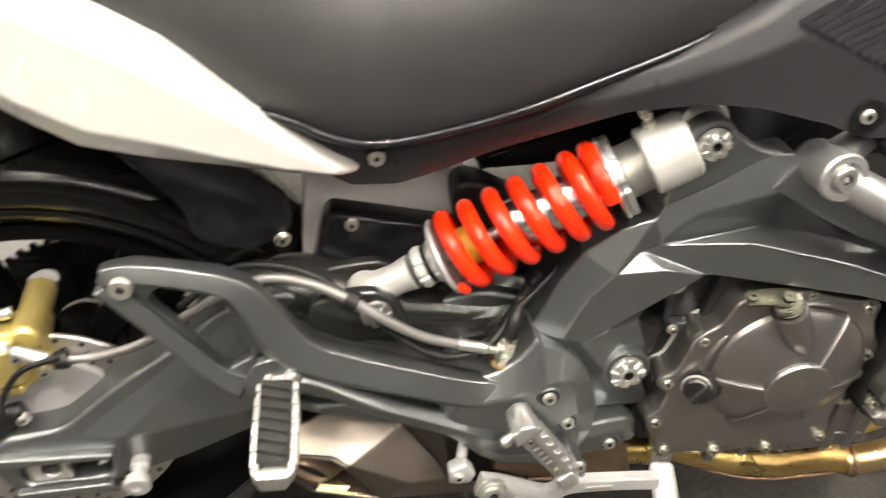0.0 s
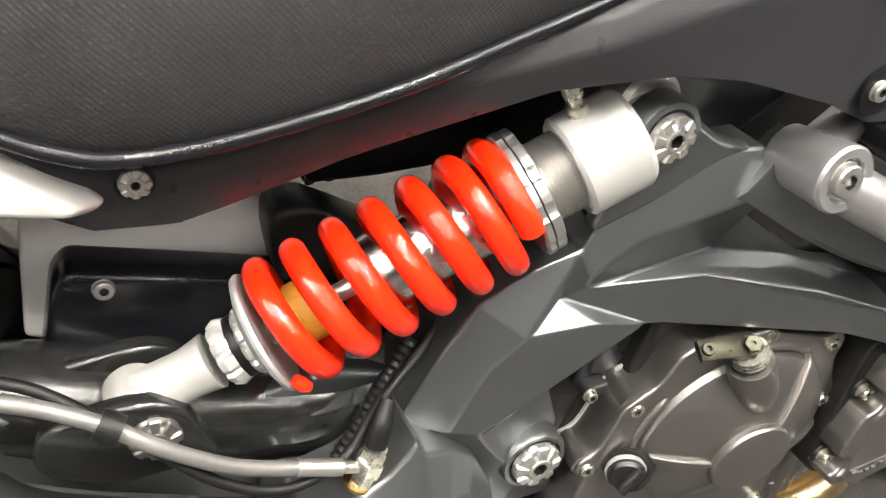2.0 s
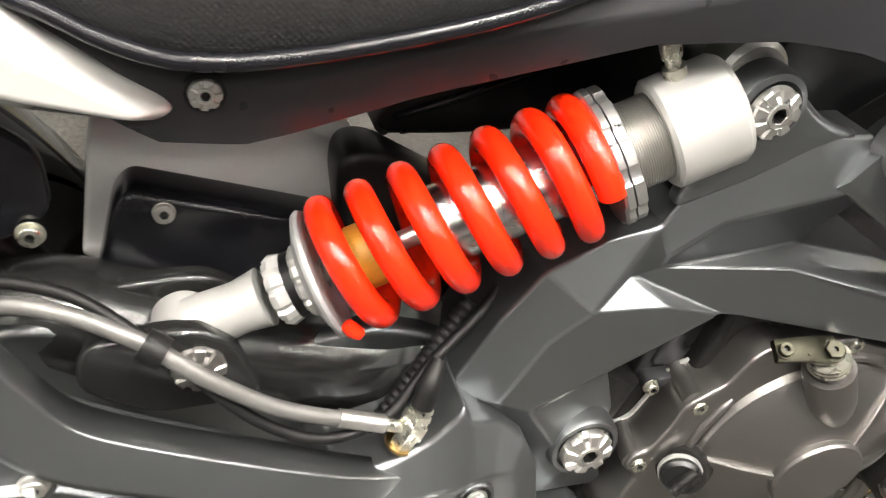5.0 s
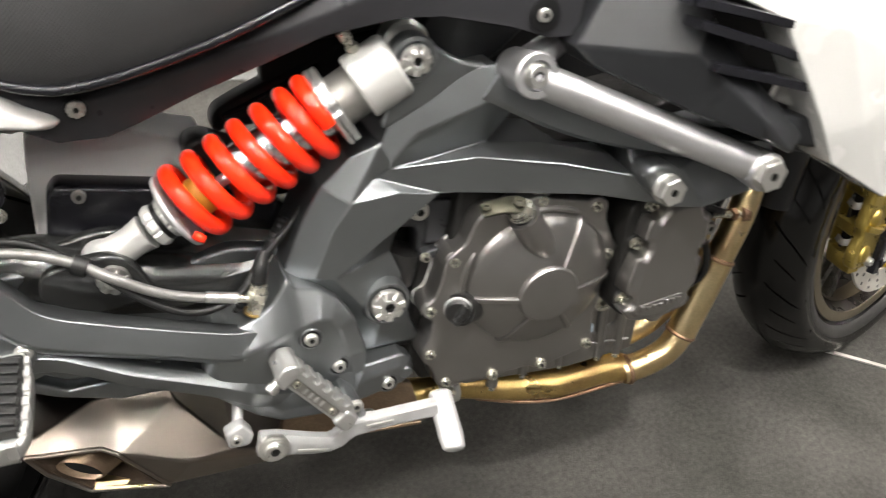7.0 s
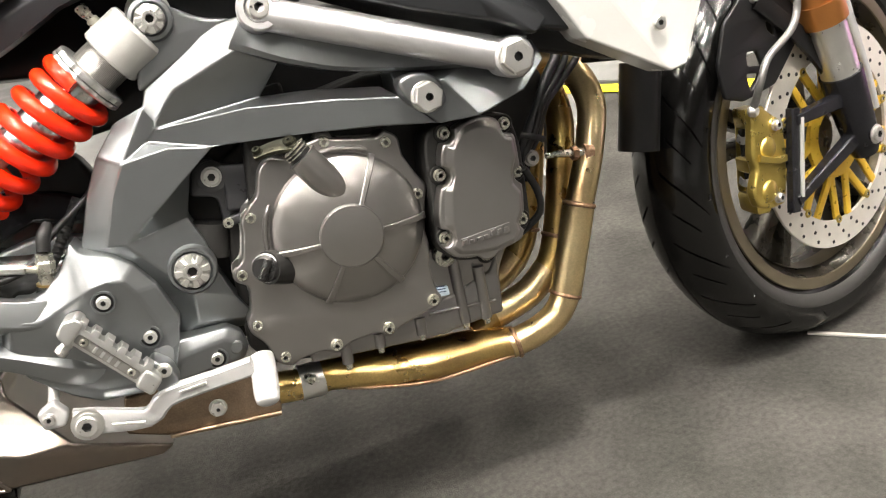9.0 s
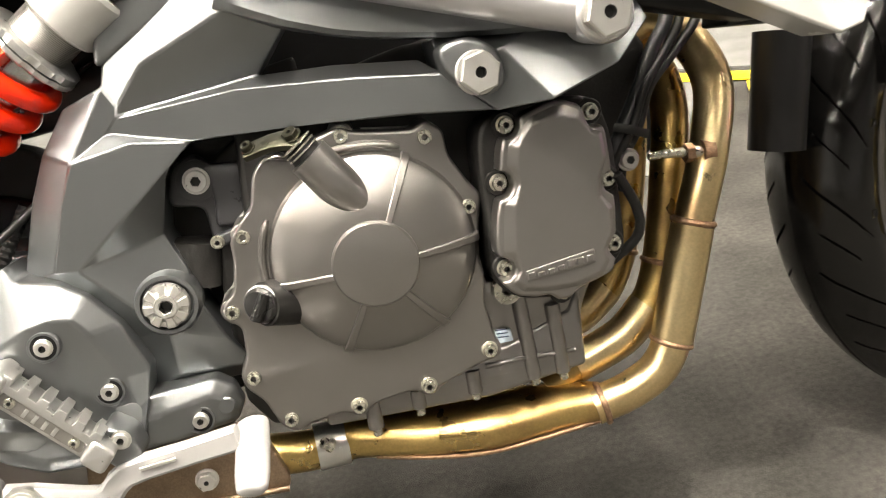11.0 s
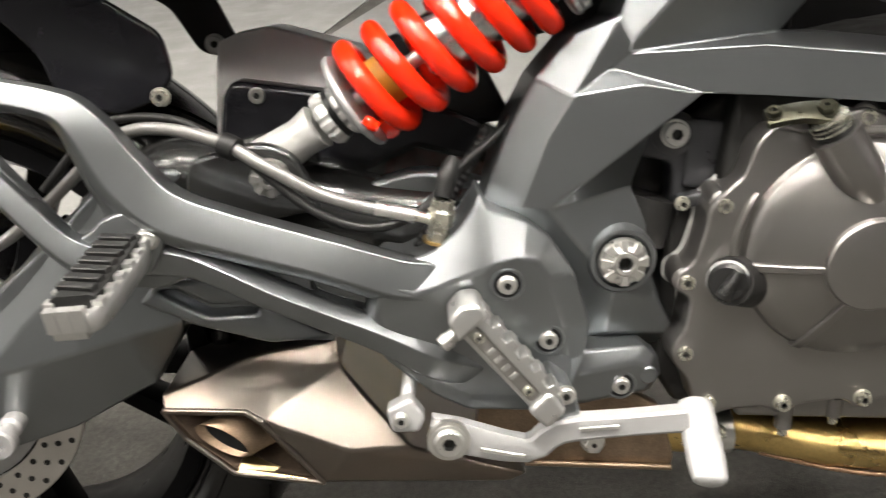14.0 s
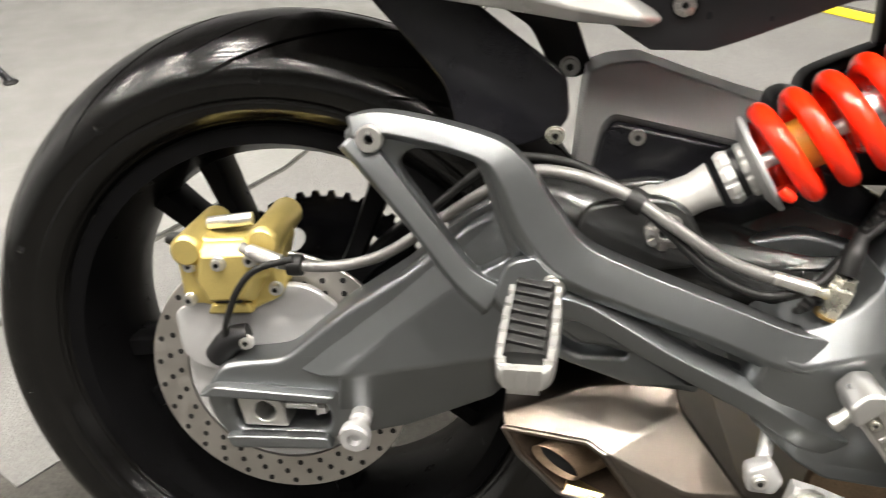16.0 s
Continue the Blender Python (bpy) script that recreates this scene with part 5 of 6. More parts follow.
def footrest(name, base, tip, wide, rubber, label, deep=0.006):
    """A folding peg: a clevis, a toothed bar and, where it has one, a ribbed rubber pad."""
    b, t = Vector(base), Vector(tip)
    ax = (t - b).normalized()
    L = (t - b).length
    up = Vector((0, 0, 1)) if abs(ax.z) < 0.6 else Vector((1, -0.3, 0.4))
    up = (up - ax * up.dot(ax)).normalized()
    side = ax.cross(up).normalized()
    bm = bmesh.new()
    for s in (-1, 1):
        pts = [b + side * s * wide * 0.5, b + side * s * wide * 0.95 + ax * L * 0.25, b + side * s * wide + ax * L * 0.6, b + side * s * wide * 0.9 + ax * L * 0.92, b + side * s * wide * 0.55 + ax * L]
        sweep(pts, (0.0032, deep), BOX, 4, out=tuple(up), bm=bm)
        for i in range(6):
            c = b + side * s * wide * (0.86 + 0.12 * math.sin(math.pi * (0.15 + 0.14 * i))) + ax * L * (0.16 + 0.145 * i) + up * deep
            bmesh.ops.create_cube(bm, size=1, matrix=Matrix.Translation(c) @ Matrix((side, ax, up)).transposed().to_4x4() @ Matrix.Diagonal((0.006, L * 0.07, 0.006, 1)))
    sweep([b + side * wide * 0.6 + ax * L, b - side * wide * 0.6 + ax * L], (0.0042, deep + 0.0025), BOX, 1, out=tuple(up), bm=bm)
    sweep([b, b + ax * L * 0.98], (wide * 0.62, 0.0035), BOX, 1, out=tuple(up), bm=bm)
    for s in (-0.5, 0, 0.5):
        bmesh.ops.create_cube(bm, size=1, matrix=Matrix.Translation(b + ax * (L + 0.002) + side * wide * s + up * 0.004) @ Matrix((side, ax, up)).transposed().to_4x4() @ Matrix.Diagonal((0.007, 0.006, 0.014, 1)))
    peg = part(name, bm, PEG, bike, label)
    part("hinge_pin", sweep([b - side * wide * 1.0 - ax * 0.004, b + side * wide * 1.0 - ax * 0.004], 0.0055, steps=1), CHROME, peg)
    part("clevis", sweep([b - ax * 0.022, b - ax * 0.002], (wide * 0.75, 0.010), BOX, 1, out=tuple(up)), CAST, peg)
    if rubber:
        part("rubber_pad", sweep([b + ax * L * 0.12 + up * 0.005, b + ax * L * 0.9 + up * 0.005], (wide * 0.84, 0.0075), BOX, 1, out=tuple(up)), RUBBER, peg, "black ribbed rubber pad")
        for i in range(7):
            c = b + ax * L * (0.18 + 0.105 * i) + up * 0.0130
            part("pad_rib", sweep([c - side * wide * 0.74 + ax * 0.003, c + side * wide * 0.74 - ax * 0.003], (0.0032, 0.0022), BOX, 1, out=tuple(up)), RUBBER, peg)
    return peg


footrest("rear_footrest", (0.236, -0.206, 0.463), (0.230, -0.306, 0.446), 0.0158, True, "bright toothed passenger footrest with rubber pad")
# The rider's footrest is folded up: a long bar whose toothed edge points forward.
FB, FA, FP = Vector((0.503, 0.327)), Vector((-0.584, 0.812)), Vector((0.812, 0.584))
bar = lambda a, b: tuple(FB + FA * a + FP * b)
front_peg = part("front_footrest", slab([bar(-0.004, -0.010), bar(0.082, -0.011), bar(0.090, -0.004), bar(0.090, 0.006), bar(-0.004, 0.006)], -0.234, -0.216, 0.002, r=0.003), PEG, bike, "bright toothed folding rider footrest")
teeth = []
for i in range(6):
    a = 0.004 + 0.0145 * i
    teeth += [bar(a, 0.009), bar(a + 0.001, 0.0145), bar(a + 0.0075, 0.0145), bar(a + 0.0085, 0.009)]
part("tooth_rail", slab([bar(0.0, 0.003), bar(0.0, 0.009)] + teeth + [bar(0.090, 0.009), bar(0.090, 0.003)], -0.238, -0.220, 0.0006, r=0), PEG, front_peg)
part("tooth_rail", slab([bar(0.0, -0.002), bar(0.0, 0.004)] + [(x - 0.004, z - 0.003) for x, z in teeth] + [bar(0.090, 0.004), bar(0.090, -0.002)], -0.216, -0.202, 0.0006, r=0), PEG, front_peg)
part("side_insert", slab([bar(0.010, -0.007), bar(0.078, -0.0075), bar(0.078, 0.002), bar(0.010, 0.002)], -0.2352, -0.2335, 0.0006, r=0.003), THREAD, front_peg, "dull insert with two small bolts")
for a in (0.018, 0.070):
    bolt(front_peg, (bar(a, -0.0025)[0], -0.2352, bar(a, -0.0025)[1]), 0.0034, 0.002, mat=ZINC, flange=1.2)
for a in (0.032, 0.040, 0.048, 0.056):
    part("embossed_bar", slab([bar(a, -0.006), bar(a + 0.003, -0.006), bar(a + 0.003, 0.0005), bar(a, 0.0005)], -0.2360, -0.2350, 0.0003, r=0.0004), PEG, front_peg)
part("tip_block", slab([bar(0.078, -0.014), bar(0.094, -0.010), bar(0.097, 0.004), bar(0.090, 0.014), bar(0.080, 0.013)], -0.242, -0.206, 0.003, r=0.004), PEG, front_peg)
part("foot_block", slab([bar(-0.012, -0.011), bar(0.008, -0.012), bar(0.010, 0.009), bar(-0.010, 0.009)], -0.240, -0.206, 0.004, r=0.005), PEG, front_peg)
part("peg_tip", lathe([(0, 0), (0.0055, 0), (0.0050, 0.006), (0.0062, 0.009), (0.0055, 0.014), (0, 0.016)], (*[bar(0.080, -0.012)[0]], -0.226, bar(0.080, -0.012)[1]), (-0.8, -0.2, -0.55), 20), CHROME, front_peg)
part("clevis", slab([bar(-0.030, -0.008), bar(0.004, -0.010), bar(0.008, 0.014), bar(-0.012, 0.018), bar(-0.030, 0.010)], -0.222, -0.186, 0.004, r=0.006), CAST, front_peg)
bolt(front_peg, (bar(-0.008, 0.012)[0], -0.222, bar(-0.008, 0.012)[1]), 0.006, 0.004)
part("mount_plate", slab([(0.205, 0.452), (0.215, 0.480), (0.240, 0.486), (0.258, 0.462), (0.245, 0.440), (0.22, 0.436)], -0.207, -0.196, 0.002, r=0.006), CAST, hanger)
bolt(hanger, (0.247, -0.207, 0.465), 0.006, 0.005)

# ---- brake pedal ----
pedal = part("brake_pedal", sweep([(0.420, -0.208, 0.302), (0.440, -0.209, 0.297), (0.488, -0.215, 0.285), (0.512, -0.220, 0.300), (0.560, -0.225, 0.303), (0.600, -0.232, 0.306)],
                                  [(0.013, 0.006), (0.0125, 0.006), (0.0095, 0.006), (0.0095, 0.006), (0.0085, 0.006), (0.009, 0.006)], BOX, 3), PEDAL, bike, "pale bead-blasted aluminium brake pedal")
part("toe_pad", sweep([(0.6105, -0.212, 0.309), (0.610, -0.216, 0.306), (0.608, -0.232, 0.297), (0.605, -0.256, 0.285), (0.6035, -0.268, 0.279), (0.603, -0.271, 0.2775)], [(0.008, 0.005), (0.0125, 0.0085), (0.013, 0.009), (0.013, 0.009), (0.0115, 0.0075), (0.006, 0.004)], ring_section(24), 4, out=(0, -0.3, 1)), PEDAL, pedal)
part("pivot_washer", lathe([(0, 0), (0.0155, 0), (0.0155, 0.005), (0, 0.005)], (0.433, -0.213, 0.298), n=32), CHROME, pedal)
bolt(pedal, (0.433, -0.218, 0.298), 0.0105, 0.006, flange=1.2)
for x0, x1 in ((0.455, 0.485), (0.525, 0.552)):
    z0 = 0.2915 if x0 < 0.5 else 0.3035
    part("recess_line", sweep([(x0, -0.2225 if x0 < 0.5 else -0.2295, z0), (x1, -0.2255 if x0 < 0.5 else -0.2325, z0 - (0.007 if x0 < 0.5 else -0.001))], (0.0014, 0.001), BOX, 1), CHROME, pedal)
part("brake_linkage", sweep([(0.402, -0.196, 0.312), (0.407, -0.186, 0.328), (0.412, -0.17, 0.35)], 0.0055, steps=4), PEDAL, pedal)
part("clevis", slab([(0.392, 0.302), (0.390, 0.320), (0.408, 0.328), (0.418, 0.312), (0.412, 0.300)], -0.206, -0.190, 0.003), PEDAL, pedal)
bolt(pedal, (0.400, -0.206, 0.312), 0.005, 0.004)
bracket = part("silencer_bracket", slab([(0.46, 0.290), (0.58, 0.286), (0.604, 0.270), (0.6145, 0.224), (0.612, 0.214), (0.554, 0.2225), (0.492, 0.232), (0.45, 0.25)], -0.148, -0.135, 0.003), STEEL_BROWN, bike, "heat-browned steel silencer bracket")
bolt(bracket, (0.5480, -0.148, 0.2449), 0.008, 0.008, hexhead=True)
part("lower_seam", sweep([(0.492, -0.150, 0.2325), (0.554, -0.150, 0.2230), (0.611, -0.150, 0.2145)], 0.0026, steps=3), STEEL_BROWN, bracket)

# ---- silencer and exhaust ----
mf = {"a": (0.208, -0.139, 0.319), "b": (0.279, -0.119, 0.337), "c": (0.3498, -0.122, 0.3461), "x": (0.3434, -0.133, 0.3311), "e": (0.3521, -0.138, 0.3292), "y": (0.2774, -0.16, 0.3076), "f": (0.2915, -0.167, 0.3007), "g": (0.2092, -0.145, 0.3082), "h": (0.4025, -0.168, 0.2676), "l": (0.3538, -0.176, 0.2739), "m": (0.3301, -0.162, 0.2401), "j": (0.4931, -0.152, 0.223), "k": (0.4787, -0.145, 0.2134), "n": (0.256, -0.145, 0.2467), "p": (0.2221, -0.143, 0.2809)}
silencer = part("silencer", facets(mf, ["a b c x y g", "y x e f", "c e x", "e h l f", "l m f", "h j l", "l j k m"], -0.01, 0.003), MUFFLER, bike, "brushed steel angular silencer tinted by heat")
# The sunk end face with its oval outlet.
rim0 = [Vector(mf[k]) for k in "gyfmnp"]
mid0 = sum(rim0, Vector()) / 6
deep0 = Vector((0.030, 0.030, 0.006))
bm = bmesh.new()
loops = [[bm.verts.new(v) for v in rim0], [bm.verts.new(v.lerp(mid0, 0.15)) for v in rim0], [bm.verts.new(v.lerp(mid0, 0.20) + deep0) for v in rim0]]
for p, q in zip(loops, loops[1:]):
    for i in range(6):
        bm.faces.new((p[i], p[(i + 1) % 6], q[(i + 1) % 6], q[i]))
bm.faces.new(loops[-1])
# The sunk face is a darker brown than the silencer body.
part("end_recess", bm, END_BROWN, silencer, "dark brown sunk end face", angle=20)
for k in range(6):
    part("rim_edge", sweep([rim0[k], rim0[(k + 1) % 6]], 0.0024, ring_section(10), 1), MUFFLER, silencer)
part("underside", facets({"a": mf["n"], "b": mf["m"], "c": mf["k"], "d": (0.46, -0.04, 0.20), "e": (0.25, -0.04, 0.23)}, ["a b c d e"], 0.0, 0.002), MUFFLER, silencer)
part("end_lip", facets({"a": (0.2629, -0.146, 0.256), "b": (0.3051, -0.15, 0.2484), "c": (0.3276, -0.1635, 0.2407), "d": (0.2584, -0.148, 0.2482)}, ["a b c d"], -0.10, 0.001), EXHAUST_PALE, silencer, "straw tinted lower lip of the end")
# The oval outlet, cut at a slant, and the pipe behind it.
OC, OU, OV, OD = Vector((0.2525, -0.15, 0.279)), Vector((0.0183, 0.0, -0.0135)), Vector((0.0033, 0.0, 0.0079)), Vector((0.050, 0.030, 0.008))
bm = bmesh.new()
loops = []
for grow, back in ((1.0, 0.55), (1.0, 0.0), (1.05, 0.0), (1.05, 1.0)):
    loops.append([bm.verts.new(OC + (OU * math.cos(2 * math.pi * i / 32) + OV * math.sin(2 * math.pi * i / 32)) * grow + OD * back) for i in range(32)])
for p, q in zip(loops, loops[1:]):
    for i in range(32):
        bm.faces.new((p[i], p[(i + 1) % 32], q[(i + 1) % 32], q[i]))
part("outlet", bm, STEEL_BROWN, silencer, "oval exhaust outlet pipe")
# A flat black disc just inside the mouth paints the pipe's inner shade.
bm = bmesh.new()
bm.faces.new([bm.verts.new(OC + (OU * math.cos(2 * math.pi * i / 32) + OV * math.sin(2 * math.pi * i / 32)) * 0.99 + OD * 0.12) for i in range(32)])
part("bore_shade", bm, BLACK, silencer, "black disc as shade in the outlet bore")
hp = [(0.995, -0.098, 0.505), (1.030, -0.102, 0.520), (1.056, -0.112, 0.500), (1.068, -0.130, 0.452), (1.045, -0.146, 0.395), (1.016, -0.151, 0.337), (0.995, -0.151, 0.285), (0.975, -0.150, 0.236), (0.955, -0.150, 0.213), (0.925, -0.148, 0.201), (0.892, -0.145, 0.196)]
exhaust = part("exhaust_header", sweep(hp, 0.0175, ring_section(28), 6), EXHAUST_PALE, bike, "straw and bronze heat-tinted exhaust header pipe", 60)
part("sleeve", sweep([(1.0155, -0.151, 0.336), (0.995, -0.151, 0.285), (0.976, -0.150, 0.238)], 0.0192, ring_section(28), 6), EXHAUST_PALE, exhaust)
for c, d in (((1.017, -0.151, 0.339), (-0.4, 0, -0.92)), ((0.975, -0.150, 0.236), (-0.45, 0, -0.9)), ((0.900, -0.146, 0.197), (-1, 0.1, -0.1))):
    part("weld", lathe([(0.017, -0.003), (0.0197, -0.0022), (0.0205, 0), (0.0197, 0.0022), (0.017, 0.003)], c, d, 40, wave=lambda a, i: 1 + 0.015 * math.sin(17 * a)), WELD, exhaust)
SECOND = [(0.985, -0.06, 0.50), (1.012, -0.065, 0.515), (1.035, -0.075, 0.49), (1.042, -0.09, 0.44), (1.02, -0.105, 0.37), (0.995, -0.112, 0.30), (0.972, -0.115, 0.262), (0.94, -0.115, 0.24), (0.89, -0.115, 0.228), (0.86, -0.115, 0.215)]
for k in range(3):
    q = [(x - 0.022 * k, y + 0.045 * k, z + 0.018 * k * max(0.0, min(1.0, (0.36 - z) / 0.12))) for x, y, z in SECOND]
    pipe = part("header_pipe", sweep(q, 0.0172, ring_section(24), 6), EXHAUST, exhaust, angle=60)
    part("weld", lathe([(0.016, -0.003), (0.0190, -0.002), (0.0197, 0), (0.0190, 0.002), (0.016, 0.003)], q[5], (-0.4, 0, -0.92), 32), WELD, exhaust)
    part("sleeve", sweep([q[6], q[7], q[8]], 0.0185, ring_section(24), 5), EXHAUST_PALE, exhaust, angle=60)
part("collector", sweep([(0.900, -0.142, 0.197), (0.865, -0.130, 0.200), (0.80, -0.122, 0.205), (0.745, -0.118, 0.214), (0.690, -0.116, 0.226), (0.668, -0.116, 0.229)],
                              [(0.0175, 0.0175), (0.021, 0.026), (0.024, 0.04), (0.0235, 0.038), (0.021, 0.028), (0.019, 0.02)], ring_section(28), 6), EXHAUST, exhaust, "bronze tinted exhaust collector", 60)
part("weld", sweep([(0.895, -0.150, 0.183), (0.80, -0.152, 0.187), (0.745, -0.148, 0.197), (0.69, -0.134, 0.210)], 0.0022, steps=6), WELD, exhaust)
part("link_pipe", sweep([(0.672, -0.116, 0.226), (0.63, -0.12, 0.230), (0.57, -0.12, 0.245)], 0.0185, ring_section(24), 4), EXHAUST, exhaust)
clamp = part("clamp", sweep([(0.668, -0.116, 0.226), (0.640, -0.118, 0.229)], 0.0212, ring_section(28), 1), CHROME, exhaust, "bright steel pipe clamp")
bolt(clamp, (0.655, -0.140, 0.236), 0.005, 0.01, (-0.6, -0.4, 0.7), mat=ZINC)
sensor = part("gas_sensor", sweep([(0.985, -0.158, 0.4075), (1.000, -0.157, 0.406), (1.020, -0.156, 0.402), (1.034, -0.154, 0.398)], [0.003, 0.0038, 0.0045, 0.006], steps=3), ZINC, exhaust)
part("sensor_hex", lathe([(0, 0), (0.0085, 0), (0.0085, 0.007), (0, 0.007)], (1.026, -0.155, 0.400), (-1, 0, 0.15), 6), WELD, exhaust)
part("sensor_boss", lathe([(0, 0), (0.013, 0), (0.011, 0.010), (0, 0.010)], (1.043, -0.152, 0.396), (-1, -0.1, 0.2), 24), WELD, exhaust)

# ---- seat, side covers and tail ----
WIDER = 0.944


def narrow(ob):
    """Draws the seat and its covers in towards the tail, where the bike is slimmer than at the tank."""
    for v in ob.data.vertices:
        v.co = drawn_in(v.co)


def drawn_in(p):
    u = min(1.0, max(0.0, (p[0] - 0.45) / 0.2))
    mid = Vector((0.2778, -0.629, 0.9167))
    return mid + (Vector(p) - mid) * (1.0 + 0.045 * (1 - u * u * (3 - 2 * u)))


wide = lambda x, z: (0.278 + (x - 0.278) * WIDER, 0.917 + (z - 0.917) * WIDER)
LOWER = [(-0.02, 0.715), (0.12, 0.700), (0.248, 0.686), (0.294, 0.674), (0.343, 0.672), (0.414, 0.686), (0.490, 0.708), (0.571, 0.730), (0.613, 0.745), (0.655, 0.762), (0.70, 0.790)]
LOWER = [wide(*q) for q in LOWER]
prof = [(w + 0.026, h) for w, h in [(0.166, -0.012), (0.172, 0.0), (0.180, 0.018), (0.184, 0.045), (0.183, 0.075), (0.172, 0.110), (0.148, 0.142), (0.105, 0.162), (0.05, 0.170), (-0.026, 0.172)]]
bm = bmesh.new()
rows = []
line = smooth_line([(x, 0, z) for x, z in LOWER], 4)
for v in line:
    slim = 1.0 - 0.22 * max(0.0, (v.x - 0.45) / 0.25) - 0.22 * min(1.0, max(0.0, (0.31 - v.x) / 0.10))
    half = [(-w * slim, h) for w, h in prof]
    full = half + [(-y, h) for y, h in reversed(half[:-1])]
    rows.append([bm.verts.new((v.x, y, v.z + h * (1 - 0.25 * max(0.0, (v.x - 0.55) / 0.15)))) for y, h in full])
for p, q in zip(rows, rows[1:]):
    for i in range(len(p) - 1):
        bm.faces.new((p[i], p[i + 1], q[i + 1], q[i]))
bm.faces.new(rows[0])
bm.faces.new(rows[-1][::-1])
seat = part("seat", bm, SEAT, bike, "black textured vinyl seat", 60)
narrow(seat)
narrow(part("piping", sweep([(v.x, -(prof[1][0] * (1.0 - 0.22 * max(0.0, (v.x - 0.45) / 0.25) - 0.22 * min(1.0, max(0.0, (0.31 - v.x) / 0.10)))) - 0.0015, v.z - 0.005) for v in line[4:]], 0.0038, ring_section(12), 1), BLACK_GLOSS, seat, "glossy black edge piping"))
flare = lambda x, z: -0.030 * min(1.0, max(0.0, (x - 0.42) / 0.28)) - 0.10 * max(0.0, z - 0.66) * max(0.0, min(1.0, (x - 0.3) / 0.1))
SIDE = [(0.255, 0.672), (0.294, 0.664), (0.343, 0.662), (0.414, 0.676), (0.49, 0.698), (0.571, 0.721), (0.640, 0.755), (0.70, 0.800), (0.75, 0.850), (0.88, 0.86), (0.835, 0.733), (0.772, 0.697), (0.776, 0.650), (0.753, 0.651), (0.714, 0.666),
        (0.648, 0.682), (0.608, 0.684), (0.539, 0.677), (0.489, 0.660), (0.418, 0.635), (0.371, 0.617), (0.349, 0.610), (0.309, 0.611), (0.275, 0.634)]
SIDE = [wide(*q) for q in SIDE]


def seat_edge(x):
    """Height of the seat's lower edge over x."""
    for (xa, za), (xb, zb) in zip(LOWER, LOWER[1:]):
        if x <= xb:
            return za + (zb - za) * (x - xa) / (xb - xa)
    return LOWER[-1][1] + (x - LOWER[-1][0]) * 0.9


def level(line, x):
    """Height of a line of (x, z) over x."""
    for (xa, za), (xb, zb) in zip(line, line[1:]):
        if x <= xb:
            return za + (zb - za) * (x - xa) / max(xb - xa, 1e-6)
    return line[-1][1]


# The cover is a shell of columns: an upper band that leans in under the seat, a crease, and a lower band that leans back.
TOP_LINE, LOW_LINE = SIDE[:10], [SIDE[0]] + SIDE[:9:-1]
LOW_LINE = [(x + 0.001 * k, z) if 0.735 < x < 0.75 else (x, z) for k, (x, z) in enumerate(LOW_LINE)]
x0, x1 = SIDE[0][0] + 0.001, SIDE[9][0] - 0.002
bm = bmesh.new()
rows = []
for i in range(141):
    x = x0 + (x1 - x0) * i / 140
    hi, lo = level(TOP_LINE, x), level(LOW_LINE, x)
    deep = max(hi - lo, 0.004)
    row = []
    for k, d in enumerate([-0.004, 0, 0.006, 0.012, 0.018, 0.021, 0.024, 0.027, 0.031] + [0.031 + (deep - 0.031) * q / 8 for q in range(1, 9)] + [deep]):
        if k < 9:
            d = d * min(1.0, deep / 0.05)
        z = max(hi - d, lo)
        e = seat_edge(x) - z
        y = -0.175 + flare(x, z)
        if e < 0.024:
            y += 0.013 * (1 - max(-0.01, e) / 0.024) * max(0.0, min(1.0, (0.74 - x) / 0.08))
        else:
            y += (0.08 + 5.5 * (e - 0.024)) * (e - 0.024) * max(0.0, min(1.0, (0.62 - x) / 0.1))
        row.append(bm.verts.new((x, y + (0.025 if k in (0, 17) else 0.0), z)))
    rows.append(row)
for p, q in zip(rows, rows[1:]):
    for k in range(len(p) - 1):
        bm.faces.new((p[k], q[k], q[k + 1], p[k + 1]))
bmesh.ops.remove_doubles(bm, verts=bm.verts, dist=0.0002)
cover = part("side_cover", bm, GREY_PLASTIC, bike, "charcoal plastic side cover under the seat", 60)
narrow(cover)
bm2 = lathe([(0, 0.003), (0.0092, 0.003), (0.0092, 0.0036), (0.0088, 0.0038), (0, 0.0035)], drawn_in((0.326, -0.1735, 0.657)), n=32)
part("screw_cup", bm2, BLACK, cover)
flower_bolt(cover, drawn_in((0.326, -0.1775, 0.657)), 0.0075, label="bright slotted panel screw")
for i in range(12):
    t = i / 11
    p = Vector((0.638, 0, 0.766)).lerp(Vector((0.725, 0, 0.727)), t)
    q = Vector((0.667, 0, 0.786)).lerp(Vector((0.792, 0, 0.761)), t)
    part("grip_rib", sweep([(p.x, -0.1755 + flare(p.x, p.z), p.z), ((p.x + q.x) / 2, -0.1755 + flare((p.x + q.x) / 2, (p.z + q.z) / 2), (p.z + q.z) / 2), (q.x, -0.1755 + flare(q.x, q.z), q.z)], (0.0034, 0.0011), BOX, 2), GREY_PLASTIC, cover)
part("screw_cup", lathe([(0, 0.001), (0.0145, 0.001), (0.0145, 0.0022), (0.0138, 0.0025), (0, 0.002)], (0.719, -0.2095, 0.688), n=32), BLACK, cover)
bolt(cover, (0.717, -0.2115, 0.6885), 0.0058, 0.004, flange=1.1)
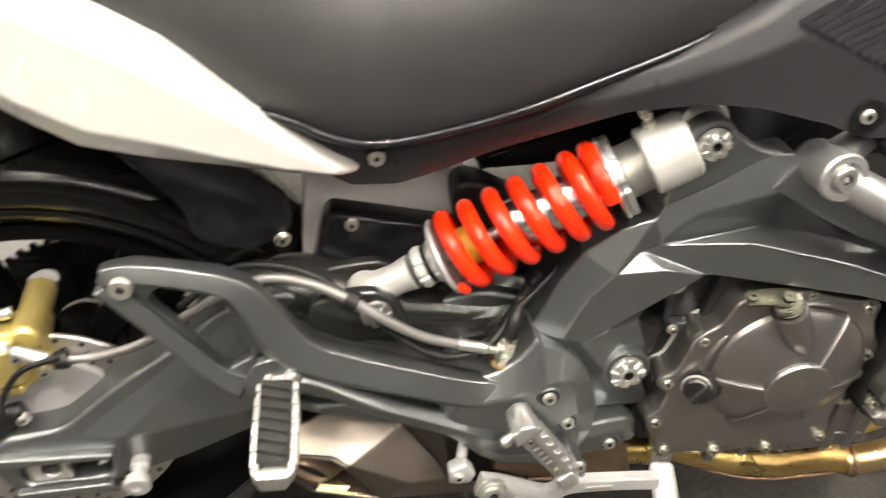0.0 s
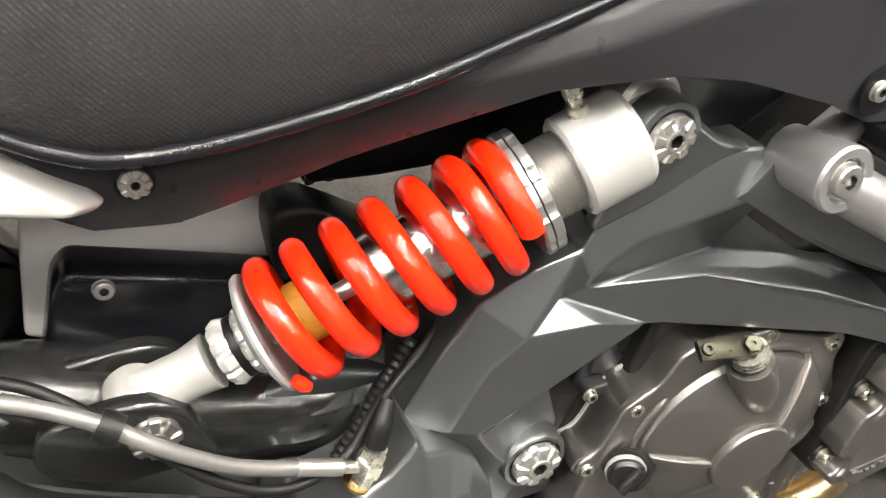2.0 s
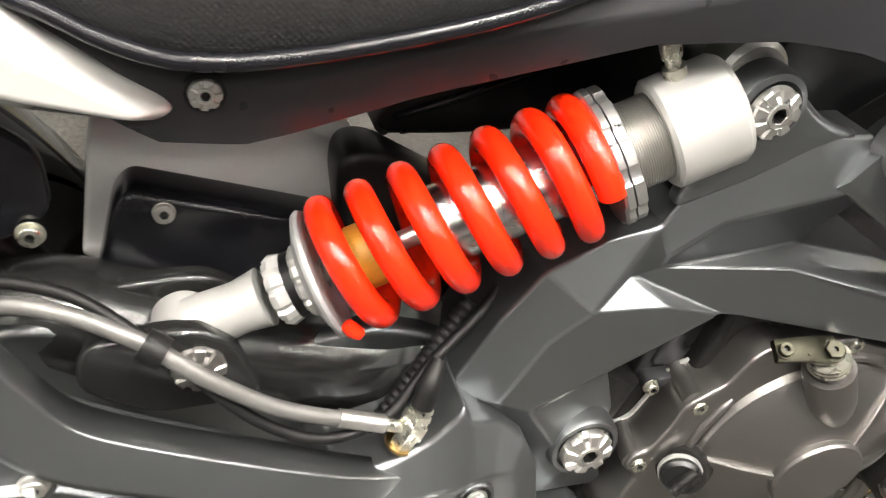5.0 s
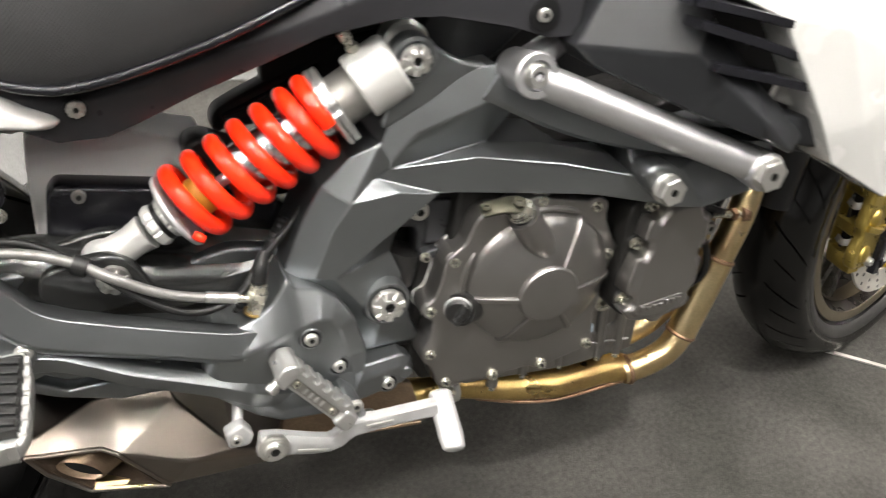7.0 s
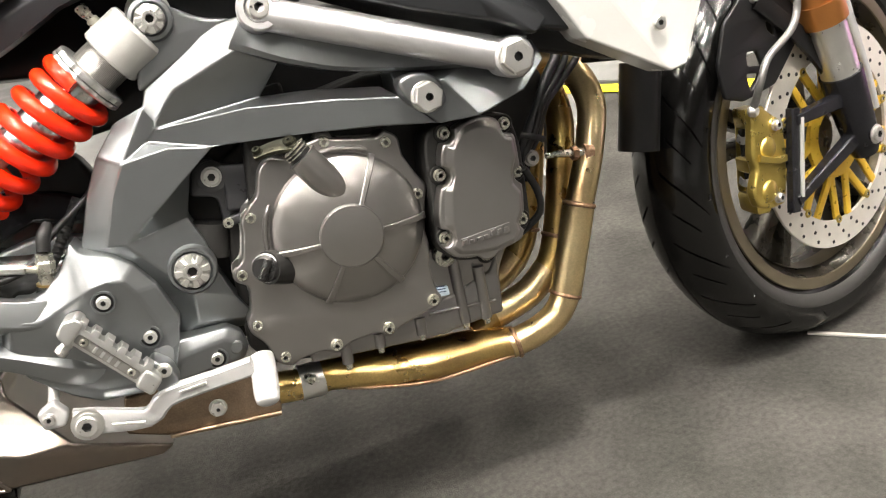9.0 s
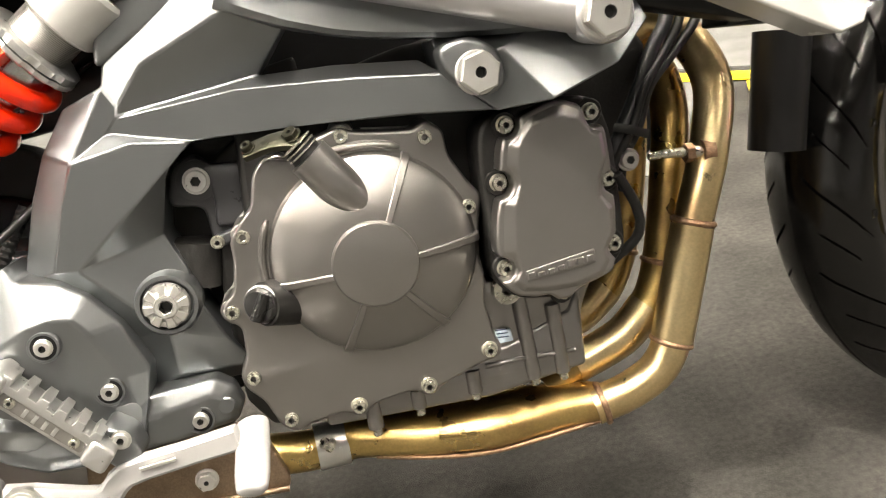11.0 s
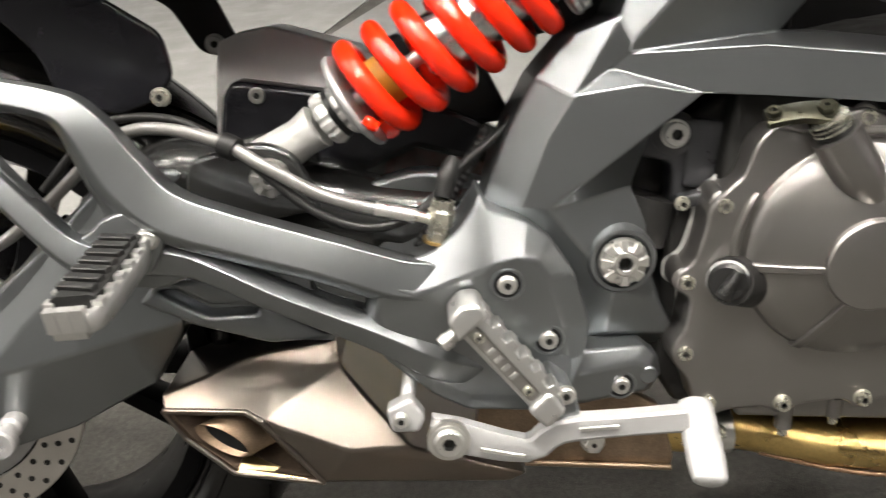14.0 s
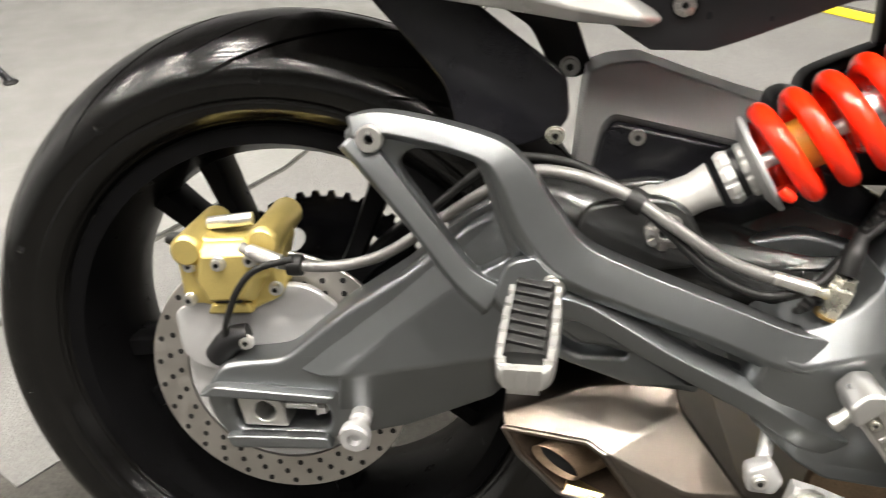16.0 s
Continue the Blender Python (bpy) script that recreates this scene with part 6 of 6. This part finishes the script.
part("under_tray", slab([(0.30, 0.66), (0.36, 0.70), (0.55, 0.74), (0.66, 0.73), (0.72, 0.68), (0.70, 0.65), (0.60, 0.64), (0.47, 0.635)], -0.03, 0.06, 0.006), BLACK, bike, "black plastic tray under the seat")
part("subframe_rail", sweep([(0.33, -0.085, 0.665), (0.45, -0.085, 0.695), (0.60, -0.088, 0.72), (0.70, -0.10, 0.725)], 0.011, steps=4), BLACK, bike, "black subframe rail")
tail_y = lambda x, z: -0.188 + 0.05 * max(0.0, 0.24 - x) * 0.4
tail = part("tail_cowl", plateau([(0.314, 0.648), (0.309, 0.654), (0.264, 0.681), (0.233, 0.705), (0.204, 0.730), (0.178, 0.754), (0.10, 0.80), (0.0, 0.845), (-0.06, 0.80), (0.02, 0.740), (0.072, 0.700), (0.110, 0.676), (0.160, 0.664), (0.210, 0.656), (0.260, 0.647), (0.306, 0.643)],
                                 [(0.300, 0.650), (0.294, 0.655), (0.260, 0.672), (0.230, 0.692), (0.200, 0.712), (0.172, 0.730), (0.09, 0.775), (0.0, 0.815), (-0.03, 0.80), (0.03, 0.752), (0.080, 0.715), (0.118, 0.694), (0.166, 0.682), (0.212, 0.668), (0.258, 0.656), (0.294, 0.649)],
                                 lambda x, z: tail_y(x, z) + 0.012, tail_y, -0.10, 0.004), WHITE, bike, "white gloss tail cowl")
narrow(tail)
tank = part("fuel_tank", sweep([(0.66, 0, 0.85), (0.75, 0, 0.90), (0.95, 0, 0.93), (1.1, 0, 0.92)], [(0.05, 0.10), (0.10, 0.15), (0.12, 0.17), (0.08, 0.12)], ring_section(24), 4), WHITE, bike, "white painted fuel tank", 60)

# ---- side panel, vent and front fairing ----
def flared(p):
    """The panels stand out wider from the tank shroud forwards."""
    u = min(1.0, max(0.0, (p[0] - 0.78) / 0.14))
    mid = Vector((0.501, -1.0395, 0.7431))
    return mid + (Vector(p) - mid) * (1.0 - 0.085 * u * u * (3 - 2 * u))


panel = part("tank_side_panel", facets({k: flared(v) for k, v in {"a": (0.775, -0.215, 0.700), "b": (0.745, -0.222, 0.660), "c": (0.762, -0.225, 0.640), "d": (0.867, -0.232, 0.588), "e": (0.942, -0.235, 0.556), "f": (0.985, -0.232, 0.532), "g": (1.015, -0.215, 0.548), "h": (0.94, -0.212, 0.612), "i": (0.88, -0.212, 0.68), "j": (0.86, -0.205, 0.80), "k": (0.835, -0.205, 0.735), "m": (0.85, -0.246, 0.650), "n": (0.93, -0.244, 0.580)}.items()},
                                       ["a b m k", "b c d m", "d e n m", "e f n", "f g n", "g h n", "h i m n", "i j k m"], -0.17, 0.004), PANEL, bike, "dark grey satin tank side panel", 30)
vent = part("vent", slab([(0.82, 0.76), (0.86, 0.62), (0.95, 0.54), (1.06, 0.50), (1.09, 0.53), (1.05, 0.76)], -0.235, -0.20, 0.004), BLACK, bike, "black slatted side vent")
for x0, z0, x1, z1 in ((0.815, 0.7065, 0.915, 0.678), (0.824, 0.6856, 0.935, 0.645), (0.845, 0.6465, 0.966, 0.6105)):
    part("slat", sweep([(x0, -0.278, z0), ((x0 + x1) / 2, -0.286, (z0 + z1) / 2 + 0.001), (x1, -0.284, z1)], (0.0045, 0.016), BOX, 4), BLACK_GLOSS, vent)
part("sill", slab([(0.900, 0.5975), (0.983, 0.5775), (1.004, 0.5400), (0.935, 0.5600)], -0.290, -0.262, 0.004, r=0.006), PANEL, vent, "mauve grey sill below the slats")
part("inner_tab", slab([(0.9346, 0.5977), (0.9424, 0.6131), (0.9728, 0.6014), (0.9709, 0.5818)], -0.272, -0.262, 0.003, r=0.006), WHITE, vent, "small white tab behind the slats")
fv2 = {"a": (0.90, -0.205, 0.74), "b": (0.948, -0.226, 0.668), "c": (0.982, -0.236, 0.613), "d": (1.016, -0.240, 0.552), "e": (1.036, -0.240, 0.515), "f": (1.128, -0.240, 0.457), "g": (1.150, -0.238, 0.460), "h": (1.164, -0.236, 0.487), "i": (1.186, -0.230, 0.522), "j": (1.235, -0.222, 0.580), "k": (1.27, -0.212, 0.65), "l": (1.25, -0.20, 0.80), "m": (1.0, -0.19, 0.84), "n": (1.06, -0.249, 0.560), "o": (1.02, -0.243, 0.66), "p": (1.15, -0.245, 0.60)}
fv2 = {k: flared(v) for k, v in fv2.items()}
fv2["a"], fv2["b"] = Vector((0.822, -0.285, 0.722)), Vector((0.905, -0.298, 0.683))
fairing = part("front_fairing", facets(fv2, ["a b o m", "b c o", "c d n o", "d e f n", "f g h n", "h i p n", "i j p", "j k p", "k l p", "l m o p", "n p o"], -0.265, 0.006), WHITE, bike, "white gloss front side fairing", 55)
bolt(fairing, flared((1.117, -0.250, 0.511)), 0.006, 0.004)
radiator = part("radiator", slab([(1.00, 0.36), (1.03, 0.60), (1.09, 0.62), (1.07, 0.40)], -0.02, 0.18, 0.004), BLACK, bike, "black radiator behind the header pipes")
part("cowl_foot", slab([(1.05, 0.50), (1.07, 0.56), (1.12, 0.55), (1.11, 0.49)], -0.205, -0.16, 0.004), BLACK, fairing)

# ---- front end ----
STEER, RAKE = 15.3, 18.0
FRONT = pose(1.445, 0.0, 0.296, 1.7, 0, STEER)
front_wheel = wheel("front_wheel", 0.303, 0.060, 0.222, 5, FRONT, RIM_GREY, 19, -0.20, 0.35, 0.22, lip_mat=RIM_LIP)
perforated(0.162, 0.122, -0.068, 0.0045, 26, DISC_PALE, front_wheel, "brake_disc", "drilled steel front brake disc")
disc_carrier = part("disc_carrier", lathe([(0.04, -0.003), (0.06, -0.003), (0.06, 0.003), (0.04, 0.003), (0.04, -0.003)], (0, -0.066, 0), n=40), CARRIER, front_wheel, "yellow gold disc carrier")
for i in range(10):
    a = 2 * math.pi * i / 10
    for s in (-1, 1):
        b = a + s * 0.2
        part("carrier_arm", sweep([(0.055 * math.cos(a), -0.066, 0.055 * math.sin(a)), (0.122 * math.cos(b), -0.067, 0.122 * math.sin(b))], (0.0058, 0.0028), BOX, 1), CARRIER, front_wheel)
for i in range(10):
    a = 2 * math.pi * i / 10 + 0.2
    bolt(front_wheel, (0.122 * math.cos(a), -0.069, 0.122 * math.sin(a)), 0.006, 0.003, mat=GOLD)
k = Vector((-math.sin(radians(RAKE)), 0, math.cos(radians(RAKE))))
leg = Vector((0.012, -0.098, 0))
fork = part("fork_leg", sweep([leg + k * 0.18, leg + k * 0.55], 0.029, ring_section(28), 1), FORK, bike, "copper anodised fork leg")
fork.matrix_basis = FRONT
part("sensor_line", sweep([(1.492, -0.06, 0.60), (1.506, -0.06, 0.523), (1.519, -0.06, 0.453), (1.538, -0.06, 0.361), (1.544, -0.06, 0.314)], 0.0052, steps=5), PEDAL, bike, "pale line running down ahead of the fork")
part("fork_cap", sweep([leg + k * 0.178, leg + k * 0.21], 0.0315, ring_section(28), 1), FORK, fork)
part("stanchion", sweep([leg + k * 0.09, leg + k * 0.20], 0.0255, ring_section(28), 1), CHROME, fork, "chromed fork tube")
part("axle_lug", sweep([leg + k * 0.10, leg + k * 0.05, leg - k * 0.005, leg - k * 0.03], [0.029, 0.027, 0.024, 0.018], ring_section(24), 4), BLACK_GLOSS, fork)
for base, end in ((0.062, (-0.1304, -0.100, 0.058)), (0.004, (-0.1450, -0.100, -0.048))):
    part("caliper_arm", sweep([leg + k * base, Vector(end)], [(0.011, 0.010), (0.0075, 0.007)], BOX, 1), BLACK_GLOSS, fork)
part("caliper_arm", sweep([(-0.1290, -0.099, 0.074), (-0.1500, -0.099, -0.062)], (0.0085, 0.006), BOX, 1), BLACK_GLOSS, fork)
part("arm_edge", sweep([(-0.1225, -0.1065, 0.060), (-0.1390, -0.1065, -0.044)], (0.0032, 0.0015), BOX, 1), SILVER, fork, "bright machined edge of the caliper bracket")
bolt(fork, tuple(leg + Vector((0, -0.024, 0))), 0.011, 0.006)
# Two caliper halves, three bridges over the disc, piston domes and mounting bolts.
CAL = [(-0.204, 0.092), (-0.186, 0.092), (-0.147, 0.062), (-0.146, 0.018), (-0.154, -0.027), (-0.159, -0.047), (-0.189, -0.046), (-0.213, -0.036), (-0.2190, -0.0127), (-0.206, 0.0125), (-0.213, 0.0312), (-0.206, 0.062)]
cal = part("front_caliper", slab(CAL, -0.096, -0.080, 0.005, r=0.007, segments=3), GOLD, bike, "gold four-piston front brake caliper", 45)
cal.matrix_basis = FRONT
part("inner_half", slab([(-0.174, 0.075), (-0.145, 0.076), (-0.143, -0.072), (-0.176, -0.051), (-0.187, -0.020), (-0.180, 0.030)], -0.058, -0.040, 0.005, r=0.007), GOLD, cal, angle=45)
for x, z, h in ((-0.190, 0.078, 0.013), (-0.196, 0.017, 0.0105), (-0.200, -0.034, 0.013)):
    part("bridge", sweep([(x, -0.092, z), (x + 0.004, -0.078, z - 0.001), (x + 0.018, -0.052, z - 0.003)], (h, 0.011), BOX, 3, out=(-1, 0, 0)), GOLD, cal, angle=45)
for y0, y1 in ((-0.080, -0.073), (-0.063, -0.057)):
    part("pad", slab([(-0.190, 0.062), (-0.145, 0.062), (-0.145, -0.042), (-0.188, -0.042)], y0, y1, 0.002), ENGINE_DARK, cal)
for z, x in ((0.046, -0.180), (-0.010, -0.186)):
    part("pad_spring", sweep([(x - 0.010, -0.080, z + 0.006), (x - 0.015, -0.068, z + 0.002), (x - 0.010, -0.056, z + 0.005)], (0.005, 0.001), BOX, 3, out=(-1, 0, 0)), CHROME, cal)
    part("piston_boss", lathe([(0, 0), (0.0150, 0), (0.0145, 0.003), (0.0115, 0.006), (0.004, 0.008), (0, 0.008)], (x - 0.004, -0.094, z - 0.010), n=28), GOLD, cal, angle=45)
part("face_rib", sweep([(-0.205, -0.097, 0.028), (-0.180, -0.101, 0.018), (-0.154, -0.097, 0.014)], (0.0045, 0.004), BOX, 3), GOLD, cal)
for q in ((-0.1664, -0.094, 0.0618), (-0.1775, -0.094, -0.033)):
    part("bolt_ear", lathe([(0, -0.012), (0.0105, -0.012), (0.0105, 0.002), (0.009, 0.004), (0, 0.004)], q, n=24), GOLD, cal)
    bolt(cal, (q[0], q[1] - 0.004, q[2]), 0.0062, 0.007)
part("banjo", lathe([(0, -0.004), (0.0075, -0.004), (0.0075, 0.004), (0.005, 0.006), (0, 0.006)], (-0.205, -0.098, 0.090), (-0.4, -0.5, 0.75), 6), CHROME, cal)
part("brake_line", sweep([(-0.204, -0.100, 0.096), (-0.2059, -0.115, 0.1265), (-0.1858, -0.115, 0.1522), (-0.1334, -0.115, 0.1783), (-0.1192, -0.115, 0.2135), (-0.1436, -0.115, 0.2484), (-0.1814, -0.115, 0.288), (-0.205, -0.110, 0.32)], 0.0048, steps=6), BRAID, cal)
bm = bmesh.new()
rows = []
for i in range(25):
    a = radians(62 + 54 * i / 24)
    rows.append([bm.verts.new(((0.322 - 0.10 * abs(u) ** 2.5) * math.cos(a), 0.074 * u, (0.322 - 0.10 * abs(u) ** 2.5) * math.sin(a))) for u in (-1, -0.85, -0.6, -0.3, 0, 0.3, 0.6, 0.85, 1)])
for p, q in zip(rows, rows[1:]):
    for i in range(8):
        bm.faces.new((p[i], p[i + 1], q[i + 1], q[i]))
bmesh.ops.solidify(bm, geom=bm.faces[:], thickness=0.004)
fender = part("front_fender", bm, BLACK, bike, "black plastic front mudguard", 50)
fender.matrix_basis = FRONT
part("fender_side", slab([(-0.1794, 0.2261), (-0.1214, 0.2449), (-0.0958, 0.2321), (-0.0700, 0.1937), (-0.0789, 0.1482), (-0.1283, 0.1069), (-0.1941, 0.0999), (-0.2282, 0.1117), (-0.2335, 0.1541), (-0.2117, 0.2027)], -0.078, -0.072, 0.002,
                         [[(-0.1775, 0.1598), (-0.1584, 0.1576), (-0.1505, 0.1371), (-0.1786, 0.1418)], [(-0.183, 0.1333), (-0.1563, 0.1281), (-0.1782, 0.1078)], [(-0.1347, 0.1893), (-0.116, 0.1954), (-0.1174, 0.167), (-0.1314, 0.1767)]], r=0.005), BLACK, fender, "black mudguard side bracket with cut-outs")
bolt(fender, (-0.152, -0.078, 0.226), 0.008, 0.005)
part("fender_stay", sweep([(-0.15, -0.078, 0.22), (-0.08, -0.085, 0.16), (-0.03, -0.09, 0.10)], (0.012, 0.004), BOX, 3), BLACK, fender)
part("reservoir_can", sweep([(1.160, -0.10, 0.475), (1.135, -0.10, 0.368)], 0.0265, ring_section(28), 1), BLACK, bike, "black cylindrical canister beneath the fairing")

# ---- rear hugger, caliper and hoses ----
hugger = part("rear_hugger", slab([(0.06, 0.70), (0.11, 0.648), (0.143, 0.611), (0.163, 0.586), (0.171, 0.552), (0.211, 0.538), (0.238, 0.545), (0.257, 0.560), (0.254, 0.594), (0.210, 0.627), (0.181, 0.650), (0.13, 0.72)], -0.117, -0.108, 0.003, r=0.01), BLACK_GLOSS, bike, "semi-gloss black rear mudguard stay")
part("stay", slab([(0.15, 0.66), (0.187, 0.636), (0.222, 0.613), (0.243, 0.572), (0.262, 0.566), (0.279, 0.575), (0.262, 0.622), (0.245, 0.640), (0.20, 0.70)], 0.030, 0.04, 0.003, r=0.008), BLACK, hugger)
bolt(hugger, (0.258, 0.028, 0.578), 0.0075, 0.006)
bolt(hugger, (0.246, -0.118, 0.549), 0.0058, 0.005, mat=ZINC)
rear_cal = part("rear_caliper", slab([(-0.076, 0.440), (-0.064, 0.458), (-0.041, 0.455), (-0.008, 0.458), (0.012, 0.466), (0.022, 0.452), (0.014, 0.425), (0.021, 0.414), (0.014, 0.402), (-0.013, 0.389), (-0.033, 0.386), (-0.053, 0.394), (-0.074, 0.393), (-0.074, 0.415)], -0.108, -0.068, 0.005, r=0.006, segments=3), GOLD_PALE, bike, "gold two-piston rear brake caliper", 45)
part("pad_bridge", plateau([(-0.054, 0.452), (0.003, 0.456), (0.008, 0.425), (-0.008, 0.400), (-0.047, 0.397), (-0.060, 0.420)], [(-0.045, 0.445), (-0.003, 0.448), (-0.002, 0.428), (-0.013, 0.408), (-0.043, 0.405), (-0.050, 0.422)], lambda x, z: -0.110, lambda x, z: -0.124, -0.10, 0.002), GOLD_PALE, rear_cal)
for x, z in ((-0.062, 0.447), (0.006, 0.456)):
    part("cylinder", lathe([(0, 0.024), (0.011, 0.024), (0.014, 0.021), (0.0145, 0.017), (0.0145, -0.06), (0, -0.06)], (x, -0.095, z), (0.05, -1, 0), 28), GOLD_PALE, rear_cal, angle=45)
part("bleed_bridge", sweep([(-0.05, -0.085, 0.462), (-0.03, -0.09, 0.466), (-0.01, -0.088, 0.468)], 0.006, ring_section(12), 4), CHROME, rear_cal)
part("lower_bar", slab([(-0.050, 0.388), (-0.045, 0.399), (-0.012, 0.400), (-0.008, 0.390)], -0.116, -0.10, 0.003), GOLD_PALE, rear_cal)
part("pad_slot", slab([(-0.040, 0.4005), (-0.040, 0.4035), (-0.016, 0.4045), (-0.016, 0.4015)], -0.1185, -0.110, 0.0005, r=0.001), BLACK, rear_cal)
for x, z, y in ((-0.061, 0.433, -0.112), (-0.001, 0.445, -0.126), (-0.066, 0.400, -0.110), (0.013, 0.413, -0.110), (-0.030, 0.440, -0.1245)):
    bolt(rear_cal, (x, y, z), 0.0052, 0.006)
part("nipple", lathe([(0, 0), (0.006, 0), (0.006, 0.012), (0.004, 0.016), (0, 0.016)], (-0.068, -0.1, 0.452), (-1, -0.2, 0.1), 16), RUBBER, rear_cal)
carrier = part("caliper_carrier", slab([(-0.087, 0.386), (-0.04, 0.402), (0.0, 0.413), (0.038, 0.412), (0.066, 0.39), (0.03, 0.335), (-0.004, 0.325), (-0.063, 0.325), (-0.085, 0.34)], -0.102, -0.093, 0.002, r=0.012), PEDAL, bike, "pale cast caliper carrier plate")
part("speed_sensor", sweep([(-0.045, -0.115, 0.348), (-0.030, -0.118, 0.366), (-0.014, -0.116, 0.372)], [0.012, 0.012, 0.009], steps=3), BLACK, carrier)
bolt(carrier, (-0.014, -0.122, 0.367), 0.0055, 0.006)
hose = part("brake_hose", sweep([(-0.008, -0.124, 0.455), (0.012, -0.135, 0.450), (0.037, -0.135, 0.445), (0.075, -0.132, 0.444), (0.113, -0.132, 0.455), (0.150, -0.132, 0.479), (0.190, -0.140, 0.508), (0.225, -0.150, 0.529), (0.258, -0.158, 0.530), (0.296, -0.172, 0.520), (0.326, -0.182, 0.502), (0.363, -0.184, 0.478), (0.401, -0.183, 0.463), (0.425, -0.184, 0.457)], 0.0047, ring_section(14), 6), BRAID, bike, "grey braided rear brake hose")
part("ferrule", sweep([(0.398, -0.183, 0.4645), (0.425, -0.184, 0.457)], 0.0054, ring_section(16), 1), CHROME, hose)
part("ferrule", sweep([(0.0, -0.128, 0.4535), (0.028, -0.135, 0.447)], 0.0062, ring_section(16), 1), CHROME, hose)
part("eyelet", sweep([(0.425, -0.184, 0.457), (0.440, -0.184, 0.452)], 0.004, ring_section(12), 1), ZINC, hose)
for q, d in (((0.303, -0.174, 0.516), (0.8, -0.3, -0.4)), ((0.04, -0.135, 0.445), (1, 0, 0)), ((0.145, -0.132, 0.476), (0.8, 0, 0.6))):
    part("clip", lathe([(0.004, -0.006), (0.0085, -0.006), (0.009, 0), (0.0085, 0.006), (0.004, 0.006)], q, d, 16), RUBBER, hose)
banjo = part("banjo_bolt", lathe([(0, -0.018), (0.0075, -0.018), (0.0075, -0.008), (0.0095, -0.007), (0.0095, 0.004), (0.008, 0.006), (0.008, 0.012), (0, 0.012)], (0.443, -0.184, 0.455), (0.25, -0.1, 1), 6), ZINC, bike, "gold zinc banjo fitting")
part("washer", lathe([(0, 0), (0.0095, 0), (0.0095, 0.002), (0, 0.002)], (0.4375, -0.181, 0.436), (0.25, -0.1, 1), 20), EXHAUST, banjo)
part("switch_boot", sweep([(0.446, -0.184, 0.468), (0.450, -0.180, 0.482), (0.456, -0.172, 0.492)], [0.0065, 0.007, 0.0045], steps=4), RUBBER, banjo)
wire = part("brake_switch_cable", sweep([(0.150, -0.128, 0.49), (0.190, -0.135, 0.525), (0.216, -0.14, 0.538), (0.266, -0.152, 0.534), (0.311, -0.174, 0.508), (0.354, -0.184, 0.469), (0.392, -0.186, 0.452), (0.429, -0.178, 0.458), (0.455, -0.162, 0.480), (0.491, -0.142, 0.502), (0.52, -0.12, 0.525)], 0.0034, ring_section(12), 6), RUBBER, bike, "thin black cable beside the brake hose")
tube = []
for i in range(40):
    t = i / 39
    p = Vector((0.425, -0.16, 0.425)).lerp(Vector((0.485, -0.135, 0.505)), t)
    tube.append(p)
bm = sweep(tube, [0.0048 + (0.001 if i % 2 else 0) for i in range(40)], ring_section(12), 1)
part("corrugated_sleeve", bm, RUBBER, wire)
part("sensor_cable", sweep([(-0.035, -0.118, 0.362), (-0.028, -0.13, 0.385), (-0.012, -0.138, 0.42), (0.008, -0.14, 0.442), (0.04, -0.14, 0.452)], 0.003, steps=5), RUBBER, bike, "thin black wheel sensor cable")
LOOM = (
    (0.0062, PANEL, [(0.930, -0.178, 0.395), (0.944, -0.185, 0.422), (0.960, -0.185, 0.445), (0.981, -0.180, 0.470), (1.004, -0.165, 0.496), (1.028, -0.150, 0.518), (1.045, -0.12, 0.56), (1.05, -0.08, 0.62)]),
    (0.0040, RUBBER, [(0.935, -0.186, 0.398), (0.947, -0.190, 0.421), (0.964, -0.190, 0.442), (0.983, -0.185, 0.470), (1.014, -0.165, 0.491), (1.040, -0.150, 0.515), (1.062, -0.12, 0.56), (1.065, -0.08, 0.62)]),
    (0.0042, RUBBER, [(0.945, -0.182, 0.392), (0.954, -0.185, 0.419), (0.970, -0.185, 0.438), (0.989, -0.180, 0.468), (1.023, -0.160, 0.487), (1.060, -0.140, 0.511), (1.085, -0.12, 0.55), (1.09, -0.08, 0.62)]),
)
for r, mat, line in LOOM:
    loom = part("loom_cable", sweep(line, r, steps=5), mat, bike, "black loom cable by the generator housing")
part("cable_tie", sweep([(0.947, -0.194, 0.446), (0.960, -0.199, 0.440), (0.974, -0.192, 0.433)], (0.0035, 0.002), BOX, 3), BLACK, loom)
plug = part("wiring_plug", slab([(0.967, 0.502), (0.982, 0.500), (0.976, 0.469), (0.962, 0.472)], -0.152, -0.132, 0.003, r=0.004), PANEL, bike, "grey wiring plug under the frame end")
part("plug_lead", sweep([(0.970, -0.142, 0.500), (0.978, -0.135, 0.53), (0.985, -0.12, 0.56)], 0.003, steps=3), RUBBER, plug)
bolt(exhaust, (0.954, -0.192, 0.417), 0.0075, 0.006, flange=1.25, mat=THREAD)
part("loom_cable", sweep([(0.935, -0.212, 0.412), (0.948, -0.205, 0.38), (0.945, -0.20, 0.355), (0.915, -0.19, 0.335)], 0.0042, steps=6), RUBBER, bike, "black loom cable by the generator housing")
